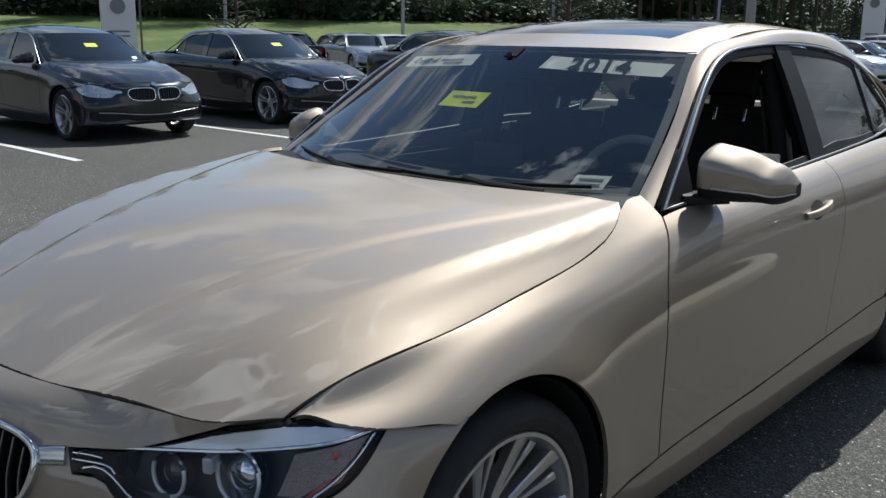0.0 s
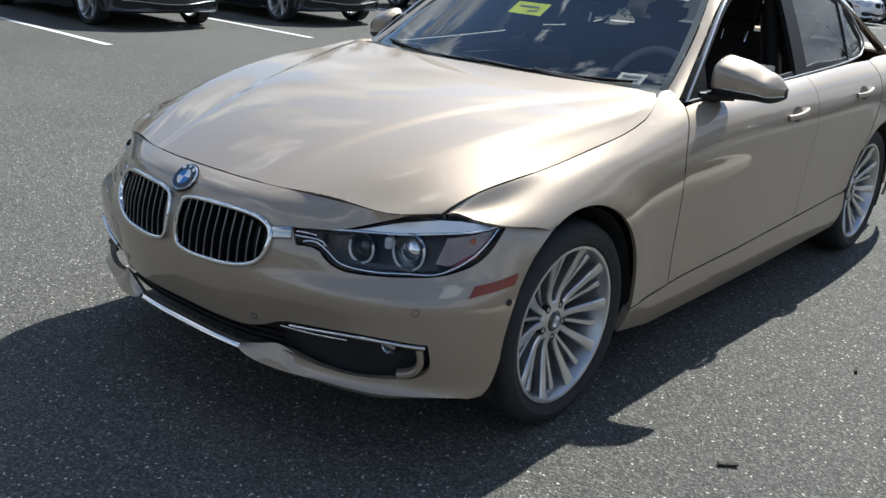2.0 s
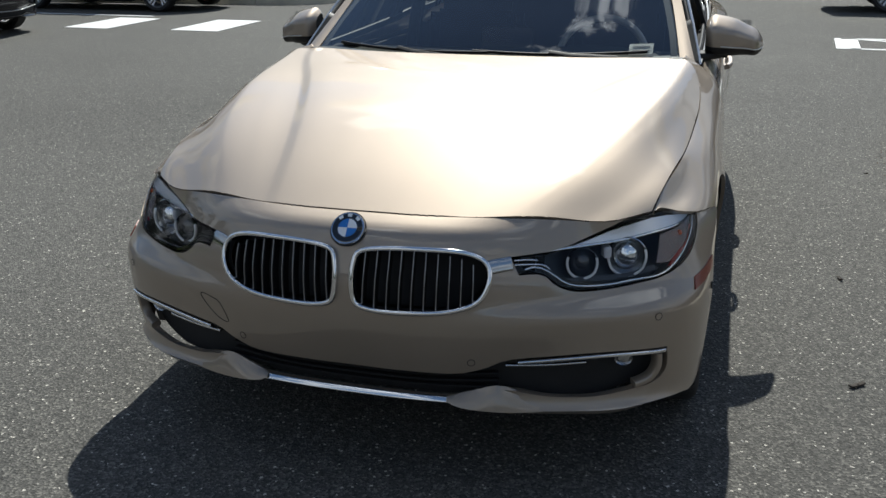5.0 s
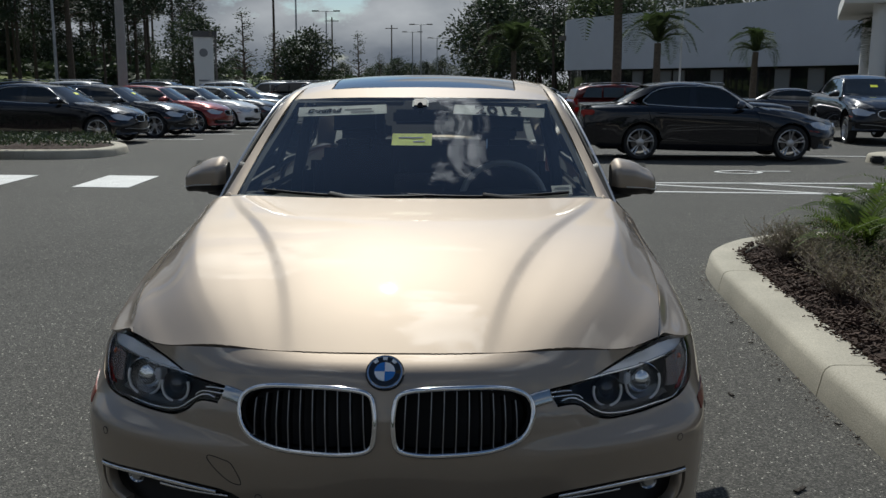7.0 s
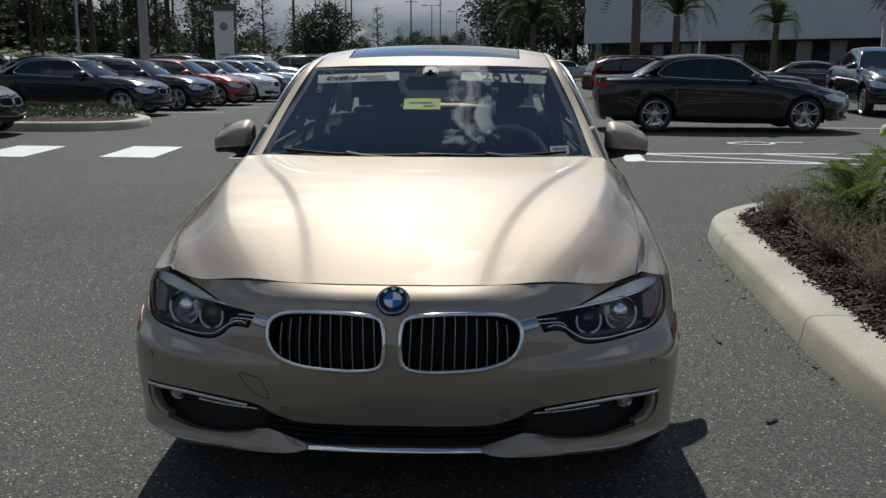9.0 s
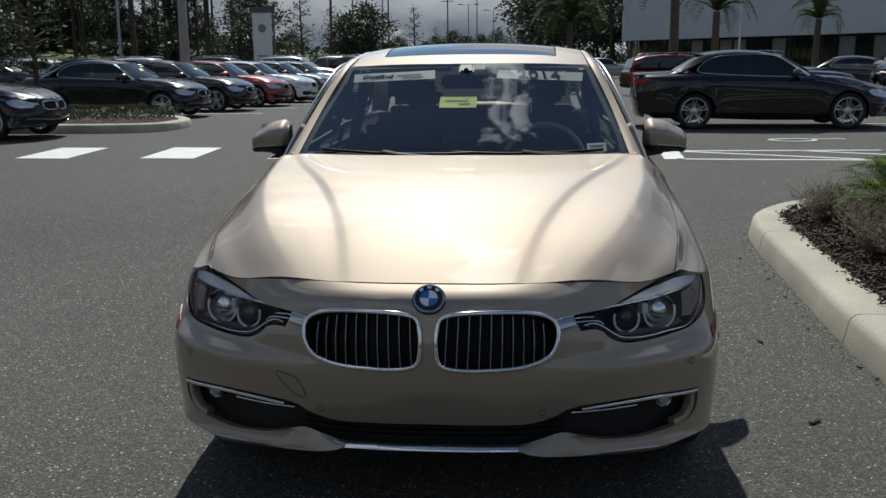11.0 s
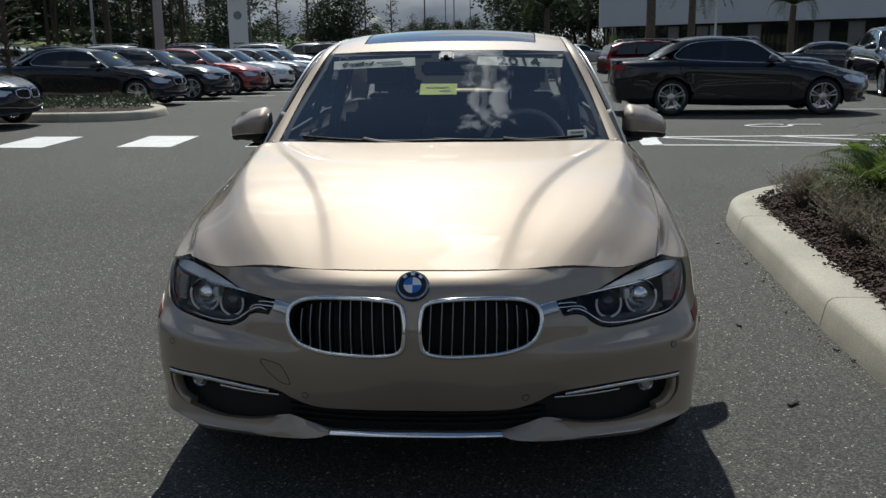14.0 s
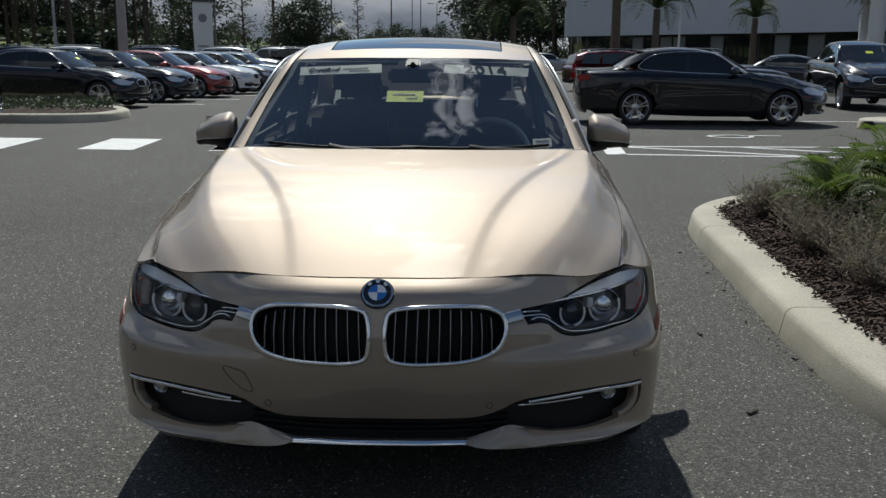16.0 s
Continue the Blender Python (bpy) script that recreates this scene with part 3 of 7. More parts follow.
def wheel_meshes(fine=True):
    """Meshes of one wheel, its face towards +x, the hub at the origin."""
    n = 72 if fine else 36
    tyre = lathe([(.251, .085), (.260, .100), (.285, .110), (.308, .104), (.320, .092), (.327, .070), (.330, .02), (.330, -.05), (.325, -.085), (.30, -.108), (.26, -.10), (.250, -.09)], n)
    rim = lathe([(.2555, .092), (.2525, .098), (.243, .097), (.238, .088), (.231, .060), (.221, .02), (.215, -.08), (.248, -.09), (.252, -.02)], n)
    hub = lathe([(.001, .052), (.034, .052), (.040, .049), (.060, .049), (.066, .043), (.069, .0), (.001, .0)], 40, closed=False)
    return {"tyre": mesh_of("tyre", tyre, RUBBER), "rim": mesh_of("rim", rim, ALLOY), "hub": mesh_of("hub", hub, ALLOY),
            "spoke": mesh_of("spoke", spoke_shape(True), ALLOY), "slim_spoke": mesh_of("slim_spoke", spoke_shape(False), ALLOY),
            "bolt": mesh_of("bolt_hole", lathe([(.001, .044), (.007, .045), (.0075, .0497), (.0125, .0497), (.0135, .0485), (.0135, .03), (.001, .03)], 14, False), LINER),
            "brake_disc": mesh_of("brake_disc", lathe([(.05, -.03), (.165, -.03), (.165, -.052), (.05, -.052)], 40), DARK_STEEL),
            "cap": mesh_of("centre_cap", lathe([(.001, .058), (.029, .057), (.034, .052), (.034, .04), (.001, .04)], 28, False), GLOSS_BLACK),
            "quarter": {c: mesh_of("cap_quarter", cap_quarter(.019, .0595), m) for c, m in (("b", GREY_INK), ("w", ROUNDEL_WHITE))}}


def cap_quarter(r, x):
    bm = bmesh.new()
    vs = [bm.verts.new((x, 0, 0))] + [bm.verts.new((x, r * math.cos(radians(a)), r * math.sin(radians(a)))) for a in range(0, 91, 15)]
    f = bm.faces.new(vs)
    bmesh.ops.extrude_face_region(bm, geom=[f])
    bmesh.ops.translate(bm, vec=(-0.002, 0, 0), verts=[v for v in bm.verts][len(vs):])
    bmesh.ops.recalc_face_normals(bm, faces=bm.faces)
    return bm


def spoke_shape(wide):
    """One spoke along +z, widening towards the rim; broad ones stand proud of the slender ones."""
    bm = bmesh.new()
    rows = []
    broad = ((.050, .050, .0085), (.075, .046, .0085), (.100, .047, .0088), (.135, .056, .0100), (.180, .070, .0125), (.220, .083, .0155), (.239, .090, .0180))
    slim = ((.060, .030, .0050), (.075, .031, .0050), (.100, .033, .0050), (.135, .042, .0052), (.180, .055, .0060), (.215, .066, .0072), (.231, .070, .0085))
    for r, x, w in [(r, x, w * 1.22) for r, x, w in broad] if wide else [(r, x, w * 1.35) for r, x, w in slim]:
        rows.append([bm.verts.new(q) for q in ((x - .030, -w * .75, r), (x - .004, -w, r), (x, -w * .72, r), (x, w * .72, r), (x - .004, w, r), (x - .030, w * .75, r))])
    for a, b in zip(rows, rows[1:]):
        for i in range(6):
            bm.faces.new((a[i], a[(i + 1) % 6], b[(i + 1) % 6], b[i]))
    bm.faces.new(rows[0][::-1])
    bm.faces.new(rows[-1])
    bmesh.ops.recalc_face_normals(bm, faces=bm.faces)
    return bm


def add_wheel(car, made, at, turn=0.0):
    ob = new("wheel")
    ob.parent, ob.matrix_basis = car, at
    for name in ("tyre", "rim", "hub", "brake_disc"):
        part(name, made[name], None, ob)
    for i in range(10):
        part("spoke", made["spoke"], None, ob).matrix_basis = pose(0, 0, 0, turn + 36 * i)
        part("slim_spoke", made["slim_spoke"], None, ob).matrix_basis = pose(0, 0, 0, turn + 36 * i + 18)
    for i in range(5):
        part("bolt_hole", made["bolt"], None, ob).matrix_basis = pose(0, 0, 0, turn + 18 + 72 * i) @ pose(0, 0, 0.0565)
    part("centre_cap", made["cap"], None, ob)
    for i in range(4):
        part("cap_quarter", made["quarter"]["b" if i % 2 else "w"], None, ob).matrix_basis = pose(0, 0, 0, turn + 90 * i)
    return ob


def saloon_shapes(step):
    """The outer panels, as shapes that any paint may take."""
    nose, side = Loft(nose_rows()), Side([[(x, y, z) for x, y, z in zip(rx, SIDE_Y, rz)] for rx, rz in zip(SIDE_X, SIDE_Z)])
    core = (0, 2.2, 0.6)
    s = {}
    low = [(0, .014, .256), (.13, .017, .256), (.255, .024, .257), (.285, .033, .248), (.33, .040, .243), (.45, .060, .240), (.62, .115, .236), (.71, .165, .233), (.77, .226, .231), (.82, .296, .229), (.858, .38, .229)]
    low = [tuple(q) for q in smooth(low, 44)]
    bottom = mirror(low[::-1]) + low[1:]
    edge = [(.872, .410, .27), (.880, .424, .33)] + arch(HUB_F, 176, 114, 16)
    tip = [(.872, .56, .684), (.858, .505, .695)]
    right = edge + tip + [tuple(q) for q in smooth(HEADLAMP_LOW, 30)[::-1][:-1]] + [tuple(q) for q in smooth(HEADLAMP_TOP[3:], 14)[::-1][:-1]] + [tuple(q) for q in hood_front(40)[:36][::-1]]
    ring = bottom + right + mirror(right[::-1])[1:]
    kid = smooth(KIDNEY, 72, True)
    half = [smooth(INTAKE_TOP, 26), smooth(INTAKE_OUT, 8), smooth(INTAKE_LOW, 30)]
    half = np.concatenate([half[0][:-1], half[1][:-1], half[2]])
    intake = np.concatenate([half, (half * (-1, 1, 1))[::-1][1:-1]])
    s["front_bumper"] = patch(nose, np.array(ring), [kid, kid * (-1, 1, 1), intake], step, out=core, gap=0.001, flange=0.02)
    s["nose"], s["side"], s["kidney"], s["intake"] = nose, side, kid, intake
    lamp = loop(HEADLAMP_LOW, HEADLAMP_TOP, n=26)
    s["headlamp_loop"] = lamp
    s["headlamp_lens"] = patch(nose, lamp, [], step, out=core, gap=0.004, flange=0.004, offset=-0.001)
    s["headlamp_housing"] = patch(nose, lamp, [], step, out=core, gap=0.006, flange=0.0, offset=-0.07)
    s["headlamp_wall"] = patch(nose, lamp, [], step, out=core, gap=0.0045, flange=0.07, offset=-0.003)
    # hood
    seam = smooth(HOOD_SEAM, 40)
    front = hood_front(40)
    rear = smooth([(.745, 1.385, .985), (.60, 1.355, .99), (.40, 1.310, .99), (.20, 1.285, .99), (0, 1.278, .99)], 24)
    half = np.concatenate([front[:-1], seam[:-1], rear])
    s["hood"] = patch(HOOD, np.concatenate([half, (half * (-1, 1, 1))[::-1][1:-1]]), [], step if step > 0.03 else 0.010, out=core, gap=0.002, flange=0.014)
    # fender
    front_seam = [(.806, 1.494, .936), (.852, 1.440, .880), (.886, 1.392, .800), (.895, 1.386, .664), (.885, 1.398, .461), (.878, 1.410, .330)]
    fender = np.concatenate([smooth(HOOD_SEAM, 40), [(.738, 1.44, .980), (.740, 1.495, .982), (.770, 1.500, .965)], smooth(front_seam, 24), [(.877, 1.41, .322), (.88, 1.25, .312), (.88, 1.145, .304)],
                             arch(HUB_F, -4, 113, 36), smooth([(.882, .60, .672), (.872, .54, .688), (.845, .449, .703), (.790, .379, .722)], 12)])
    s["fender"] = patch(side, fender, [], step, out=core, gap=0.002)
    b_seam = [(.80, 2.63, .979), (.868, 2.622, .89), (.894, 2.612, .74), (.888, 2.59, .5), (.876, 2.58, .365)]
    later = [(x, y + .003, z) for x, y, z in front_seam]
    door = np.concatenate([smooth(later, 24), [(.878, 1.413, .322), (.878, 2.0, .340)], smooth(b_seam, 20)[::-1], [(.801, 2.0, .958), (.805, 1.56, .944)]])
    s["front_door"] = patch(side, door, [], step, out=core, gap=0.002)
    rear_door = np.concatenate([smooth(b_seam, 20), [(.878, 3.0, .385), (.88, 3.16, .393)], arch(HUB_R, 168, 140, 10, ARCH_R + 0.03), smooth([(.90, 3.31, .60), (.898, 3.385, .72), (.885, 3.44, .84), (.80, 3.48, 1.01)], 14), [(.795, 3.2, 1.003)]])
    s["rear_door"] = patch(side, rear_door, [], step, out=core, gap=0.002)
    quarter = np.concatenate([smooth([(.80, 3.485, 1.01), (.885, 3.445, .84), (.898, 3.39, .72), (.90, 3.315, .60)], 14), arch(HUB_R, 140, 0, 34), [(.86, 4.0, .25), (.84, 4.2, .25), (.79, 4.54, .30), (.77, 4.55, .85), (.70, 4.42, 1.0), (.75, 4.0, 1.01), (.785, 3.6, 1.015)]])
    s["rear_quarter"] = patch(side, quarter, [], step, out=core, gap=0.002)
    skirt = [(.88, 1.142, .300), (.88, 1.40, .317), (.878, 2.0, .335), (.878, 2.59, .361), (.878, 3.0, .380), (.88, 3.20, .391), (.878, 3.24, .30), (.86, 3.25, .20), (.852, 2.4, .170), (.852, 1.35, .170), (.86, 1.115, .215)]
    s["side_skirt"] = patch(side, np.array(skirt), [], step, out=core, gap=0.001, flange=0.03)
    # roof, pillars
    half = [(0.0, 1.945, 0), (.2, 1.962, 0), (.4, 2.010, 0), (.582, 2.078, 0), (.567, 2.35, 0), (.564, 2.7, 0), (.561, 3.1, 0), (.557, 3.41, 0), (.4, 3.46, 0), (.2, 3.49, 0), (0, 3.50, 0)]
    half = np.concatenate([smooth(half[:4], 14)[:-1], smooth(half[3:8], 20)[:-1], smooth(half[7:], 10)])
    hole = np.array([(x, y, 1.4) for x, y in smooth([(-.40, 2.195), (-.2, 2.172), (0, 2.165), (.2, 2.172), (.40, 2.195), (.425, 2.23), (.43, 2.55), (.425, 2.80), (.40, 2.84), (0, 2.86), (-.40, 2.84), (-.425, 2.80), (-.43, 2.55), (-.425, 2.25)], 70, True)])
    roof = Sheet(roof_height, [0, 1])
    s["roof"] = patch(roof, np.concatenate([half, (half * (-1, 1, 1))[::-1][1:-1]]), [hole], step * 1.5, out=core, gap=0.002)
    s["sunroof"] = patch(roof, hole, [], step * 2, out=core, gap=0.004, offset=-0.002)
    pillar = Loft(PILLAR)
    u = np.linspace(0, 8, 60)
    s["pillar"] = patch(pillar, np.concatenate([pillar(np.stack([u, 0 * u], 1)), pillar(np.stack([u, 0 * u + 2], 1))[::-1]]), [], step, out=core, gap=0.001)
    # glass
    zs = np.linspace(0.965, 1.345, 16)
    right = [(float(screen_edge(z)) - 0.006, 0, z) for z in zs]
    head = [(x, 0, 1.342 + 0.012 * (1 - (x / 0.58) ** 2)) for x in np.linspace(.55, -.55, 14)]
    s["windscreen"] = patch(Sheet(screen, [0, 2]), np.array(right + head + mirror(right[::-1])), [], 0.06, out=core, gap=0.0, flange=0.004)
    inner = [(x * 0.962, 0, 1.165 + (z - 1.165) * 0.94) for x, y, z in right + head + mirror(right[::-1])]
    s["screen_band"] = patch(Sheet(screen, [0, 2]), np.array(right + head + mirror(right[::-1])), [np.array(inner)], 0.06, out=core, gap=0.001, flange=0.0, offset=-0.007)
    gs = Sheet(side_glass, [1, 2])
    s["rear_glass"] = patch(gs, np.array([(0, 2.69, .984), (0, 3.29, 1.006), (0, 3.285, 1.272), (0, 3.05, 1.332), (0, 2.67, 1.357)]), [], 0.06, out=core, gap=0.0, flange=0.004, offset=-0.006)
    s["quarter_glass"] = patch(gs, np.array([(0, 3.34, 1.009), (0, 3.49, 1.045), (0, 3.52, 1.085), (0, 3.40, 1.215), (0, 3.32, 1.262)]), [], 0.06, out=core, gap=0.0, flange=0.004, offset=-0.006)
    s["front_glass"] = patch(gs, np.array([(0, 1.66, .955), (0, 2.60, .978), (0, 2.60, 1.358), (0, 2.33, 1.350), (0, 2.07, 1.308), (0, 1.81, 1.155)]), [], 0.06, out=core, gap=0.0, flange=0.004, offset=-0.006)
    s["b_pillar"] = patch(gs, np.array([(0, 2.555, .972), (0, 2.695, .980), (0, 2.665, 1.366), (0, 2.545, 1.366)]), [], 0.05, out=core, gap=0.0, flange=0.02, offset=0.003)
    s["window_post"] = patch(gs, np.array([(0, 3.285, 1.002), (0, 3.345, 1.008), (0, 3.325, 1.266), (0, 3.28, 1.285)]), [], 0.05, out=core, gap=0.0, flange=0.02, offset=0.001)
    s["mirror_sail"] = patch(gs, np.array([(0, 1.515, .945), (0, 1.70, .952), (0, 1.72, 1.09), (0, 1.70, 1.092)]), [], 0.05, out=core, gap=0.0, flange=0.02, offset=0.002)
    s["rear_screen"] = patch(Sheet(rear_screen, [0, 2]), np.array([(.60, 0, 1.06), (.50, 0, 1.335), (-.50, 0, 1.335), (-.60, 0, 1.06)]), [], 0.08, out=core, gap=0.0, flange=0.004)
    half = np.array([(0, 3.93, 0), (.60, 3.90, 0), (.67, 4.1, 0), (.665, 4.40, 0), (.60, 4.55, 0), (.3, 4.60, 0), (0, 4.61, 0)], float)
    s["trunk_lid"] = patch(Sheet(trunk_height, [0, 1]), np.concatenate([half, (half * (-1, 1, 1))[::-1][1:-1]]), [], 0.06, out=core, gap=0.002)
    back = Loft([[(-.76, 4.45, z0), (-.55, 4.57 + b, z0), (0, 4.61 + b, z0), (.55, 4.57 + b, z0), (.76, 4.45, z0)] for z0, b in ((.22, -.05), (.40, .0), (.55, .01), (.75, -.005), (.92, -.02), (1.03, -.02))])
    s["rear_fascia"] = patch(back, np.array([(-.76, 4.45, .22), (0, 4.6, .22), (.76, 4.45, .22), (.76, 4.45, .7), (.76, 4.45, 1.0), (0, 4.6, 1.03), (-.76, 4.45, 1.0)]), [], 0.06, out=core)
    s["tail_lamp"] = patch(back, np.array([(.40, 4.59, .80), (.74, 4.47, .78), (.75, 4.45, .93), (.42, 4.57, .92)]), [], 0.05, out=core, offset=0.006)
    return s


def on(surf, pts, off=0.0, core=(0, 2.2, 0.6)):
    """Points dropped on a surface and its outward ways there."""
    uv = surf.near(pts)
    p, n = surf(uv), normals_on(surf, uv)
    n = np.where((((p - np.asarray(core)) * n).sum(1) < 0)[:, None], -n, n)
    return p + n * off, n


def bar_on(surf, pts, w, h, off=0.0, closed=False, r=None):
    p, n = on(surf, pts, off)
    return sweep(p, round_profile(w, h, r), n, closed)


def mirror_shapes():
    """Door mirror for the +x side: a wedge that tapers outward, with a painted cap, a black foot and the strip between."""
    xs = [.802, .815, .85, .91, .965, 1.000, 1.016]
    yc = [1.735, 1.735, 1.74, 1.765, 1.80, 1.83, 1.862]
    zc = [1.026, 1.030, 1.030, 1.022, 1.008, .996, .988]
    ly = [.05, .075, .088, .09, .080, .060, .022]
    lz = [.060, .072, .077, .070, .056, .042, .020]
    n = 48
    rings, line = [], []
    for x in (1 - (1 - np.linspace(0, 1, 30)) ** 1.35) * (1.016 - .802) + .802:
        a, b, c, d = (float(key(x, xs, k)) for k in (yc, zc, ly, lz))
        ring = []
        for i in range(n):
            t = 2 * math.pi * (i + 0.5) / n
            ct, st = math.cos(t), math.sin(t)
            ey = np.sign(ct) * abs(ct) ** 0.56 * c * (0.62 if ct > 0 else 1.0)
            ez = np.sign(st) * abs(st) ** 0.63 * d * (1.0 if st > 0 else 0.92)
            ez += 0.34 * min(ey, 0.0) * max(st, 0.0)
            ring.append((x, a + ey, b + ez))
        rings.append(ring)
        line.append((x, a - 0.985 * c - 0.001, b - 0.92 * d * 0.27 ** 0.63))
    caps = {"mirror_cap": bmesh.new(), "mirror_foot": bmesh.new()}
    for name, bm in caps.items():
        vs = {}
        def v(i, j):
            if (i, j) not in vs:
                vs[i, j] = bm.verts.new(rings[i][j])
            return vs[i, j]
        for i in range(len(rings) - 1):
            for j in range(n):
                k = (j + 1) % n
                low = math.sin(2 * math.pi * (j + 1.0) / n) < -0.27
                if low == (name == "mirror_foot"):
                    bm.faces.new((v(i, j), v(i + 1, j), v(i + 1, k), v(i, k)))
        for i in (0, len(rings) - 1):
            if name == "mirror_foot":
                bm.faces.new([v(i, j) for j in range(n)])
        bmesh.ops.recalc_face_normals(bm, faces=bm.faces)
    caps["strip"] = sweep(np.array(line[6:]), round_profile(.004, .005), (0, -1, 0))
    return caps


def glyph_quarter(r0, r1, a0, a1, t):
    """A flat ring piece in the x-y plane, t thick, between two angles."""
    bm = bmesh.new()
    n = max(3, int(abs(a1 - a0) / 9))
    ang = [radians(a0 + (a1 - a0) * i / n) for i in range(n + 1)]
    low = [[bm.verts.new((r * math.cos(a), r * math.sin(a), z)) for a in ang] for r, z in ((r0, 0), (r1, 0), (r1, t), (r0, t))]
    for j in range(4):
        a, b = low[j], low[(j + 1) % 4]
        for i in range(n):
            bm.faces.new((a[i], a[i + 1], b[i + 1], b[i]))
    bm.faces.new([q[0] for q in low])
    bm.faces.new([q[-1] for q in low][::-1])
    bmesh.ops.remove_doubles(bm, verts=bm.verts, dist=1e-6)
    bmesh.ops.recalc_face_normals(bm, faces=bm.faces)
    return bm


def frame_at(p, n, up=(0, 0, 1)):
    """A pose at p whose z is n and whose y leans to up."""
    z = Vector(n).normalized()
    x = Vector(up).cross(z).normalized()
    y = z.cross(x)
    return Matrix.Translation(Vector(p)) @ Matrix((x, y, z)).transposed().to_4x4()


def roundel(parent, m, r):
    ob = part("roundel", moved(lathe([(.001, .004), (r * .97, .004), (r, .001), (r, -.004), (.001, -.004)], 40, False), pose(0, 0, 0, 0, -90, 0)), CHROME, parent, "round badge with chrome rim")
    ob.matrix_basis = m
    part("ring", glyph_quarter(r * .58, r * .88, 0, 360, .002), GLOSS_BLACK, ob).matrix_basis = pose(0, 0, .004)
    for i in range(4):
        part("quarter", glyph_quarter(0.0004, r * .55, 90 * i, 90 * i + 90, .002), ROUNDEL_BLUE if i % 2 else ROUNDEL_WHITE, ob).matrix_basis = pose(0, 0, .004)
    for a in (50, 90, 130):
        part("mark", glyph_quarter(r * .68, r * .86, a - 9, a + 9, .001), ROUNDEL_WHITE, ob).matrix_basis = pose(0, 0, .006)
    return ob


def under_shapes():
    """Dark inner parts that close the body from below and behind the openings."""
    return joined(block(1.15, 3.9, 0.10, 0.03, (0, 2.35, 0.235)), block(1.30, 1.10, 0.26, 0.05, (0, 0.82, 0.46)), block(0.95, 0.05, 0.45, 0.02, (0, 0.17, 0.45)),
                  block(1.30, 0.9, 0.60, 0.05, (0, 3.95, 0.60)), block(1.62, 0.03, 0.50, 0.01, (0, 1.42, 0.55)))


def liner_shape(hub):
    pts = [(0.72, hub + 0.372 * math.cos(radians(a)), WHEEL_R + 0.372 * math.sin(radians(a))) for a in np.linspace(-22, 202, 30)]
    bm = bmesh.new()
    rows = [[bm.verts.new((x, y if x > .5 else hub + (y - hub) * .98, z)) for _, y, z in pts] for x in (.872, .60, .55)]
    for a, b in zip(rows, rows[1:]):
        for i in range(len(pts) - 1):
            bm.faces.new((a[i], a[i + 1], b[i + 1], b[i]))
    bm.faces.new(rows[-1])
    bmesh.ops.recalc_face_normals(bm, faces=bm.faces)
    return bm


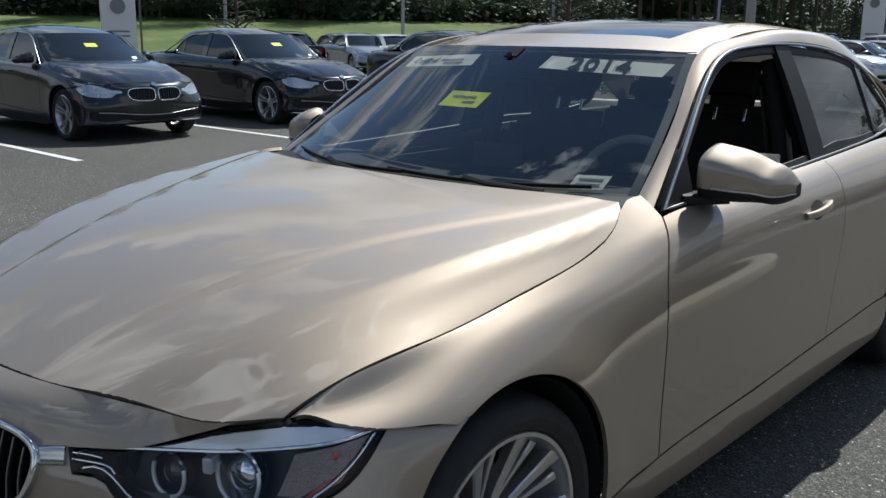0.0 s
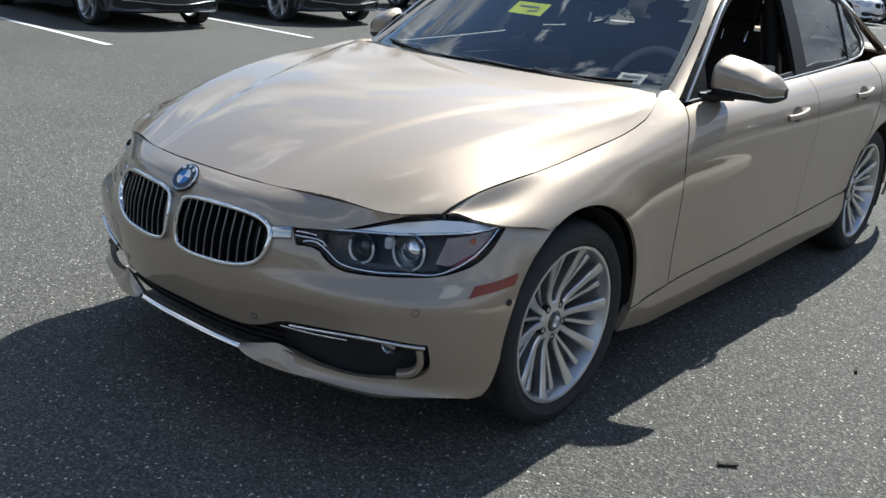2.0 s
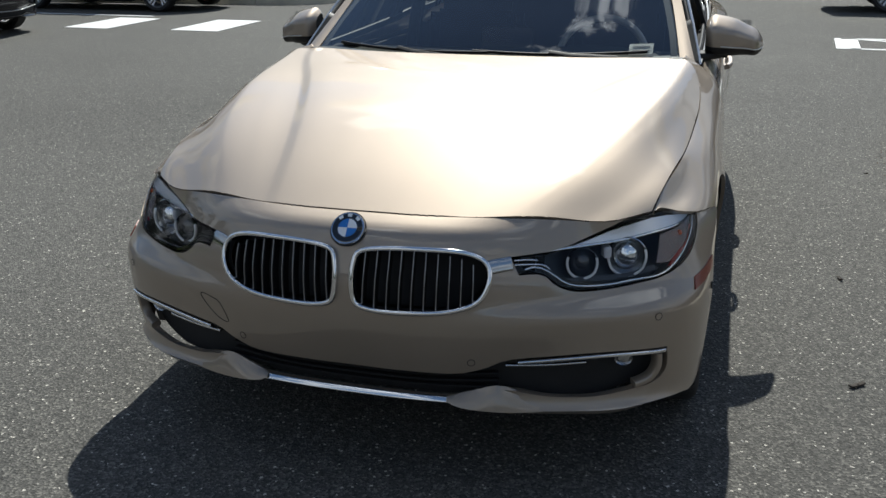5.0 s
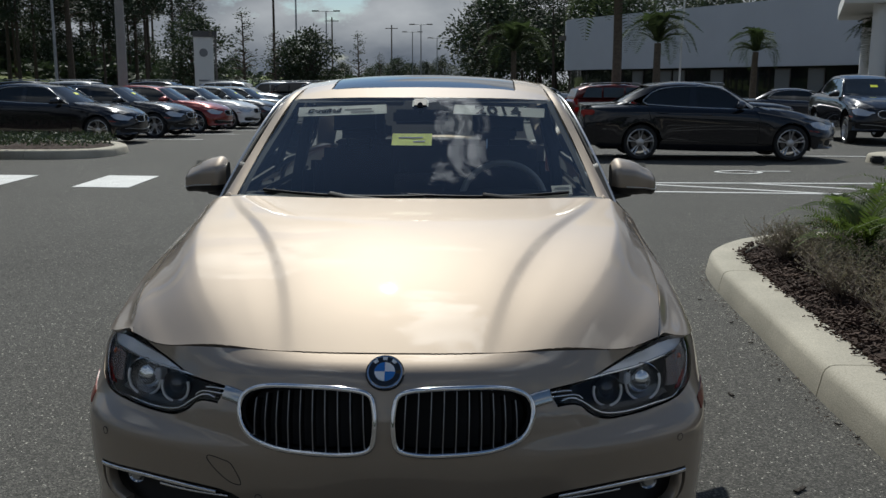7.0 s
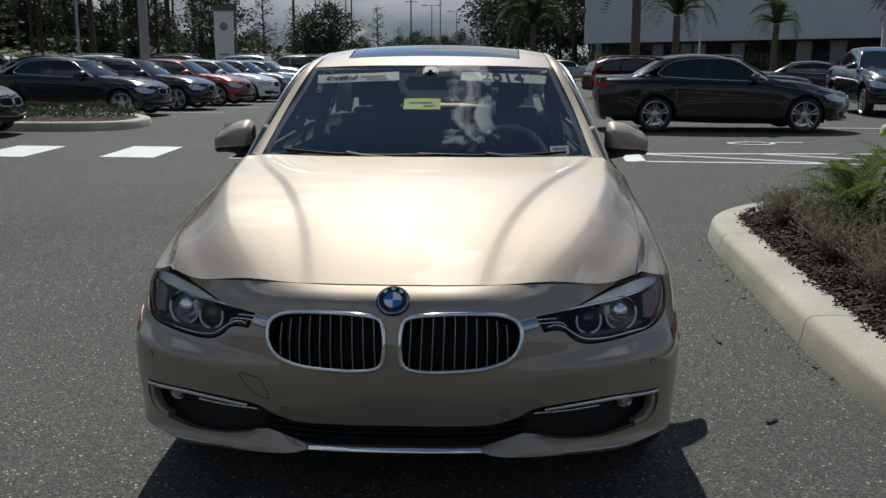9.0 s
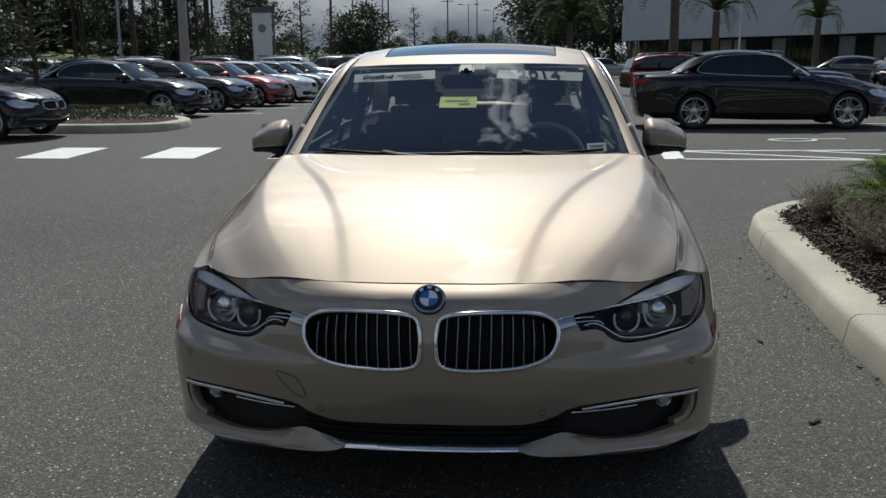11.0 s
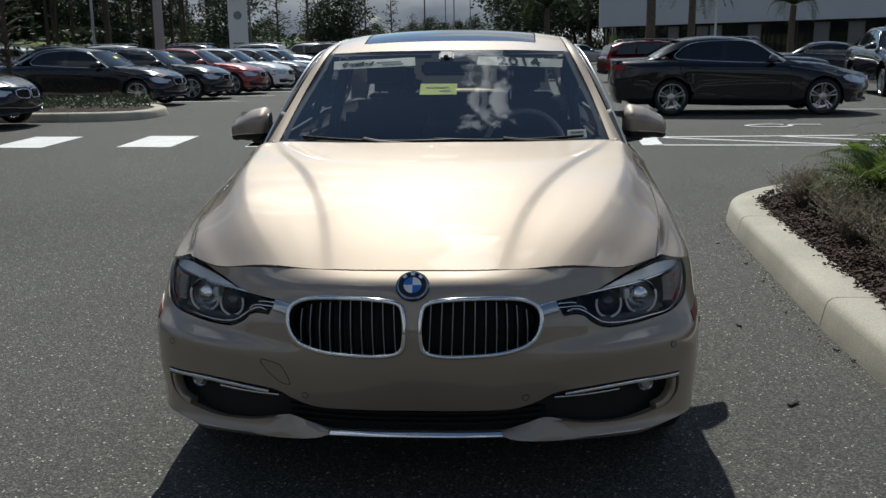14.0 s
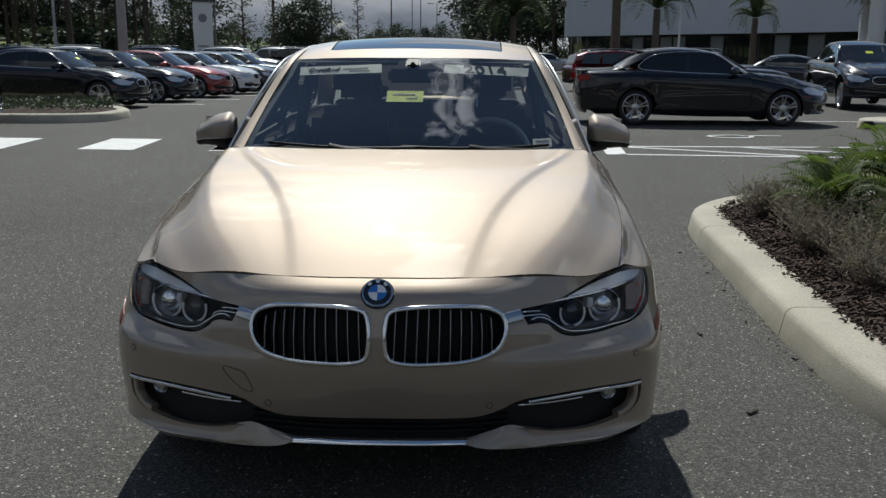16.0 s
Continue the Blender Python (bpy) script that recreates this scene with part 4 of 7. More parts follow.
def headlamp(car, s, side, detail=True):
    """Headlamp with its housing, two projectors, rings, strip and lens."""
    flip = Matrix.Diagonal((side, 1, 1, 1))
    geo = (lambda g: g) if side > 0 else (lambda g: g.mirrored())
    nose = s["nose"]
    ob = part("headlamp", geo(s["headlamp_housing"]), LAMP_DARK, car, "clear headlamp with twin projectors and dark bezel")
    wall = s["headlamp_wall"]
    rim = Geo()
    rim.v, rim.n = wall.v, wall.n
    rim.f = [f for f in wall.f if len(f) == 4]
    part("bezel", geo(rim), LAMP_DARK, ob)

    def bent(bm):
        return moved(bm, flip) if side > 0 else flipped(moved(bm, flip))

    if detail:
        def laid(name, loop_pts, mt, off, lab=""):
            return part(name, geo(patch(nose, np.array(loop_pts), [], .02, offset=off, out=(0, 2.2, .6), gap=.002, flange=.006)), mt, ob, lab)

        def line(pts, w, off, mt=CHROME, n=30):
            p, nn = on(nose, smooth(pts, n), off)
            return part("chrome_strip", bent(sweep(p, round_profile(w, w), nn)), mt, ob)

        upper = [(.413, .081, .661), (.486, .124, .665), (.58, .186, .669), (.663, .244, .672), (.742, .306, .682), (.792, .363, .688), (.817, .413, .696), (.828, .453, .703)]
        lower = [(.443, .08, .627), (.477, .10, .629), (.52, .112, .602), (.563, .125, .58), (.643, .169, .575), (.715, .219, .58), (.776, .274, .586), (.814, .363, .629), (.829, .442, .695)]
        line(upper, .0075, -.007)
        line(lower, .0050, -.006)
        line([(.415, .08, .648), (.445, .095, .648), (.47, .105, .646)], .004, -.006, n=6)
        line([(.415, .08, .636), (.45, .095, .636), (.485, .108, .634), (.50, .112, .622)], .004, -.006, n=8)
        line_low = smooth(upper[1:], 26)
        line_top = smooth([(.511, .142, .669), (.567, .187, .678), (.634, .236, .704), (.726, .320, .727), (.785, .390, .719), (.836, .455, .704)], 26)
        laid("brow", list(line_low) + list((line_low * .24 + line_top * .76)[::-1][1:]), BROW, -.008, "silver brow")
        # bowls, lenses and the guides under them; near-white colour stands in for sunlight
        for c, r, glow in (((.690, .25, .642), .047, True), ((.585, .175, .640), .037, False)):
            p, n = on(nose, [c], -0.046)
            m = frame_at(p[0], (0.20, -0.96, 0.08))
            turn = m @ pose(0, 0, 0, 0, -90, 0)
            part("bowl", bent(moved(lathe([(r * 1.05, .030), (r * 1.10, .026), (r * .98, .004), (r * .80, -.004), (.001, -.004)], 36, False), turn)), LAMP_BOWL, ob)
            part("projector", bent(moved(lathe([(.001, .030), (r * .40, .028), (r * .66, .020), (r * .80, .006), (r * .82, -.006), (.001, -.006)], 32, False), turn)), PROJECTOR if glow else DARK_LENS, ob)
            arc = [m @ Vector((r * 1.06 * math.cos(a) * (1.0 if abs(math.cos(a)) < .9 else .97), r * 1.10 * math.sin(a), .030)) for a in np.linspace(math.pi * .88, math.pi * 2.12, 30)]
            part("light_guide", bent(sweep([tuple(q) for q in arc], round_profile(.0068, .0068), tuple(m.to_3x3() @ Vector((0, 0, 1))))), LIGHT_RING, ob)
        # bright box between the bowls and dark red reflector at the outer edge
        p, n = on(nose, [(.638, .21, .655)], -0.024)
        part("chrome_box", bent(moved(block(.020, .030, .030, .003), pose(*p[0], 0, 0, 24))), BROW, ob)
        laid("red_reflector", [(.806, .365, .640), (.822, .412, .676), (.828, .430, .676), (.818, .372, .622), (.792, .305, .592), (.782, .290, .594)], TAIL_RED, -.014, "dark red reflector")
        laid("floor_plate", [(.53, .118, .600), (.57, .13, .588), (.645, .175, .583), (.715, .225, .588), (.772, .278, .594), (.76, .27, .612), (.69, .21, .602), (.60, .15, .606)], LAMP_GREY, -.03)
        laid("indicator", [(.752, .315, .672), (.795, .372, .682), (.824, .44, .694), (.818, .385, .640), (.785, .30, .602), (.752, .272, .606)], INDICATOR, -.012)
        p, n = on(nose, [(.80, .37, .664)], -0.014)
        part("amber_reflector", bent(moved(lathe([(.001, .006), (.006, .004), (.008, 0), (.001, 0)], 12, False), frame_at(p[0], n[0]) @ pose(0, 0, 0, 0, -90, 0))), AMBER, ob)
    lens = part("lens", geo(s["headlamp_lens"]), HEAD_LENS, ob, "clear lens")
    lens.visible_shadow = False
    return ob


def flipped(bm):
    bmesh.ops.reverse_faces(bm, faces=bm.faces)
    return bm


DARK_LENS = mat("dark_projector_glass", (0.03, 0.032, 0.035), 0.04, 0.2, coat=1.0)
# projector and guides are coloured pale for the sunlight they catch
PROJECTOR = mat("projector_glass", (0.80, 0.83, 0.85), 0.05, 0.9, coat=1.0)
LIGHT_RING = mat("light_guide_painted_bright", (0.90, 0.91, 0.92), 0.25, 0.3, coat=1.0)
BRIDGE = mat("grille_bridge_metal", (0.42, 0.43, 0.44), 0.12, 1.0)
LAMP_BOWL = mat("headlamp_bowl", (0.34, 0.35, 0.37), 0.14, 1.0)
INDICATOR = mat("indicator_reflector", (0.34, 0.28, 0.26), 0.12, 0.95, bump=0.006, bump_scale=150)


def build_saloon(paint, label, s, wheels, at=None, detail=True, left_open=True, cat="car", group="", grille=True):
    car = thing("saloon_car", label, cat, group, at=at)
    core = (0, 2.2, 0.6)
    nose, side = s["nose"], s["side"]
    two = lambda name, mt, lab="": [part(name, g, mt, car, lab) for g in (s[name], s[name].mirrored())]
    bumper = part("front_bumper", s["front_bumper"], paint, car)
    part("hood", s["hood"], paint, car)
    for name in ("fender", "rear_quarter", "side_skirt", "pillar"):
        two(name, paint)
    doors = two("front_door", paint) + two("rear_door", paint)
    part("roof", s["roof"], paint, car)
    part("sunroof", s["sunroof"], GLOSS_BLACK, car, "dark glass sunroof")
    part("trunk_lid", s["trunk_lid"], paint, car)
    part("rear_bumper", s["rear_fascia"], paint, car)
    two("tail_lamp", TAIL_RED, "red tail lamp")
    two("b_pillar", BLACK_PLASTIC)
    two("window_post", GLOSS_BLACK)
    two("mirror_sail", BLACK_PLASTIC)
    for name, mt in (("windscreen", GLASS), ("rear_screen", TINTED)):
        part(name, s[name], mt, car).visible_shadow = False
    part("screen_band", s["screen_band"], LINER, car)
    for name, mt in (("rear_glass", TINTED), ("quarter_glass", TINTED)):
        for o in two(name, mt):
            o.visible_shadow = False
    part("front_glass", s["front_glass"].mirrored(), GLASS, car).visible_shadow = False
    if not left_open:
        part("front_glass", s["front_glass"], GLASS, car).visible_shadow = False
    part("underbody", under_shapes(), LINER, car)
    for hub in (HUB_F, HUB_R):
        bm = liner_shape(hub)
        part("arch_liner", bm, LINER, car)
        part("arch_liner", flipped(moved(liner_shape(hub), Matrix.Diagonal((-1, 1, 1, 1)))), LINER, car)
        for sx in (1, -1):
            add_wheel(car, wheels, pose(sx * 0.775, hub, WHEEL_R, 0, 0, 0 if sx > 0 else 180), 20 if hub == HUB_F else 47)
    # window trim
    gs = Sheet(side_glass, [1, 2])
    rim = loop([(0, 1.53, .948), (0, 2.0, .959), (0, 2.6, .980), (0, 3.2, 1.004), (0, 3.47, 1.03)], [(0, 3.47, 1.03), (0, 3.55, 1.085), (0, 3.51, 1.14)],
               [(0, 3.51, 1.14), (0, 3.34, 1.272), (0, 3.05, 1.341), (0, 2.65, 1.365), (0, 2.33, 1.357), (0, 2.065, 1.314), (0, 1.80, 1.155), (0, 1.53, .948)], n=40)
    for sx in (1, -1):
        p, n = on(gs, rim, 0.006, core)
        f = Matrix.Diagonal((sx, 1, 1, 1))
        fl = (lambda b: b) if sx > 0 else flipped
        part("window_trim", fl(moved(sweep(p, round_profile(.008, .010), n, True), f)), SATIN, car, "satin metal window trim")
        p, n = on(gs, rim + (0, 0, 0), -0.008, core)
        c = p.mean(0)
        part("window_seal", fl(moved(sweep(p + unit(c - p) * 0.022, round_profile(.034, .012), n, True), f)), BLACK_PLASTIC, car)
    # door mirrors
    for sx in (1, -1):
        f = Matrix.Diagonal((sx, 1, 1, 1))
        fl = (lambda b: b) if sx > 0 else flipped
        shapes = mirror_shapes()
        ob = part("door_mirror", fl(moved(shapes["mirror_foot"], f)), BLACK_PLASTIC, car, "door mirror with painted cap")
        part("mirror_cap", fl(moved(shapes["mirror_cap"], f)), paint, ob, "painted cap")
        arm = sweep(smooth([(.765, 1.665, .960), (.805, 1.70, .961), (.865, 1.745, .966)], 8), round_profile(.085, .030, .012), (0, 0, 1))
        part("mirror_arm", fl(moved(arm, f)), BLACK_PLASTIC, ob)
        part("indicator_strip", fl(moved(shapes["strip"], f)), SATIN, ob)
        glass_bm = moved(block(.150, .006, .115, .03), pose(.895, 1.812, 1.026, 0, 0, 16))
        part("mirror_glass", fl(moved(glass_bm, f)), CHROME, ob)
    # handles
    for sx in (1, -1):
        f = Matrix.Diagonal((sx, 1, 1, 1))
        fl = (lambda b: b) if sx > 0 else flipped
        for (y0, z0), door in (((2.27, .838), 0), ((3.09, .868), 2)):
            d = doors[door + (0 if sx > 0 else 1)]
            pts, n = on(side, smooth([(.88, y0, z0), (.90, y0 + .10, z0 + .008), (.88, y0 + .21, z0 + .016)], 12))
            lift = np.array([0.004, 0.014, 0.022, 0.026, 0.028, 0.028, 0.028, 0.028, 0.026, 0.022, 0.014, 0.005])
            ob = part("door_handle", fl(moved(sweep(pts + n * lift[:, None] * 0.6, round_profile(.022, .022, .006), n), f)), paint, d)
            # dark patch laid on the door: the hollow's shade put into colour
            cup = patch(side, np.array([(.88, y0 + .105 + .055 * math.cos(a), z0 + .008 + .032 * math.sin(a)) for a in np.linspace(0, 2 * math.pi, 20)[:-1]]), [], .03, offset=.0012, out=core, gap=0, flange=0)
            part("handle_cup", cup if sx > 0 else cup.mirrored(), HANDLE_SHADE, ob)
    # kidneys
    for sx in (1, -1):
        f = Matrix.Diagonal((sx, 1, 1, 1))
        fl = (lambda b: b) if sx > 0 else flipped
        kid = s["kidney"]
        back = patch(nose, kid, [], .03, offset=-.05, out=core, gap=0.0, flange=0)
        ob = part("kidney_grille", back if sx > 0 else back.mirrored(), LINER, car, "kidney grille with chrome frame and dark slats")
        part("chrome_frame", fl(moved(bar_on(nose, kid, .013, .030, 0.000, True, .005), f)), CHROME if grille else GLOSS_BLACK, ob)
        for i in range(10):
            x = 0.050 + i * 0.0312
            a, b = kid, np.roll(kid, -1, 0)
            zs = [q[2] + (w[2] - q[2]) * (x - q[0]) / (w[0] - q[0]) for q, w in zip(a, b) if (q[0] - x) * (w[0] - x) < 0]
            zz = np.linspace(min(zs) + .004, max(zs) - .004, 9)
            p, n = on(nose, [(x + 0.004 * math.sin((z - .6) * 12), 0.0, z) for z in zz], -0.014)
            part("slat", fl(moved(sweep(p, round_profile(.0055, .028, .002), n), f)), SLAT, ob)
            p2 = p + n * 0.0142
            part("slat_edge", fl(moved(sweep(p2, round_profile(.0020, .002, .0006), n), f)), SLAT_EDGE if grille else GLOSS_BLACK, ob)
        p, n = on(nose, smooth([(.362, .036, .640), (.386, .058, .641), (.407, .076, .641)], 6), 0.0)
        part("bridge", fl(moved(sweep(p, round_profile(.036, .014, .005), n), f)), BRIDGE if grille else GLOSS_BLACK, ob)
        headlamp(car, s, sx, detail)
    # lower intake
    back = patch(nose, s["intake"], [], .05, offset=-.055, out=core, gap=-.02, flange=0)
    ob = part("lower_intake", back, LINER, car, "black lower air intake")
    for z in (.288, .306, .326):
        p, n = on(nose, [(x, 0, z) for x in np.linspace(-.40, .40, 15)], -.03)
        part("mesh_bar", sweep(p, round_profile(.006, .014), n), BLACK_PLASTIC, ob)
    p, n = on(nose, [(x, 0, .266) for x in np.linspace(-.258, .258, 24)], 0.002)
    part("chrome_lip", sweep(p, round_profile(.017, .010), unit(n + (0, 0, .75))), CHROME, ob)
    for sx in (1, -1):
        f = Matrix.Diagonal((sx, 1, 1, 1))
        fl = (lambda b: b) if sx > 0 else flipped
        p, n = on(nose, smooth([(.435, .05, .386), (.50, .071, .390), (.61, .111, .396), (.70, .157, .397), (.782, .222, .393)], 20), 0.0)
        part("chrome_strip", fl(moved(sweep(p, round_profile(.010, .014), n), f)), CHROME, ob)
        p, n = on(nose, smooth([(.405, .042, .377), (.50, .075, .376), (.60, .11, .380)], 14), -0.004)
        part("chrome_strip", fl(moved(sweep(p, round_profile(.006, .012), n), f)), CHROME, ob)
        p, n = on(nose, smooth([(.768, .215, .385), (.772, .218, .34), (.755, .21, .308), (.72, .185, .295)], 14), -0.012)
        part("side_blade", fl(moved(sweep(p, round_profile(.020, .030), n), f)), paint, ob)
        p, n = on(nose, [(.700, .16, .370)], -0.03)
        lamp = lathe([(.001, .008), (.014, .007), (.020, .0), (.024, .003), (.024, -.03), (.001, -.03)], 28, False)
        part("fog_lamp", fl(moved(moved(lamp, frame_at(p[0], (.15, -1, 0)) @ pose(0, 0, 0, 0, -90, 0)), f)), LAMP_BOWL, ob)
        # the turned-up inner end of the lip
        low = smooth([(.56, .098, .241), (.46, .054, .242), (.385, .028, .246), (.318, .014, .251), (.275, .010, .259), (.256, .010, .268)], 16)
        top = smooth([(.56, .108, .250), (.46, .078, .284), (.390, .054, .311), (.34, .044, .301), (.29, .034, .287), (.254, .026, .277)], 16)
        bm = bmesh.new()
        vs = [[bm.verts.new(q) for q in row] for row in (low + (0, .012, -.004), low, low * .72 + top * .28 + (0, -.002, .003), low * .3 + top * .7 + (0, -.001, .002), top, top + (0, .014, -.012))]
        for a, b in zip(vs, vs[1:]):
            for i in range(15):
                bm.faces.new((a[i], a[i + 1], b[i + 1], b[i]))
        bmesh.ops.recalc_face_normals(bm, faces=bm.faces)
        part("lip_flap", fl(moved(bm, f)), paint, bumper)
        # side marker, sensors
        mk = patch(nose, np.array([(.845, .308, .527), (.842, .335, .553), (.868, .41, .563), (.878, .472, .573), (.882, .455, .545), (.868, .38, .535)]), [], .03, offset=.003, out=core, gap=0, flange=.004)
        part("side_marker", mk if sx > 0 else mk.mirrored(), REFLECTOR_RED, bumper, "orange side marker")
        for c in ((.319, .025, .387), (.764, .195, .493)):
            p, n = on(nose, [c], 0.0005)
            m = frame_at(p[0], n[0])
            part("sensor_ring", fl(moved(moved(glyph_quarter(.0088, .0104, 0, 360, .0006), m), f)), LINER, bumper)
            part("parking_sensor", fl(moved(moved(glyph_quarter(.0003, .0086, 0, 360, .0004), m), f)), paint, bumper)
        p, n = on(nose, [(.884, .432, .50)], 0.001)
        part("plug", fl(moved(moved(glyph_quarter(.0003, .010, 0, 360, .002), frame_at(p[0], n[0])), f)), LINER, bumper)
    p, n = on(nose, [(0, .03, .703)], 0.004)
    part("badge_recess", moved(glyph_quarter(.0455, .0478, 0, 360, .003), frame_at(p[0] - n[0] * .0045, n[0])), LINER, bumper)
    roundel(car, frame_at(p[0], n[0]), 0.0450)
    # tow cover outline
    tow = smooth([(-.455, .045, .484), (-.41, .035, .482), (-.384, .03, .469), (-.366, .025, .425), (-.380, .025, .415), (-.416, .035, .433)], 40, True)
    part("tow_cover_seam", bar_on(nose, tow, .0022, .0012, 0.0, True), LINER, bumper)
    # cowl and wipers
    rows = [[(x, key(abs(x), [0, .2, .4, .6, .78], [1.268, 1.275, 1.300, 1.345, 1.40]) + 0.0, .968) for x in np.linspace(-.74, .74, 21)],
            [(x, 1.345 + .43 * x * x, .975) for x in np.linspace(-.74, .74, 21)]]
    bm = bmesh.new()
    vs = [[bm.verts.new(q) for q in r] for r in rows]
    for i in range(20):
        bm.faces.new((vs[0][i], vs[0][i + 1], vs[1][i + 1], vs[1][i]))
    part("cowl", bm, BLACK_PLASTIC, car)
    sc = Sheet(screen, [0, 2])
    for x0, x1, xb in ((-.02, .60, .50), (-.60, .04, -.10)):
        p, n = on(sc, smooth([(x0, 0, .992), ((x0 + x1) / 2, 0, .984), (x1, 0, .988)], 14), 0.008)
        w = part("wiper", sweep(p, round_profile(.007, .012), n), BLACK_PLASTIC, car, "black wiper blade")
        p, n = on(sc, [(xb, 0, .966), ((xb + x0 + .2) / 2, 0, .975), (x0 + .28, 0, .985)], 0.018)
        part("wiper_arm", sweep(p, round_profile(.018, .008), n), BLACK_PLASTIC, w)
    # aerial fin
    bm = bmesh.new()
    bmesh.ops.create_uvsphere(bm, u_segments=20, v_segments=12, radius=1.0)
    for v in bm.verts:
        v.co = Vector((.024 * v.co.x, 3.27 + .085 * v.co.y + .03 * max(v.co.z, 0), 1.385 + .058 * v.co.z * (.75 + .25 * v.co.y)))
    part("aerial_fin", bm, paint, car)
    if detail:
        interior(car)
    else:
        part("cabin", joined(block(1.30, .5, .10, .04, (0, 1.85, .93)), block(.5, .14, .62, .06, (.36, 2.55, .95)), block(.5, .14, .62, .06, (-.36, 2.55, .95)), block(1.3, .2, .5, .06, (0, 3.3, .85)), block(1.4, 2.2, .06, .02, (0, 2.6, .55))), DASH, car)
    return car



def plain_wheels():
    """Wheels for the parked cars: tyre, and one alloy with split spokes."""
    made = wheel_meshes(False)
    bits = [lathe([(.2555, .092), (.243, .097), (.236, .085), (.220, .02), (.215, -.08), (.248, -.09)], 32), lathe([(.001, .055), (.05, .052), (.07, .045), (.07, .0), (.001, 0)], 20, False)]
    for i in range(5):
        for d in (-9, 9):
            bits.append(moved(spoke_shape(True), pose(0, 0, 0, 72 * i + d)))
    return {"tyre": mesh_of("tyre", lathe([(.251, .085), (.260, .100), (.300, .108), (.327, .08), (.330, .0), (.327, -.08), (.29, -.11), (.25, -.09)], 32), RUBBER), "rim": mesh_of("rim", joined(*bits), ALLOY), "brake_disc": made["brake_disc"]}


def saloon_meshes(paint, s, slips=False):
    """The parts of a parked saloon in one paint, as (name, mesh, parent name, label)."""
    core = (0, 2.2, 0.6)
    out = []
    m = lambda name, shape, mt: mesh_of(name, shape, mt)
    for name in ("front_bumper", "hood", "roof", "trunk_lid"):
        out.append((name, m(name, s[name], paint), ""))
    out.append(("rear_bumper", m("rear_bumper", s["rear_fascia"], paint), ""))
    for name in ("fender", "rear_quarter", "side_skirt", "pillar", "front_door", "rear_door"):
        for g in (s[name], s[name].mirrored()):
            out.append((name, m(name, g, paint), ""))
    out.append(("sunroof", m("sunroof", s["sunroof"], GLOSS_BLACK), ""))
    for name, mt in (("b_pillar", GLOSS_BLACK), ("window_post", GLOSS_BLACK), ("tail_lamp", TAIL_RED), ("rear_glass", FAR_GLASS), ("quarter_glass", FAR_GLASS), ("front_glass", FAR_GLASS), ("headlamp_lens", FAR_LAMP)):
        for g in (s[name], s[name].mirrored()):
            out.append((name if name != "headlamp_lens" else "headlamp", m(name, g, mt), "clear headlamp" if name == "headlamp_lens" else ""))
    out.append(("windscreen", m("windscreen", s["windscreen"], FAR_GLASS), ""))
    out.append(("rear_screen", m("rear_screen", s["rear_screen"], FAR_GLASS), ""))
    out.append(("underbody", m("underbody", under_shapes(), LINER), ""))
    nose = s["nose"]
    back = patch(nose, s["intake"], [], .08, offset=-.03, out=core, gap=-.01, flange=0)
    out.append(("lower_intake", m("lower_intake", back, LINER), ""))
    p, n = on(nose, smooth([(-.70, .16, .385), (-.45, .06, .372), (.0, 0, .345), (.45, .06, .372), (.70, .16, .385)], 30), .004)
    out.append(("chrome_strip", m("chrome_strip", sweep(p, round_profile(.010, .012), n), SATIN), ""))
    for sx in (1, -1):
        f = Matrix.Diagonal((sx, 1, 1, 1))
        fl = (lambda b: b) if sx > 0 else flipped
        out.append(("kidney_grille", m("kidney_grille", (lambda g: g if sx > 0 else g.mirrored())(patch(nose, s["kidney"], [], .06, offset=-.02, out=core, gap=0, flange=0)), LINER), ""))
        out.append(("grille_frame", m("grille_frame", fl(moved(bar_on(nose, s["kidney"][::2], .016, .03, 0.0, True, .006), f)), CHROME), ""))
        bars = []
        for i in range(8):
            x = 0.06 + i * 0.037
            p, n = on(nose, [(x, 0, z) for z in np.linspace(.545, .66, 4)], -.012)
            bars.append(sweep(p, round_profile(.008, .02), n))
        out.append(("slats", m("slats", fl(moved(joined(*bars), f)), SLAT), ""))
        caps = mirror_shapes()
        for name, mt in (("mirror_cap", paint), ("mirror_foot", BLACK_PLASTIC)):
            out.append((name, m(name, fl(moved(caps[name], f)), mt), ""))
        for hub in (HUB_F, HUB_R):
            out.append(("arch_liner", m("arch_liner", fl(moved(liner_shape(hub), f)), LINER), ""))
        mk = patch(nose, np.array([(.845, .308, .527), (.842, .335, .553), (.878, .472, .573), (.882, .455, .545)]), [], .05, offset=.003, out=core, gap=0, flange=.004)
        out.append(("side_marker", m("side_marker", mk if sx > 0 else mk.mirrored(), REFLECTOR_RED), ""))
        for y0, z0 in ((2.27, .838), (3.09, .868)):
            pts, n = on(s["side"], smooth([(.88, y0, z0), (.90, y0 + .10, z0 + .008), (.88, y0 + .21, z0 + .016)], 6), .018)
            out.append(("door_handle", m("door_handle", fl(moved(sweep(pts, round_profile(.024, .018), n), f)), paint), ""))
    rim = loop([(0, 1.53, .948), (0, 2.6, .980), (0, 3.47, 1.03)], [(0, 3.47, 1.03), (0, 3.55, 1.085), (0, 3.51, 1.14)], [(0, 3.51, 1.14), (0, 3.34, 1.272), (0, 3.05, 1.341), (0, 2.65, 1.365), (0, 2.33, 1.357), (0, 2.065, 1.314), (0, 1.80, 1.155), (0, 1.53, .948)], n=16)
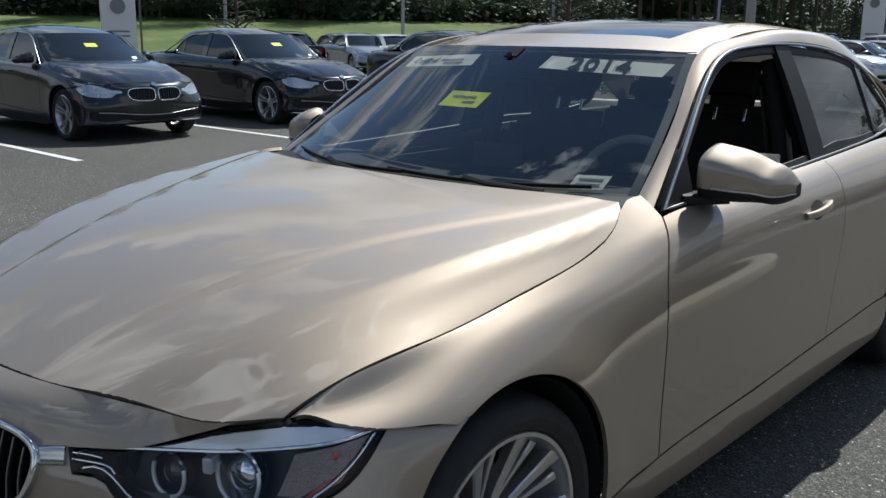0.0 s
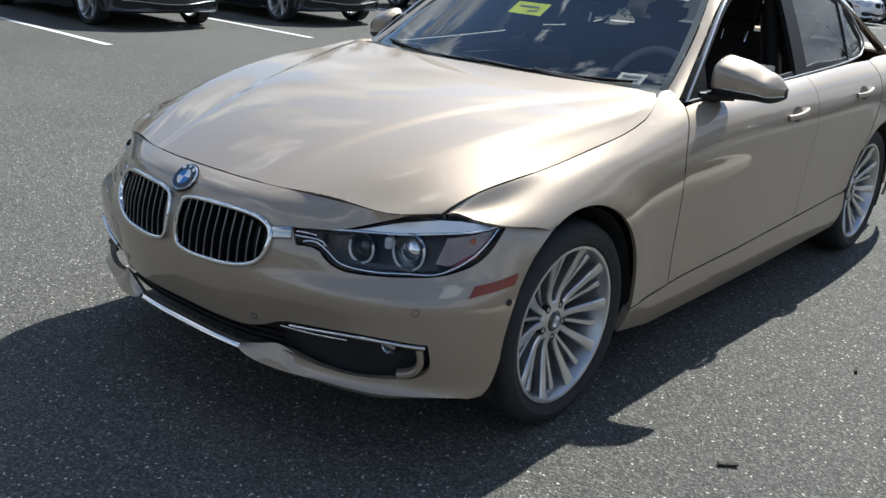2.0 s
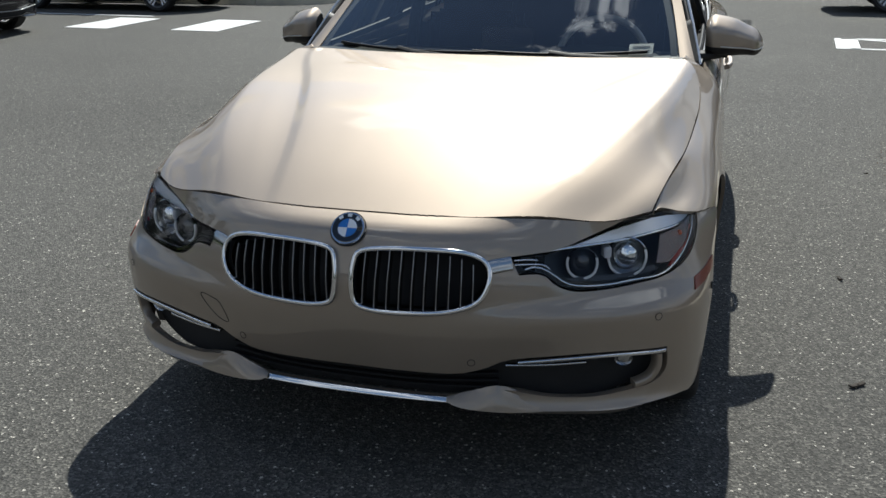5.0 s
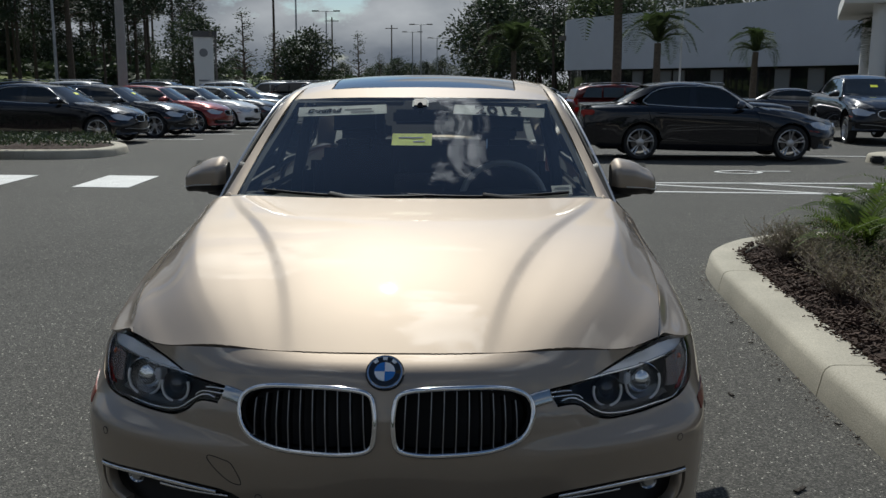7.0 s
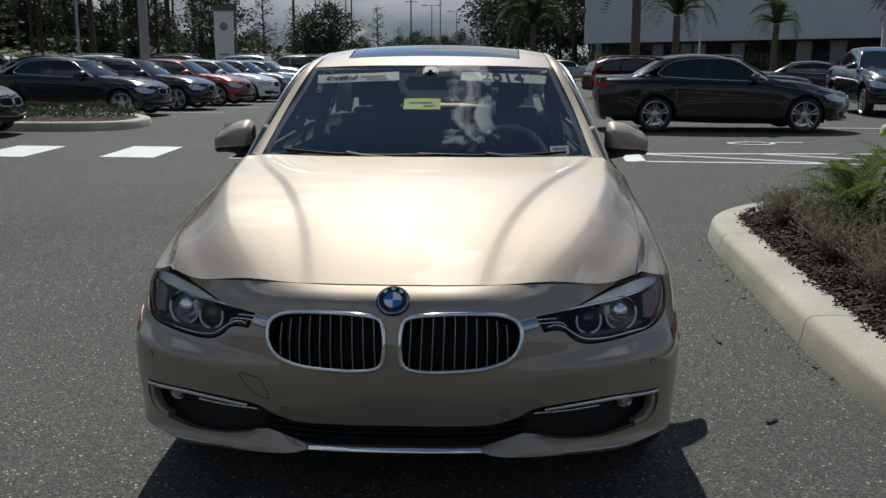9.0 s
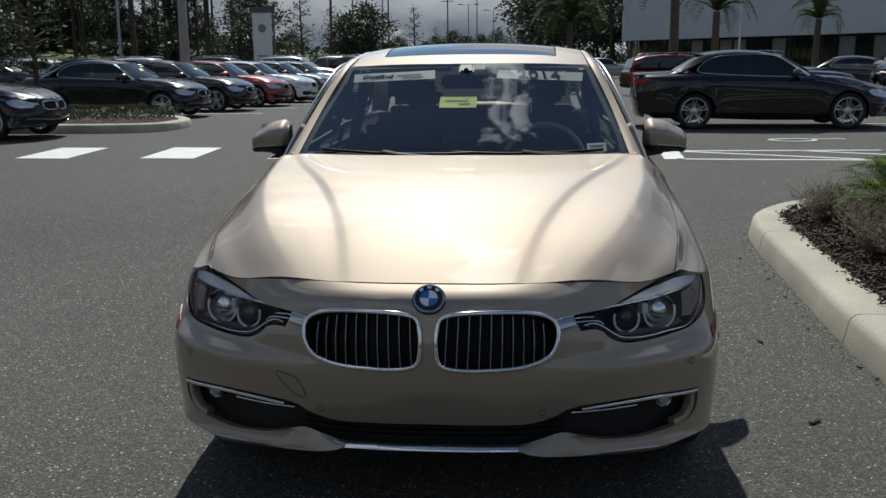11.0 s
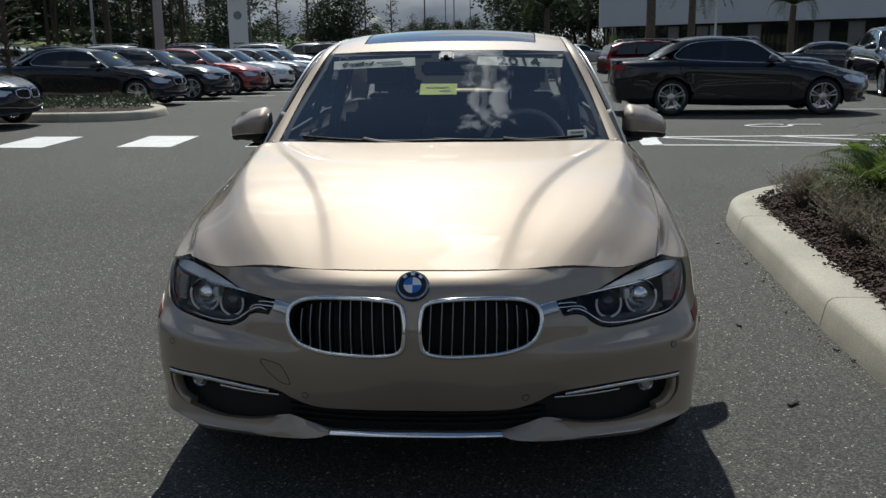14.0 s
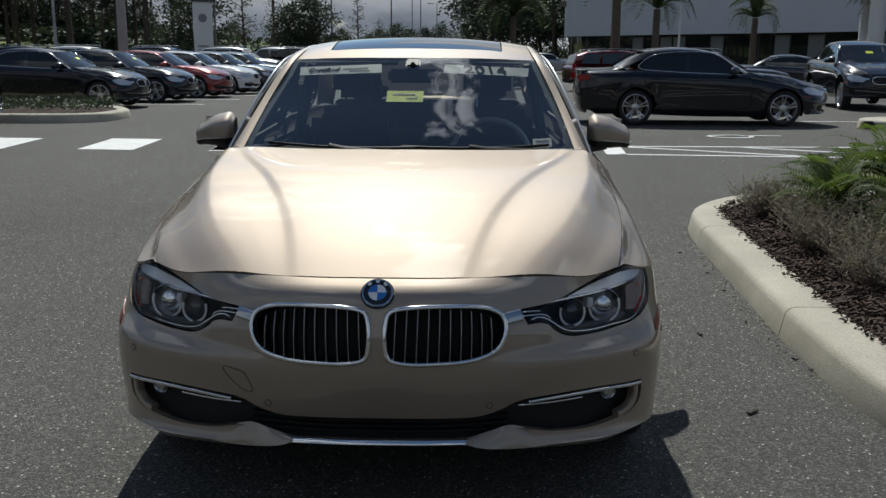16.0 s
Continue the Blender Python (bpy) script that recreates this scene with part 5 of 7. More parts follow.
    for sx in (1, -1):
        p, n = on(Sheet(side_glass, [1, 2]), rim, .006, core)
        bm = moved(sweep(p, round_profile(.014, .010), n, True), Matrix.Diagonal((sx, 1, 1, 1)))
        out.append(("window_trim", m("window_trim", bm if sx > 0 else flipped(bm), SATIN), ""))
    out.append(("cabin", m("cabin", joined(block(1.30, .5, .10, .04, (0, 1.85, .93)), block(.5, .14, .62, .06, (.36, 2.55, .95)), block(.5, .14, .62, .06, (-.36, 2.55, .95)), block(1.3, .2, .5, .06, (0, 3.3, .85)), block(1.4, 2.2, .06, .02, (0, 2.6, .55))), DASH), ""))
    if slips:
        sheet = Sheet(screen, [0, 2])
        for name, (x0, x1, z0, z1), mt, lab in (("price_slip", (-.09, .08, 1.165, 1.212), YELLOW_PAPER, "yellow paper slip"), ("windscreen_tag", (.50, .59, 1.0, 1.03), PAPER, "white paper tag")):
            out.append((name, m(name, patch(sheet, np.array([(x0, 0, z0), (x1, 0, z0), (x1, 0, z1), (x0, 0, z1)]), [], .05, offset=.004, out=core, gap=0, flange=.001), mt), lab))
    p, n = on(nose, [(0, .035, .713)], 0.004)
    out.append(("roundel", m("roundel", moved(lathe([(.001, .004), (.04, .004), (.042, -.004), (.001, -.004)], 20, False), frame_at(p[0], n[0]) @ pose(0, 0, 0, 0, -90, 0)), CHROME), ""))
    return out


def parked_saloon(label, meshes, wheels, at, group="parked saloons"):
    car = thing("saloon_car", label, "car", group, at=at)
    for name, me, lab in meshes:
        part(name, me, None, car, lab)
    for hub in (HUB_F, HUB_R):
        for sx in (1, -1):
            w = new("wheel")
            w.parent, w.matrix_basis = car, pose(sx * 0.775, hub, WHEEL_R, 0, 0, 0 if sx > 0 else 180)
            for name in ("tyre", "rim", "brake_disc"):
                part(name, wheels[name], None, w)
    return car


def ring_loft(stations, n=28, power=0.45):
    """A closed body along y: (y, half width, low, high, centre lift) stations, rounded like a squared oval."""
    bm = bmesh.new()
    rings = []
    for y, w, lo, hi in stations:
        ring = []
        for i in range(n):
            t = 2 * math.pi * (i + 0.5) / n
            c, s_ = math.cos(t), math.sin(t)
            ring.append(bm.verts.new((w * np.sign(c) * abs(c) ** power, y, (lo + hi) / 2 + (hi - lo) / 2 * np.sign(s_) * abs(s_) ** power)))
        rings.append(ring)
    for a, b in zip(rings, rings[1:]):
        for i in range(n):
            bm.faces.new((a[i], a[(i + 1) % n], b[(i + 1) % n], b[i]))
    bm.faces.new(rings[0][::-1])
    bm.faces.new(rings[-1])
    bmesh.ops.recalc_face_normals(bm, faces=bm.faces)
    return bm


def pane(pts, t=0.01):
    """A flat pane with thickness."""
    bm = bmesh.new()
    f = bm.faces.new([bm.verts.new(p) for p in pts])
    bm.normal_update()
    g = bmesh.ops.extrude_face_region(bm, geom=[f])
    nrm = f.normal.copy()
    bmesh.ops.translate(bm, vec=nrm * t, verts=[v for v in g["geom"] if isinstance(v, bmesh.types.BMVert)])
    bmesh.ops.recalc_face_normals(bm, faces=bm.faces)
    return bm


def suv_meshes(paint):
    """A parked sport utility car, 4.7 m long, nose at y = 0."""
    m = lambda name, shape, mt: mesh_of(name, shape, mt)
    out = []
    body = ring_loft([(0.02, .70, .45, .80), (.10, .84, .32, .96), (.5, .92, .28, 1.06), (1.3, .945, .27, 1.12), (2.4, .95, .27, 1.13), (3.6, .95, .27, 1.14), (4.4, .93, .30, 1.13), (4.64, .86, .42, 1.08), (4.70, .78, .52, 1.0)])
    out.append(("body", m("body", body, paint), ""))
    top = ring_loft([(1.25, .66, 1.05, 1.10), (1.55, .78, 1.05, 1.28), (2.05, .76, 1.05, 1.64), (2.6, .75, 1.05, 1.71), (3.4, .75, 1.05, 1.70), (4.1, .74, 1.05, 1.64), (4.42, .72, 1.05, 1.52), (4.60, .70, 1.05, 1.15)], power=.38)
    out.append(("roof", m("roof", top, paint), ""))
    for sx in (1, -1):
        for a, b, c, d in ((1.72, 2.08, 2.62, 2.62), (2.70, 2.70, 3.50, 3.50), (3.58, 3.58, 4.32, 4.12)):
            out.append(("side_window", m("side_window", pane([(sx * .812, a, 1.16), (sx * .768, b, 1.56), (sx * .765, d, 1.575), (sx * .812, c, 1.17)][::sx], .006), FAR_GLASS), ""))
        out.append(("roof_rail", m("roof_rail", sweep(smooth([(sx * .60, 2.0, 1.68), (sx * .61, 2.2, 1.755), (sx * .61, 3.6, 1.75), (sx * .60, 4.05, 1.67)], 14), round_profile(.03, .025), (0, 0, 1)), SATIN), ""))
        out.append(("headlamp", m("headlamp", moved(block(.34, .12, .13, .03), pose(sx * .66, .11, .84, 0, 0, sx * 22)), FAR_LAMP), ""))
        out.append(("tail_lamp", m("tail_lamp", moved(block(.22, .10, .30, .03), pose(sx * .80, 4.58, .98, 0, 0, sx * -18)), TAIL_RED), ""))
        out.append(("door_mirror", m("door_mirror", block(.22, .12, .16, .05, (sx * .98, 1.62, 1.14), 3), paint), ""))
        for hub in (.88, 3.72):
            pts = [(sx * .93, hub + .42 * math.cos(a), .36 + .42 * math.sin(a)) for a in np.linspace(-.2, math.pi + .2, 18)]
            out.append(("arch_trim", m("arch_trim", sweep(pts, round_profile(.07, .05), (1, 0, 0)), BLACK_PLASTIC), ""))
        out.append(("sill", m("sill", block(.10, 2.1, .14, .03, (sx * .90, 2.3, .30)), BLACK_PLASTIC), ""))
    out.append(("windscreen", m("windscreen", pane([(-.70, 1.50, 1.22), (.70, 1.50, 1.22), (.62, 1.96, 1.60), (-.62, 1.96, 1.60)], .012), FAR_GLASS), ""))
    out.append(("rear_screen", m("rear_screen", pane([(-.62, 4.575, 1.20), (.62, 4.575, 1.20), (.56, 4.455, 1.50), (-.56, 4.455, 1.50)][::-1], .012), FAR_GLASS), ""))
    out.append(("grille", m("grille", block(.70, .06, .20, .03, (0, .03, .74)), GLOSS_BLACK), ""))
    out.append(("lower_bumper", m("lower_bumper", block(1.5, .10, .16, .04, (0, .12, .40)), BLACK_PLASTIC), ""))
    out.append(("rear_bumper", m("rear_bumper", block(1.55, .12, .20, .05, (0, 4.64, .45)), BLACK_PLASTIC), ""))
    return out


def parked_suv(label, meshes, wheels, at, group="parked sport utility cars"):
    car = thing("suv", label, "car", group, at=at)
    for name, me, lab in meshes:
        part(name, me, None, car, lab)
    for hub in (.88, 3.72):
        for sx in (1, -1):
            w = new("wheel")
            w.parent, w.matrix_basis = car, pose(sx * 0.86, hub, .36, 0, 0, 0 if sx > 0 else 180) @ Matrix.Scale(1.09, 4)
            for name in ("tyre", "rim"):
                part(name, wheels[name], None, w)
    return car


FAR_GLASS = mat("dark_car_glass", (0.012, 0.015, 0.017), 0.03, coat=1.0, spec=0.1)
FAR_LAMP = mat("parked_headlamp", (0.50, 0.52, 0.55), 0.14, 0.6, coat=1.0, bump=0.01, bump_scale=25)
# shade behind the door handles, as a colour
HANDLE_SHADE = mat("painted_handle_shade", (0.03, 0.027, 0.024), 0.5)
SLAT_EDGE = mat("grille_slat_edge", (0.30, 0.30, 0.31), 0.3, 0.9)
SLAT = mat("grille_slat", (0.012, 0.012, 0.013), 0.25, coat=0.5)


def seat_shape(w=.50, back=.62, depth=.52, lean=18):
    """Cushion, backrest and headrest shapes of a front seat, base at the origin, facing -y."""
    def pad(sx, sy, sz, at, rot=0):
        bm = block(sx, sy, sz, .07, (0, 0, 0), 4)
        return moved(bm, pose(*at) @ pose(0, 0, 0, rot))
    return {"cushion": pad(w, depth, .16, (0, 0, .08), -4), "backrest": pad(w, .15, back, (0, .31, .40), -lean), "headrest": pad(.27, .10, .18, (0, .455, .83), -lean), "bolster": pad(.10, .20, back * .8, (w / 2 - .03, .27, .38), -lean), "bolster.001": pad(.10, .20, back * .8, (-w / 2 + .03, .27, .38), -lean)}


def interior(car):
    dash_rows = [(1.42, .945), (1.60, .965), (1.78, .955), (1.90, .915), (1.93, .84), (1.88, .70), (1.80, .52)]
    bm = bmesh.new()
    vs = [[bm.verts.new((x, y + .10 * (x / .7) ** 2 * (1 if i < 2 else 0.3), z + .025 * math.exp(-((x - .37) / .16) ** 2) * (1 if i in (2, 3) else 0))) for x in np.linspace(-.72, .72, 25)] for i, (y, z) in enumerate(dash_rows)]
    for a, b in zip(vs, vs[1:]):
        for i in range(24):
            bm.faces.new((a[i], a[i + 1], b[i + 1], b[i]))
    dash = part("dashboard", bm, DASH, car, "black vinyl dashboard")
    part("display", moved(block(.22, .015, .10, .006), pose(0, 1.83, .985, -12)), GLOSS_BLACK, dash)
    part("trim_strip", block(.9, .012, .03, .005, (-.15, 1.925, .83)), GREY_INK, dash)
    for x in (-.62, 0.62):
        part("air_vent", block(.12, .02, .07, .006, (x, 1.935, .87)), GLOSS_BLACK, dash)
    # steering wheel
    m = pose(.37, 2.03, .885, 0, 0, 0) @ pose(0, 0, 0, 64)
    ring = lathe([(.190 + .015 * math.cos(a), .015 * math.sin(a)) for a in np.linspace(0, 2 * math.pi, 11)[:-1]], 48)
    wheel_ob = part("steering_wheel", moved(ring, m @ pose(0, 0, 0, 0, 90, 0)), STEER, car, "dark leather steering wheel")
    part("airbag_cover", moved(block(.16, .13, .05, .025, seg=3), m), DASH, wheel_ob)
    for a in (0, 180, 270):
        part("spoke", moved(block(.13, .035, .02, .008, (.125, 0, 0)), m @ pose(0, 0, 0, 0, 0, a)), SATIN if a == 270 else DASH, wheel_ob)
    for x in (.37, -.37):
        seat = new("front_seat")
        seat.parent, seat.matrix_basis = car, pose(x, 2.38, .38)
        tagged(seat, "black leather seat")
        for name, bm in seat_shape().items():
            part(name.split(".")[0], bm, SEAT_DARK, seat)
        for dx in (-.06, .06):
            part("headrest_post", moved(sweep([(dx, .40, .64), (dx, .44, .78)], circle(.006, 8), (1, 0, 0)), pose(0, 0, 0)), CHROME, seat)
    bench = part("rear_bench", joined(block(1.26, .50, .16, .06, (0, 3.12, .46), 3), moved(block(1.26, .14, .55, .06, seg=3), pose(0, 3.45, .82, -22))), SEAT_DARK, car, "black leather rear bench")
    for x in (-.38, .38):
        part("headrest", moved(block(.26, .09, .14, .04, seg=3), pose(x, 3.55, 1.13, -20)), SEAT_DARK, bench)
    part("parcel_shelf", block(1.2, .36, .03, .01, (0, 3.76, 1.055)), DASH, car)
    half = np.array([(0, 2.02, 0), (.52, 2.09, 0), (.53, 2.7, 0), (.52, 3.38, 0), (0, 3.46, 0)], float)
    part("headliner", patch(Sheet(roof_height, [0, 1]), np.concatenate([half, (half * (-1, 1, 1))[::-1][1:-1]]), [], .1, offset=-.03, out=(0, 2.2, .6), flange=.0), HEADLINER, car)
    part("cabin_floor", block(1.42, 2.4, .04, .01, (0, 2.6, .33)), DASH, car)
    for sx in (1, -1):
        bm = block(.05, 2.05, .52, .02, (sx * .765, 2.5, .66))
        part("door_card", bm, DASH, car)
        b = sweep(smooth([(sx * .70, 2.60, .55), (sx * .665, 2.62, .95), (sx * .585, 2.64, 1.31)], 12), round_profile(.10, .05, .02), (sx, 0, 0))
        part("pillar_trim", b, DASH, car)
        belt = sweep([(sx * .655, 2.57, .55), (sx * .635, 2.58, .95), (sx * .575, 2.60, 1.22)], round_profile(.045, .004, .001), (sx, 0, 0))
        part("seat_belt", belt, SEAT_DARK, car)
    ob = part("rear_view_mirror", moved(block(.24, .03, .065, .015), pose(.0, 1.93, 1.27, -8)), BLACK_PLASTIC, car)
    part("stalk", sweep([(0, 1.93, 1.29), (0, 1.88, 1.325)], circle(.012, 8), (1, 0, 0)), BLACK_PLASTIC, ob)
    part("camera_box", moved(block(.07, .07, .025, .008), pose(0, 1.915, 1.325, 30)), BLACK_PLASTIC, ob)
    for x in (-.28, .28):
        part("sun_visor", moved(block(.40, .15, .014, .006), pose(x, 2.12, 1.335, 10)), HEADLINER, car)


SHAPES = saloon_shapes(0.022)
WHEELS = wheel_meshes()
main_car = build_saloon(PAINT, "champagne metallic saloon car with its driver's window down", SHAPES, WHEELS, at=pose(-0.006, 0, 0))

# ---- setting ----


def speckled(name, dark, rough=0.85):
    """Asphalt: fine bright aggregate with painted glints in a dark binder, broad worn patches and relief."""
    m = mat(name, dark, rough, vary=0.16, scale=0.30, spec=0.22)
    n, l = m.node_tree.nodes, m.node_tree.links
    b = n["Principled BSDF"]
    pos = n.new("ShaderNodeTexCoord").outputs["Object"]
    cells = n.new("ShaderNodeTexVoronoi")
    cells.inputs["Scale"].default_value = 150.0
    l.new(pos, cells.inputs["Vector"])
    pick = n.new("ShaderNodeSeparateColor")
    l.new(cells.outputs["Color"], pick.inputs[0])
    ramp = n.new("ShaderNodeValToRGB")
    e = ramp.color_ramp.elements
    e[0].position, e[0].color = 0.0, (0.50, 0.50, 0.50, 1)
    e[1].position, e[1].color = 0.988, (2.1, 2.06, 1.97, 1)
    mid = ramp.color_ramp.elements.new(0.72)
    mid.color = (1.12, 1.11, 1.09, 1)
    # the rarest cells go near white: sparkle put into the colour
    top = ramp.color_ramp.elements.new(0.994)
    top.color = (6.2, 6.0, 5.7, 1)
    l.new(pick.outputs[0], ramp.inputs[0])
    mix = n.new("ShaderNodeMix")
    mix.data_type, mix.blend_type = "RGBA", "MULTIPLY"
    mix.inputs[0].default_value = 1.0
    old = b.inputs["Base Color"].links[0].from_socket
    l.new(old, mix.inputs[6])
    l.new(ramp.outputs[0], mix.inputs[7])
    l.new(mix.outputs[2], b.inputs["Base Color"])
    k = n.new("ShaderNodeBump")
    k.inputs["Strength"].default_value, k.inputs["Distance"].default_value = 0.9, 0.0035
    l.new(cells.outputs["Distance"], k.inputs["Height"])
    l.new(k.outputs[0], b.inputs["Normal"])
    return m


ASPHALT = speckled("asphalt", (0.083, 0.081, 0.075))
LINE_PAINT = mat("white_road_paint", (0.62, 0.62, 0.60), 0.65, vary=0.1, scale=3, grain=0.25, grain_scale=60)
CONCRETE = mat("kerb_concrete", (0.45, 0.415, 0.335), 0.9, vary=0.16, scale=2.2, grain=0.22, grain_scale=140, bump=0.002, bump_scale=140)
MULCH = mat("bark_mulch", (0.045, 0.026, 0.018), 0.95, vary=0.4, scale=25, bump=0.02, bump_scale=45)
CHIP = mat("bark_chip", (0.060, 0.034, 0.024), 0.9, vary=0.5, scale=9, second=(0.085, 0.055, 0.042), mix_at=(.5, .7))
GRASS = mat("mown_grass", (0.075, 0.115, 0.022), 0.95, vary=0.3, scale=0.25, second=(0.13, 0.14, 0.04), mix_at=(.45, .7), grain=.3, grain_scale=12)
BARK = mat("tree_bark", (0.085, 0.066, 0.052), 0.95, vary=0.3, scale=6, bump=0.02, bump_scale=18)
PALM_BARK = mat("palm_bark", (0.13, 0.105, 0.08), 0.95, vary=0.3, scale=9, bump=0.03, bump_scale=14)
NEEDLES = mat("pine_needles", (0.036, 0.054, 0.028), 0.7, vary=0.4, scale=0.8, piece=0.25)
LEAVES = mat("oak_leaves", (0.044, 0.064, 0.030), 0.65, vary=0.4, scale=0.9, piece=0.25)
PALM_LEAF = mat("palm_frond", (0.055, 0.080, 0.028), 0.9, vary=0.3, scale=2, piece=0.2)
CYCAD = mat("cycad_frond", (0.09, 0.135, 0.026), 0.6, vary=0.35, scale=6, piece=0.3)
leafy(CYCAD, 0.5)
CYCAD_OLD = mat("yellowed_frond", (0.16, 0.14, 0.035), 0.6, vary=0.3, scale=6)
DRY_LEAF = mat("dry_shrub_leaf", (0.24, 0.23, 0.14), 0.85, vary=0.4, scale=14, second=(0.27, 0.225, 0.185), mix_at=(.4, .65))
leafy(CYCAD_OLD, 0.5)
leafy(DRY_LEAF, 0.45)
leafy(PALM_LEAF, 0.3)
leafy(LEAVES, 0.2)
TWIG = mat("grey_twig", (0.24, 0.20, 0.165), 0.9, vary=0.3, scale=20)
STEEL_POLE = mat("galvanised_pole", (0.34, 0.35, 0.36), 0.5, 0.5, vary=0.1, scale=2)
CONCRETE_POLE = mat("concrete_pole", (0.33, 0.32, 0.30), 0.9, vary=0.12, scale=1.5)
CLADDING = mat("grey_cladding", (0.50, 0.53, 0.57), 0.6, 0.0, vary=0.04, scale=0.4)
WHITE_WALL = mat("white_render", (0.72, 0.72, 0.70), 0.8, vary=0.04, scale=0.7)
DARK_GLAZING = mat("dark_glazing", (0.012, 0.014, 0.016), 0.06, coat=1.0)
# paler pane whose brightness is put into the colour
BRIGHT_PANE = mat("showroom_pane_painted_bright", (0.17, 0.18, 0.18), 0.4)


def rise(y):
    """The lot falls a little away from the car."""
    return -0.0085 * max(0.0, min(y, 40.0) - 15.0)


bm = bmesh.new()
ys = [-700, -60, -10, 5, 12, 20, 40, 80, 160, 900]
rows = [[bm.verts.new((x, y, rise(y))) for x in (-900, -60, -20, 0, 20, 60, 900)] for y in ys]
for a, b in zip(rows, rows[1:]):
    for i in range(6):
        bm.faces.new((a[i], a[i + 1], b[i + 1], b[i]))
tagged(part("ground", bm, ASPHALT, soft=0), "grey speckled asphalt car park with worn patches", "ground", kind="structure")


def stripe(pts, label="white painted line on the asphalt", w=0.10):
    """A painted line through ground points, lying 4 mm proud."""
    p = np.array([(x, y, rise(y) + 0.002) for x, y in pts])
    ob = part("painted_line", sweep(p, [(-w / 2, 0), (w / 2, 0), (w / 2, .004), (-w / 2, .004)]), LINE_PAINT, soft=0)
    return tagged(ob, label, "road marking", "painted lines", "structure")


def slab(name, pts, mt, t=0.004, lift=0.002):
    """A flat patch of ground marking."""
    bm = bmesh.new()
    f = bm.faces.new([bm.verts.new((x, y, rise(y) + lift)) for x, y in pts])
    bm.normal_update()
    if f.normal.z < 0:
        f.normal_flip()
    g = bmesh.ops.extrude_face_region(bm, geom=[f])
    bmesh.ops.translate(bm, vec=(0, 0, t), verts=[v for v in g["geom"] if isinstance(v, bmesh.types.BMVert)])
    bmesh.ops.recalc_face_normals(bm, faces=bm.faces)
    return part(name, bm, mt, soft=0)


for i in range(-2, 2):
    x = -5.19 + 1.87 * i
    ob = slab("crossing_bar", [(x + 0.01, 10.41), (x + 0.81, 10.36), (x + 0.71, 11.97), (x - 0.09, 12.02)], LINE_PAINT)
    tagged(ob, "broad white crossing bar painted on asphalt", "road marking", "crossing bars", "structure")
tagged(slab("crossing_bar", [(-3.311, 10.336), (-2.504, 10.295), (-2.606, 11.89), (-3.413, 11.931)], LINE_PAINT), "broad white crossing bar painted on asphalt", "road marking", "crossing bars", "structure")
for y in (1.2, 4.28, 7.36):
    stripe([(-7.72, y), (-13.2, y + .18)])
stripe([(-8.6, 12.35), (-13.2, 12.6)])
for y in (22.3, 25.4, 28.4, 31.2):
    stripe([(-6.7 + .07 * (y - 22), y), (-12, y + .25)])
# hatched bay and its neighbours
stripe([(2.351, 10.275), (8.789, 9.887)])
stripe([(2.351, 11.358), (9.402, 11.563)])
stripe([(2.33, 10.244), (2.412, 11.399)], w=.28)
stripe([(2.555, 11.317), (5.008, 10.132)])
stripe([(4.292, 11.399), (6.745, 10.05)])
stripe([(6.03, 11.44), (8.483, 9.948)])
stripe([(3.066, 17.174), (9.198, 16.867)])
for y in (19.8, 22.6):
    stripe([(2.0, y), (2.7, y + 2.4)])
# wheelchair symbol as a plain painted outline
p = smooth([(4.395, 13.034), (4.65, 12.912), (4.957, 13.014), (5.028, 13.259), (4.803, 13.423), (4.517, 13.361), (4.333, 13.218)], 24, True)
tagged(part("painted_symbol", joined(sweep(np.array([(x, y, rise(y) + .002) for x, y in p]), [(-.04, 0), (.04, 0), (.04, .004), (-.04, .004)], closed=True),
       sweep(np.array([(x, y, rise(y) + .002) for x, y in [(4.906, 13.29), (5.161, 13.341), (5.57, 13.321)]]), [(-.04, 0), (.04, 0), (.04, .004), (-.04, .004)])), LINE_PAINT, soft=0), "worn white disabled bay symbol painted on asphalt", "road marking", kind="structure")


def kerb(name, path, cuts, inward, label):
    """A poured kerb with a leaning face, in lengths parted by joints. path: its outer foot; inward: +1 if the bed lies to its right."""
    root = thing(name, label, "kerb", kind="structure")
    run = np.concatenate([[0], np.cumsum(np.linalg.norm(np.diff(path, axis=0), axis=1))])
    prof = [(0, -.05), (0, 0.0), (.022, .108), (.032, .132), (.052, .147), (.080, .153), (.265, .156), (.282, .145), (.282, -.05)]
    marks = [0.0] + [c for c in cuts if 0 < c < run[-1]] + [run[-1]]
    for a, b in zip(marks, marks[1:]):
        at = np.linspace(a + .005, b - .005, max(3, int((b - a) / .12)))
        p = np.stack([np.interp(at, run, path[:, 0]), np.interp(at, run, path[:, 1])], 1)
        p3 = np.array([(x, y, rise(y)) for x, y in p])
        part("kerb_length", sweep(p3, [(inward * s_, u) for s_, u in prof]), CONCRETE, root)
    return root


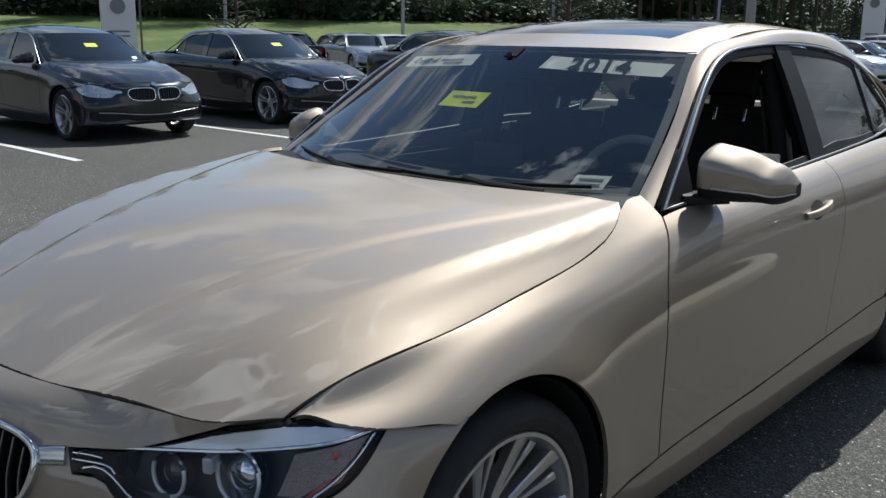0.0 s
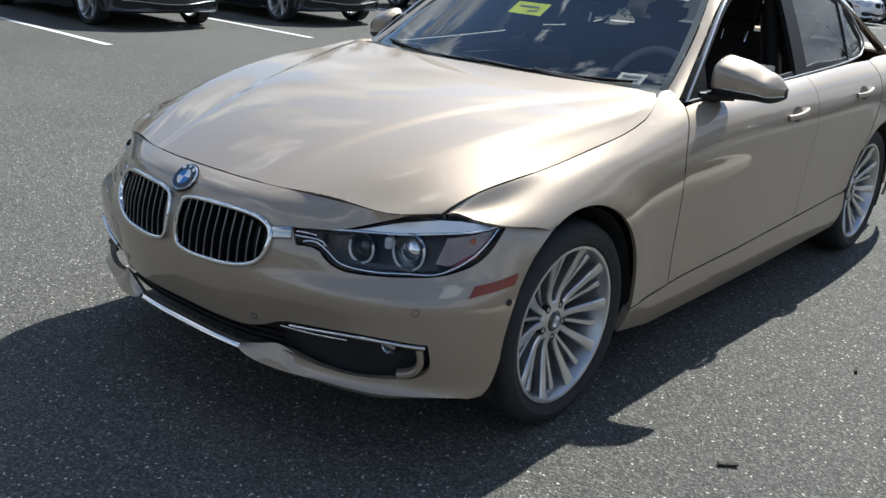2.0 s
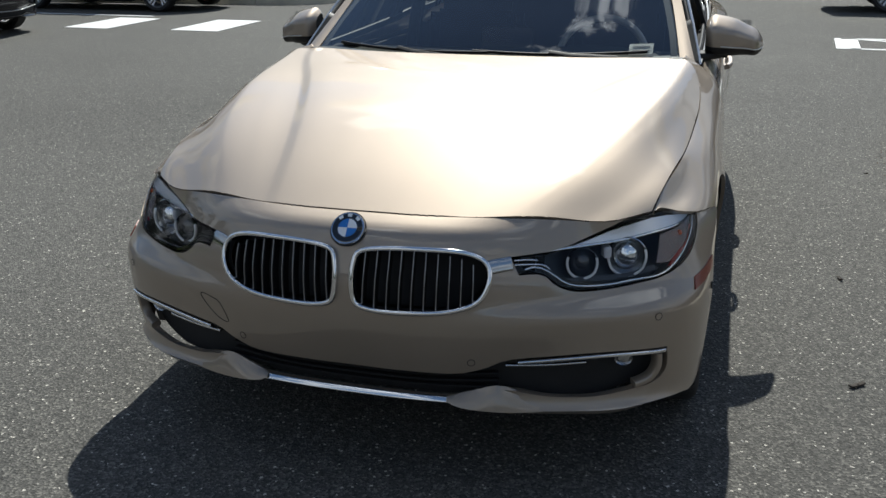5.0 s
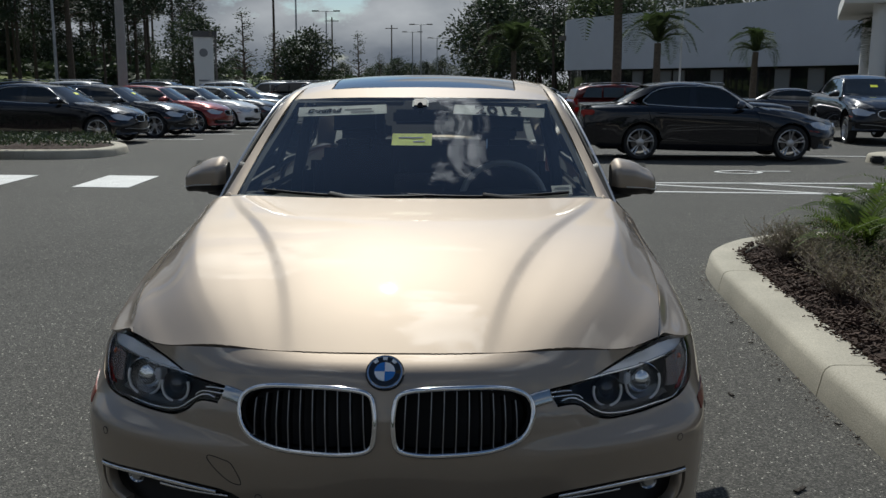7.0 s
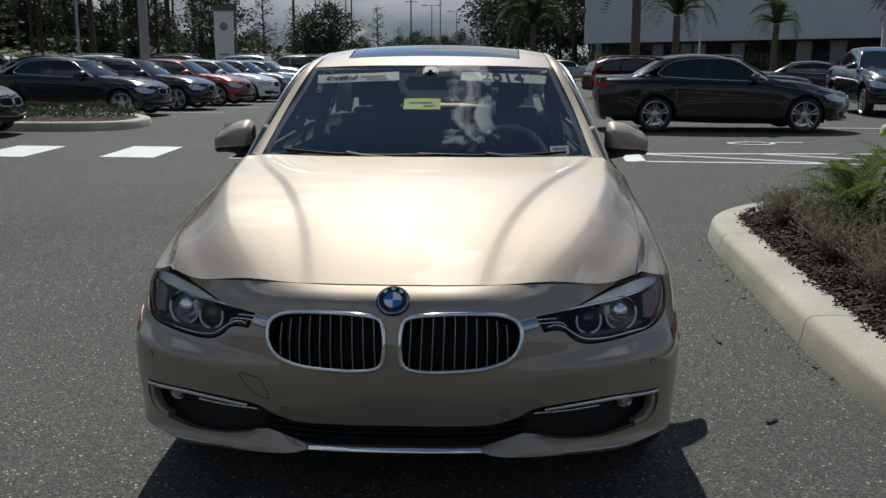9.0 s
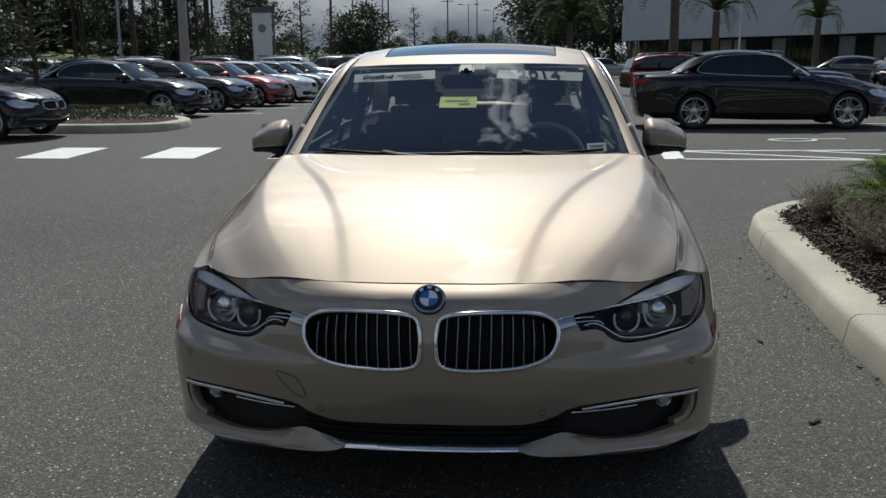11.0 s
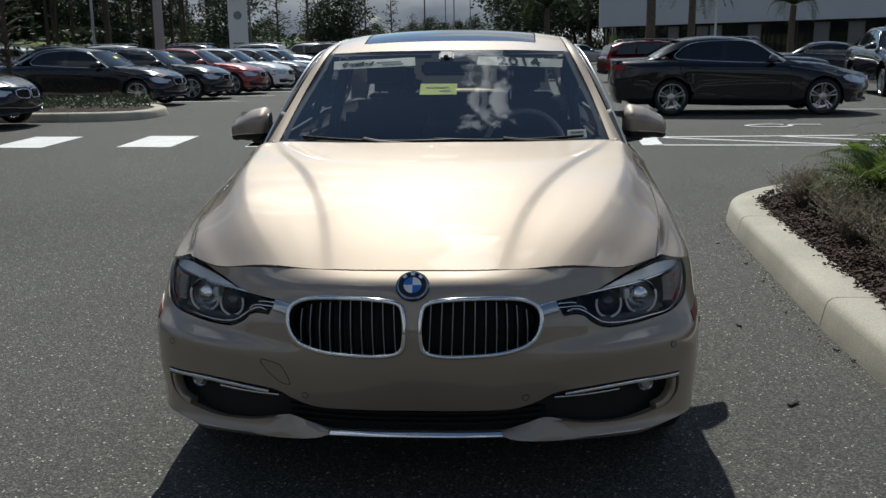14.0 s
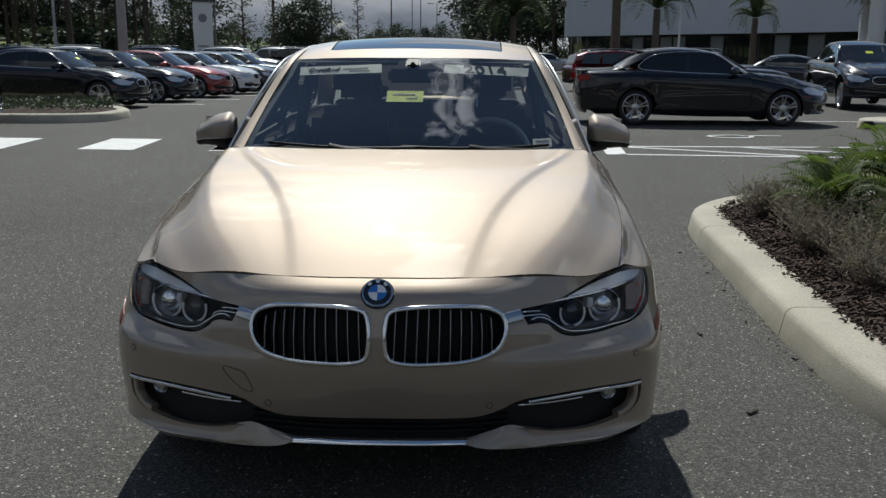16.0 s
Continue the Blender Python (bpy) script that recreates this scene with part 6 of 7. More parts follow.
# bed beside the car
BED = smooth([(7.2, -.39), (5.0, -.39), (3.2, -.29), (2.40, .0), (1.92, .50), (1.768, 1.05), (1.763, 1.5), (1.77, 1.92), (1.81, 2.6), (1.86, 3.4), (1.905, 4.15), (1.985, 4.80), (2.14, 5.20), (2.43, 5.58), (2.83, 5.86), (3.38, 6.0), (4.2, 6.05), (5.4, 6.05), (6.65, 5.95), (7.18, 5.6), (7.29, 5.0), (7.29, 2.0), (7.29, 0.1)], 400) + (0.042, 0.0)
length = np.concatenate([[0], np.cumsum(np.linalg.norm(np.diff(BED, axis=0), axis=1))])
at_joint = float(length[np.argmin(np.hypot(BED[:, 0] - 1.814, BED[:, 1] - 1.95))])
at_next = float(length[np.argmin(np.hypot(BED[:, 0] - 1.947, BED[:, 1] - 4.15))])
kerb("kerb_1", BED, [at_joint - 2.2 * 4, at_joint - 2.2 * 3, at_joint - 2.2 * 2, at_joint - 2.2, at_joint, at_next, at_next + 2.6, at_next + 5.2, at_next + 7.6], 1, "cream concrete kerb with joints round a planting bed")


def mulch_bed(name, outline, base, label):
    """A mound of bark filling a kerbed bed."""
    c = outline.mean(0)
    ins = []
    for i, p in enumerate(outline):
        t = outline[(i + 1) % len(outline)] - outline[i - 1]
        nrm = np.array([-t[1], t[0]]) / (np.linalg.norm(t) + 1e-9)
        if np.dot(nrm, c - p) < 0:
            nrm = -nrm
        ins.append(p + nrm * 0.262)
    ins = np.array(ins)
    ring = dense(ins, .25)
    lo, hi = ring.min(0), ring.max(0)
    gx, gy = np.meshgrid(np.arange(lo[0], hi[0], .14), np.arange(lo[1], hi[1], .14))
    g = np.stack([gx.ravel(), gy.ravel()], 1)
    g = g[inside(g, ring)]
    d = np.array([np.min(np.hypot(*(ring - q).T)) for q in g])
    g, d = g[d > .05], d[d > .05]
    pts = [Vector(q) for q in ring] + [Vector(q) for q in g]
    dist = [0.0] * len(ring) + list(d)
    vs, _, fs, *_ = geometry.delaunay_2d_cdt(pts, [(i, (i + 1) % len(ring)) for i in range(len(ring))], [], 0, 1e-6)
    flat = np.array([tuple(v) for v in vs])
    far = np.array([np.min(np.hypot(*(ring - q).T)) for q in flat])
    bm = bmesh.new()
    verts = [bm.verts.new((x, y, rise(y) + base + 0.10 * (1 - math.exp(-q / .5)) + 0.025 * noise.noise((x * 3, y * 3, 0)))) for (x, y), q in zip(flat, far)]
    for f in fs:
        if inside(flat[list(f)].mean(0)[None], ring)[0]:
            bm.faces.new([verts[i] for i in f])
    bmesh.ops.recalc_face_normals(bm, faces=bm.faces)
    if sum(f.normal.z for f in bm.faces) < 0:
        bmesh.ops.reverse_faces(bm, faces=bm.faces)
    tagged(part(name, bm, MULCH), label, "planting bed", kind="structure")
    return ring


def bed_height(x, y):
    d = np.min(np.hypot(BED[:, 0] - x, BED[:, 1] - y)) - .262
    return rise(y) + .115 + 0.10 * (1 - math.exp(-max(d, 0) / .5)) + 0.025 * noise.noise((x * 3, y * 3, 0))


mulch_bed("mulch_bed_1", BED, .115, "dark brown bark mulch bed with loose chips")
rng = random.Random(7)
v, f = [], []
for k in range(9000):
    y = rng.uniform(-.6, 6.6)
    x = 2.0 + abs(rng.gauss(0, .55)) + (0.0 if y < 4 else (y - 4) * .12)
    if x > 4.2 or np.min(np.hypot(BED[:, 0] - x, BED[:, 1] - y)) < .26 or not inside(np.array([[x, y]]), BED)[0]:
        continue
    m = pose(x, y, bed_height(x, y) + rng.uniform(.004, .022), rng.uniform(-28, 28), rng.uniform(-28, 28), rng.uniform(0, 360))
    l, w, t = rng.uniform(.010, .034), rng.uniform(.003, .008), rng.uniform(.002, .005)
    base = len(v)
    v += [tuple(m @ Vector((sx * l * (.7 if sy > 0 else 1), sy * w, sz * t))) for sx in (-1, 1) for sy in (-1, 1) for sz in (-1, 1)]
    f += [tuple(base + i for i in q) for q in ((0, 1, 3, 2), (4, 6, 7, 5), (0, 4, 5, 1), (2, 3, 7, 6), (0, 2, 6, 4), (1, 5, 7, 3))]
for k in range(1500):
    i = rng.randrange(120, 320)
    t = (BED[i + 1] - BED[i]) / np.linalg.norm(BED[i + 1] - BED[i])
    d = .285 - abs(rng.gauss(0, .032))
    x, y = BED[i] + (t[1] * d, -t[0] * d)
    m = pose(x, y, rise(y) + rng.uniform(.156, .172), rng.uniform(-22, 22), rng.uniform(-22, 22), rng.uniform(0, 360))
    l, w, t = rng.uniform(.006, .018), rng.uniform(.002, .005), rng.uniform(.002, .004)
    base = len(v)
    v += [tuple(m @ Vector((sx * l * (.7 if sy > 0 else 1), sy * w, sz * t))) for sx in (-1, 1) for sy in (-1, 1) for sz in (-1, 1)]
    f += [tuple(base + i for i in q) for q in ((0, 1, 3, 2), (4, 6, 7, 5), (0, 4, 5, 1), (2, 3, 7, 6), (0, 2, 6, 4), (1, 5, 7, 3))]
me = bpy.data.meshes.new("bark_chips")
me.from_pydata(v, [], f)
me.materials.append(CHIP)
tagged(new("bark_chips", me), "loose dark bark chips on the bed", "mulch", kind="stuff")

# ---- plants ----
def quads_mesh(name, quads, mt):
    """Many small leaves: each quad is four points."""
    v = [tuple(p) for q in quads for p in q]
    f = [tuple(range(4 * i, 4 * i + 4)) for i in range(len(quads))]
    me = bpy.data.meshes.new(name)
    me.from_pydata(v, [], f)
    me.materials.append(mt)
    return me


def leaf(c, way, up, l, w):
    """A pointed leaf as a folded quad."""
    way, up = Vector(way).normalized(), Vector(up)
    s = way.cross(up)
    s = s.normalized() if s.length > 1e-4 else Vector((1, 0, 0))
    c = Vector(c)
    return (c, c + way * l * .45 + s * w * .5, c + way * l, c + way * l * .45 - s * w * .5)


def shrub_meshes(seed, h, r, stems, leaves):
    """A wiry shrub: branching twigs and small leaves."""
    g = random.Random(seed)
    sticks, quads = [], []
    for i in range(stems):
        a, lean = g.uniform(0, 2 * math.pi), g.uniform(.1, 1.0) * r
        tip = Vector((lean * math.cos(a), lean * math.sin(a), h * g.uniform(.55, 1.0) * (1 - .35 * (lean / r) ** 2)))
        foot = Vector((.12 * lean * math.cos(a), .12 * lean * math.sin(a), -.03))
        bend = Vector((g.uniform(-.06, .06), g.uniform(-.06, .06), .10 * h))
        p = [foot, foot.lerp(tip, .5) + bend, tip]
        sticks.append((p, .0045))
        for k in range(5):
            t = g.uniform(.25, .95)
            b = p[0].lerp(p[1], t * 2) if t < .5 else p[1].lerp(p[2], t * 2 - 1)
            e = b + Vector((g.gauss(0, .08), g.gauss(0, .08), g.uniform(.04, .16)))
            sticks.append(([b, e], .0022))
            for q in range(leaves):
                c = b.lerp(e, g.uniform(.2, 1.05))
                way = Vector((g.gauss(0, 1), g.gauss(0, 1), g.uniform(-.1, 1.2)))
                quads.append(leaf(c, way, (g.gauss(0, 1), g.gauss(0, 1), 1), g.uniform(.010, .024), g.uniform(.004, .009)))
    v, f = [], []
    for p, rad in sticks:
        base = len(v)
        for j, q in enumerate(p):
            rr = rad * (1 - .3 * j)
            v += [(q.x + rr, q.y, q.z), (q.x - .5 * rr, q.y + .87 * rr, q.z), (q.x - .5 * rr, q.y - .87 * rr, q.z)]
        for j in range(len(p) - 1):
            for i in range(3):
                f.append((base + 3 * j + i, base + 3 * j + (i + 1) % 3, base + 3 * j + 3 + (i + 1) % 3, base + 3 * j + 3 + i))
    tw = bpy.data.meshes.new("twigs")
    tw.from_pydata(v, [], f)
    tw.materials.append(TWIG)
    return tw, quads_mesh("foliage", quads, DRY_LEAF)


def frond_quads(l, n, lw, droop, seed):
    """One feather frond along +x, rising and bending down, with paired leaflets."""
    g = random.Random(seed)
    spine = smooth([(0, 0, 0), (l * .35, 0, l * .30), (l * .75, 0, l * .38 - droop * .3), (l, 0, l * .30 - droop)], n)
    quads = []
    for i in range(1, n):
        a, b = Vector(spine[i - 1]), Vector(spine[i])
        t = (b - a).normalized()
        w = .004 + .004 * (1 - i / n)
        quads.append((a + Vector((0, w, 0)), b + Vector((0, w, 0)), b - Vector((0, w, 0)), a - Vector((0, w, 0))))
        s = lw * math.sin(math.pi * (0.12 + .86 * i / n)) * g.uniform(.85, 1.1)
        for side in (1, -1):
            way = t * .55 + Vector((0, side, .28 + g.uniform(-.1, .1)))
            quads.append(leaf(b, way, (0, 0, 1), s, lw * .14))
    return quads


SHRUBS = [shrub_meshes(11, .34, .38, 74, 15), shrub_meshes(12, .30, .35, 66, 15), shrub_meshes(13, .38, .40, 78, 15)]
for i, (x, y, s) in enumerate([(2.55, 4.55, .8), (2.46, 3.30, .75), (2.44, 2.40, .7), (2.48, 1.55, .8), (2.62, 4.1, .8), (2.55, 3.65, .8), (2.92, 3.15, 1.0), (2.55, 2.75, .9), (2.88, 2.35, 1.0), (2.55, 1.95, .85), (3.02, 1.75, 1.05), (3.3, 2.5, 1.0), (3.3, 1.3, 1.1),
                               (2.75, 1.2, .9), (3.6, 2.0, 1.1), (3.9, 1.4, 1.1)]):
    bush = thing("shrub", "low dry grey-brown shrub growing in bark mulch", "shrub", "bed shrubs", at=pose(x, y, bed_height(x, y), 0, 0, 77 * i) @ Matrix.Scale(s, 4))
    tw, fo = SHRUBS[i % 3]
    part("branching", tw, None, bush)
    part("foliage", fo, None, bush)

CYCAD_FRONDS = [quads_mesh("frond", frond_quads(.56 + .07 * k, 30, .125, .02 + .06 * k, 30 + k), CYCAD) for k in range(3)] + [quads_mesh("frond", frond_quads(.60, 24, .15, .30, 39), CYCAD_OLD)]
for i, (x, y, s) in enumerate([(2.80, 3.85, .9), (3.08, 3.3, 1.0), (2.95, 4.45, .9), (3.40, 3.9, 1.1), (3.5, 4.7, 1.0), (3.8, 3.1, 1.1), (4.3, 3.9, 1.2), (3.4, 4.95, .9)]):
    plant = thing("cycad", "green feathery cycad with some yellowed fronds", "shrub", "bed cycads", at=pose(x, y, bed_height(x, y), 0, 0, 50 * i) @ Matrix.Scale(s, 4))
    for k in range(34):
        up = rng.uniform(-.12, .95)
        o = part("frond", CYCAD_FRONDS[3 if k % 11 == 10 else k % 3], None, plant)
        o.matrix_basis = pose(0, 0, .06, 0, 0, 137.5 * k) @ pose(0, 0, 0, 0, -52 * up, 0) @ Matrix.Scale(rng.uniform(.7, 1.05), 4)


def limb_mesh(name, paths, mt, n=6):
    """Tapered limbs: (points, radius at foot, radius at tip)."""
    v, f = [], []
    for p, r0, r1 in paths:
        p = np.asarray(p, float)
        k = len(p)
        base = len(v)
        t = unit(np.gradient(p, axis=0))
        s = unit(np.cross(t, (0.31, 0.95, 0.05)))
        w = np.cross(s, t)
        for j in range(k):
            r = r0 + (r1 - r0) * j / (k - 1)
            v += [tuple(p[j] + r * (math.cos(2 * math.pi * i / n) * s[j] + math.sin(2 * math.pi * i / n) * w[j])) for i in range(n)]
        for j in range(k - 1):
            f += [(base + n * j + i, base + n * j + (i + 1) % n, base + n * (j + 1) + (i + 1) % n, base + n * (j + 1) + i) for i in range(n)]
    me = bpy.data.meshes.new(name)
    me.from_pydata(v, [], f)
    me.polygons.foreach_set("use_smooth", [True] * len(me.polygons))
    me.materials.append(mt)
    return me


def pine_meshes(seed, h, low=.45, spread=.17, clumps=56, per=44, mt=None, size=.42):
    """A tall pine: bare trunk, limbs above and tufts of needles with gaps between."""
    g = random.Random(seed)
    lean = (g.gauss(0, .02) * h, g.gauss(0, .02) * h)
    trunk = smooth([(0, 0, -.3), (lean[0] * .4, lean[1] * .4, h * .5), (lean[0], lean[1], h)], 8)
    limbs, quads = [(trunk, h * .012 + .05, .03)], []
    for i in range(clumps):
        t = low + (1 - low) * (i + g.random()) / clumps
        a, reach = g.uniform(0, 2 * math.pi), h * spread * (1.15 - t) ** .6 * g.uniform(.5, 1.25)
        b = np.array([np.interp(t * h, trunk[:, 2], trunk[:, c]) for c in range(2)] + [t * h])
        e = b + np.array([reach * math.cos(a), reach * math.sin(a), reach * g.uniform(-.1, .55)])
        limbs.append((np.array([b, (b + e) / 2 + (0, 0, .1 * reach), e]), .05 * (1.2 - t) + .015, .01))
        for _ in range(2):
            c = b + (e - b) * g.uniform(.6, 1.05)
            rr = h * .038 * g.uniform(.6, 1.3)
            for k in range(per // 2):
                d = Vector((g.gauss(0, 1), g.gauss(0, 1), g.gauss(0, .65)))
                p = Vector(c) + d * rr * .62
                quads.append(leaf(p, (d.x + g.gauss(0, .6), d.y + g.gauss(0, .6), d.z * .6 + .5), (g.gauss(0, 1), g.gauss(0, 1), 1), size * g.uniform(.7, 1.4), size * g.uniform(.25, .5)))
    return limb_mesh("trunk", limbs, BARK), quads_mesh("crown", quads, mt or NEEDLES)


def round_tree_meshes(seed, h, r, clumps=120, per=36, size=.34):
    """A broad tree: forked limbs and clumps of leaves over an uneven crown."""
    g = random.Random(seed)
    fork = np.array([0, 0, h * .28])
    limbs, quads = [(np.array([(0, 0, -.3), (0.02 * h, 0, h * .15), fork]), h * .03, h * .022)], []
    for i in range(clumps):
        a, z = g.uniform(0, 2 * math.pi), g.random()
        rad = r * math.sqrt(max(.05, 1 - (2 * z - .85) ** 2)) * g.uniform(.45, 1.05)
        c = np.array([rad * math.cos(a), rad * math.sin(a), h * (.30 + .68 * z)])
        if i % 3 == 0:
            limbs.append((np.array([fork, (fork + c) / 2 + (0, 0, .06 * h), c]), h * .012, .012))
        rr = r * g.uniform(.16, .30)
        for k in range(per):
            d = Vector((g.gauss(0, 1), g.gauss(0, 1), g.gauss(0, .75)))
            quads.append(leaf(Vector(c) + d * rr * .6, (d.x, d.y, d.z + g.uniform(-.4, .4)), (g.gauss(0, 1), g.gauss(0, 1), 1), size * g.uniform(.7, 1.4), size * g.uniform(.4, .7)))
    return limb_mesh("trunk", limbs, BARK), quads_mesh("crown", quads, LEAVES)


def young_tree_meshes(seed, h):
    """A thin young tree with open twigs and sparse leaves."""
    return pine_meshes(seed, h, .25, .20, 40, 10, LEAVES, .20)


def place_tree(kind, label, meshes, x, y, s, turn, group, z=None):
    t = thing(kind, label, "tree", group, at=pose(x, y, rise(y) if z is None else z, 0, 0, turn) @ Matrix.Scale(s, 4))
    part("trunk", meshes[0], None, t)
    part("crown", meshes[1], None, t)
    return t


def berm(x, y):
    """Height of the grassed bank along the far side of the lot."""
    d = ((x + 52) * -0.93 + (y - 30) * 0.37)
    return rise(y) + 2.7 * (3 * min(max(d / 22, 0), 1) ** 2 - 2 * min(max(d / 22, 0), 1) ** 3)


bm = bmesh.new()
grid = {}
for i in range(-6, 14):
    for j in range(0, 9):
        a, b = i * 12.0, -1.0 + j * 5.5 + (60 if j == 8 else 0)
        x, y = -52 + .37 * a - .93 * b, 30 + .93 * a + .37 * b
        grid[i, j] = bm.verts.new((x, y, berm(x, y) + (0.03 if j else -.05)))
for i in range(-6, 13):
    for j in range(8):
        bm.faces.new((grid[i, j], grid[i + 1, j], grid[i + 1, j + 1], grid[i, j + 1]))
bmesh.ops.recalc_face_normals(bm, faces=bm.faces)
if sum(f.normal.z for f in bm.faces) < 0:
    bmesh.ops.reverse_faces(bm, faces=bm.faces)
tagged(part("grass_bank", bm, GRASS), "sunlit mown grass bank beyond the car park", "grass", kind="structure")

PINES = [pine_meshes(100 + k, 15 + 2 * k, .40 + .05 * k) for k in range(4)]
OAKS = [round_tree_meshes(200 + k, 8, 3.6) for k in range(3)]
YOUNG = [young_tree_meshes(300 + k, 6) for k in range(2)]
rng = random.Random(21)
# woods behind the bank
for i in range(124):
    a, b = rng.uniform(-62, 90), rng.uniform(20, 48)
    x, y = -52 + .37 * a - .93 * b, 30 + .93 * a + .37 * b
    k = rng.choice((0, 1, 2, 3, 0, 1, 2, 3, 4, 5, 6))
    if k < 4:
        place_tree("pine_tree", "tall dark pine with a bare trunk in the far woods", PINES[k], x, y, rng.uniform(.62, 1.0), rng.uniform(0, 360), "woodland trees", berm(x, y))
    else:
        place_tree("oak_tree", "dense dark green broadleaf tree in the far woods", OAKS[k - 4], x, y, rng.uniform(.6, .95), rng.uniform(0, 360), "woodland trees", berm(x, y))
for i in range(38):
    a = -62 + i * 4.0 + rng.uniform(-1, 1)
    b = rng.uniform(19, 24)
    x, y = -52 + .37 * a - .93 * b, 30 + .93 * a + .37 * b
    place_tree("oak_tree", "dense undergrowth tree at the wood's edge", OAKS[i % 3], x, y, rng.uniform(.4, .7), rng.uniform(0, 360), "wood edge trees", berm(x, y) - .8)
# tall pines that stand nearer, beyond the long row
for i in range(30):
    a = radians(-30 + i * .46 + rng.uniform(-.9, .9))
    d = rng.uniform(86, 112)
    place_tree("pine_tree", "tall dark pine with a bare trunk beyond the car park", PINES[i % 4], d * math.sin(a), d * math.cos(a), rng.uniform(.62, .95), rng.uniform(0, 360), "tall pines")
THICKET = [(106 * math.sin(radians(a)), 106 * math.cos(radians(a)), rise(80)) for a in range(-33, -13)]
# straight ahead: low distant trees with a taller stand by the building
for i in range(46):
    x = -60 + i * 2.6 + rng.uniform(-1.2, 1.2)
    y = 150 + rng.uniform(-18, 22)
    if x > 2:
        y -= 30
    place_tree("oak_tree", "dark distant broadleaf tree", OAKS[i % 3], x, y, rng.uniform(.40, .72) if x < 2 else rng.uniform(1.0, 1.5), rng.uniform(0, 360), "distant trees")
for i, (x, y, s) in enumerate([(4, 104, .72), (7, 110, .78), (10, 102, .74), (13, 112, .9), (16, 108, .9), (20, 116, .95), (1.5, 118, .6), (24, 118, .95), (9.5, 120, .85), (30, 122, 1.0)]):
    place_tree("pine_tree", "pine standing behind the grey building", PINES[i % 4], x, y, s, 70 * i, "pines by the building")
for x, y, s, k in ((-13.8, 58, 1.0, 0), (-12.2, 60, .8, 1), (-9.4, 84, 1.0, 0), (-7.6, 86, .7, 1)):
    place_tree("young_tree", "thin young tree with open branches", YOUNG[k], x, y, s, 40 * k, "young trees")
for x, y, s, k in ((-10.4, 62, .62, 0), (-11.6, 63, .55, 1), (-27.5, 45, .55, 2), (-20.5, 70, .8, 0)):
    place_tree("oak_tree", "rounded dark green tree in the car park", OAKS[k], x, y, s, 30 * k, "car park trees")
place_tree("young_tree", "thin young tree standing in the planted island", YOUNG[0], -10.3, 17.4, .68, 15, "young trees")
place_tree("young_tree", "thin young tree standing in the planted island", YOUNG[1], -21.5, 16.5, .62, 200, "young trees")
# unseen woods added behind the camera to darken what the bodywork mirrors
for i in range(64):
    a = radians(100 + i * 2.55 + rng.uniform(-.8, .8))
    d = rng.uniform(48, 62)
    place_tree("oak_tree", "unseen broadleaf tree added behind the camera for reflections", OAKS[i % 3], d * math.sin(a), d * math.cos(a), rng.uniform(.55, .85), rng.uniform(0, 360), "edge trees", 0)
for i in range(34):
    a = radians(100 + i * 4.8 + rng.uniform(-1.5, 1.5))
    d = rng.uniform(60, 72)
    place_tree("pine_tree", "unseen pine added behind the camera for reflections", PINES[i % 4], d * math.sin(a), d * math.cos(a), rng.uniform(.40, .60), rng.uniform(0, 360), "edge pines", 0)


def undergrowth(name, label, path, depth, high, count, seed, size=.7):
    """A thick band of leaves along a wood's edge: path of (x, y, foot)."""
    g = random.Random(seed)
    p = np.asarray(path, float)
    run = np.concatenate([[0], np.cumsum(np.hypot(*np.diff(p[:, :2], axis=0).T))])
    quads = []
    for _ in range(count):
        at = g.uniform(0, run[-1])
        c = np.array([np.interp(at, run, p[:, k]) for k in range(3)])
        top = high * (.55 + .45 * noise.noise((c[0] * .11, c[1] * .11, 3.0)) + .25 * noise.noise((c[0] * .5, c[1] * .5, 1.0)))
        q = (c[0] + g.gauss(0, depth), c[1] + g.gauss(0, depth), c[2] + max(.1, top) * g.random() ** .8)
        quads.append(leaf(q, (g.gauss(0, 1), g.gauss(0, 1), g.uniform(-.3, .8)), (g.gauss(0, 1), g.gauss(0, 1), 1), size * g.uniform(.6, 1.4), size * g.uniform(.4, .8)))
    tagged(new(name, quads_mesh(name, quads, LEAVES)), label, "plants", kind="stuff")


def edge_point(a, b):
    x, y = -52 + .37 * a - .93 * b, 30 + .93 * a + .37 * b
    return x, y, berm(x, y) - .3


undergrowth("undergrowth", "dense dark undergrowth along the wood's edge", [edge_point(a, 23) for a in range(-64, 92, 6)], 1.6, 4.2, 26000, 71)
undergrowth("undergrowth", "dark thicket deep in the far woods", [edge_point(a, 36) for a in range(-64, 92, 6)], 2.5, 6.0, 26000, 72, 1.0)
undergrowth("undergrowth", "dark low thicket beyond the car park", [(x, 140 + .1 * x, rise(140)) for x in range(-75, 90, 6)], 2.5, 3.6, 16000, 73, .7)

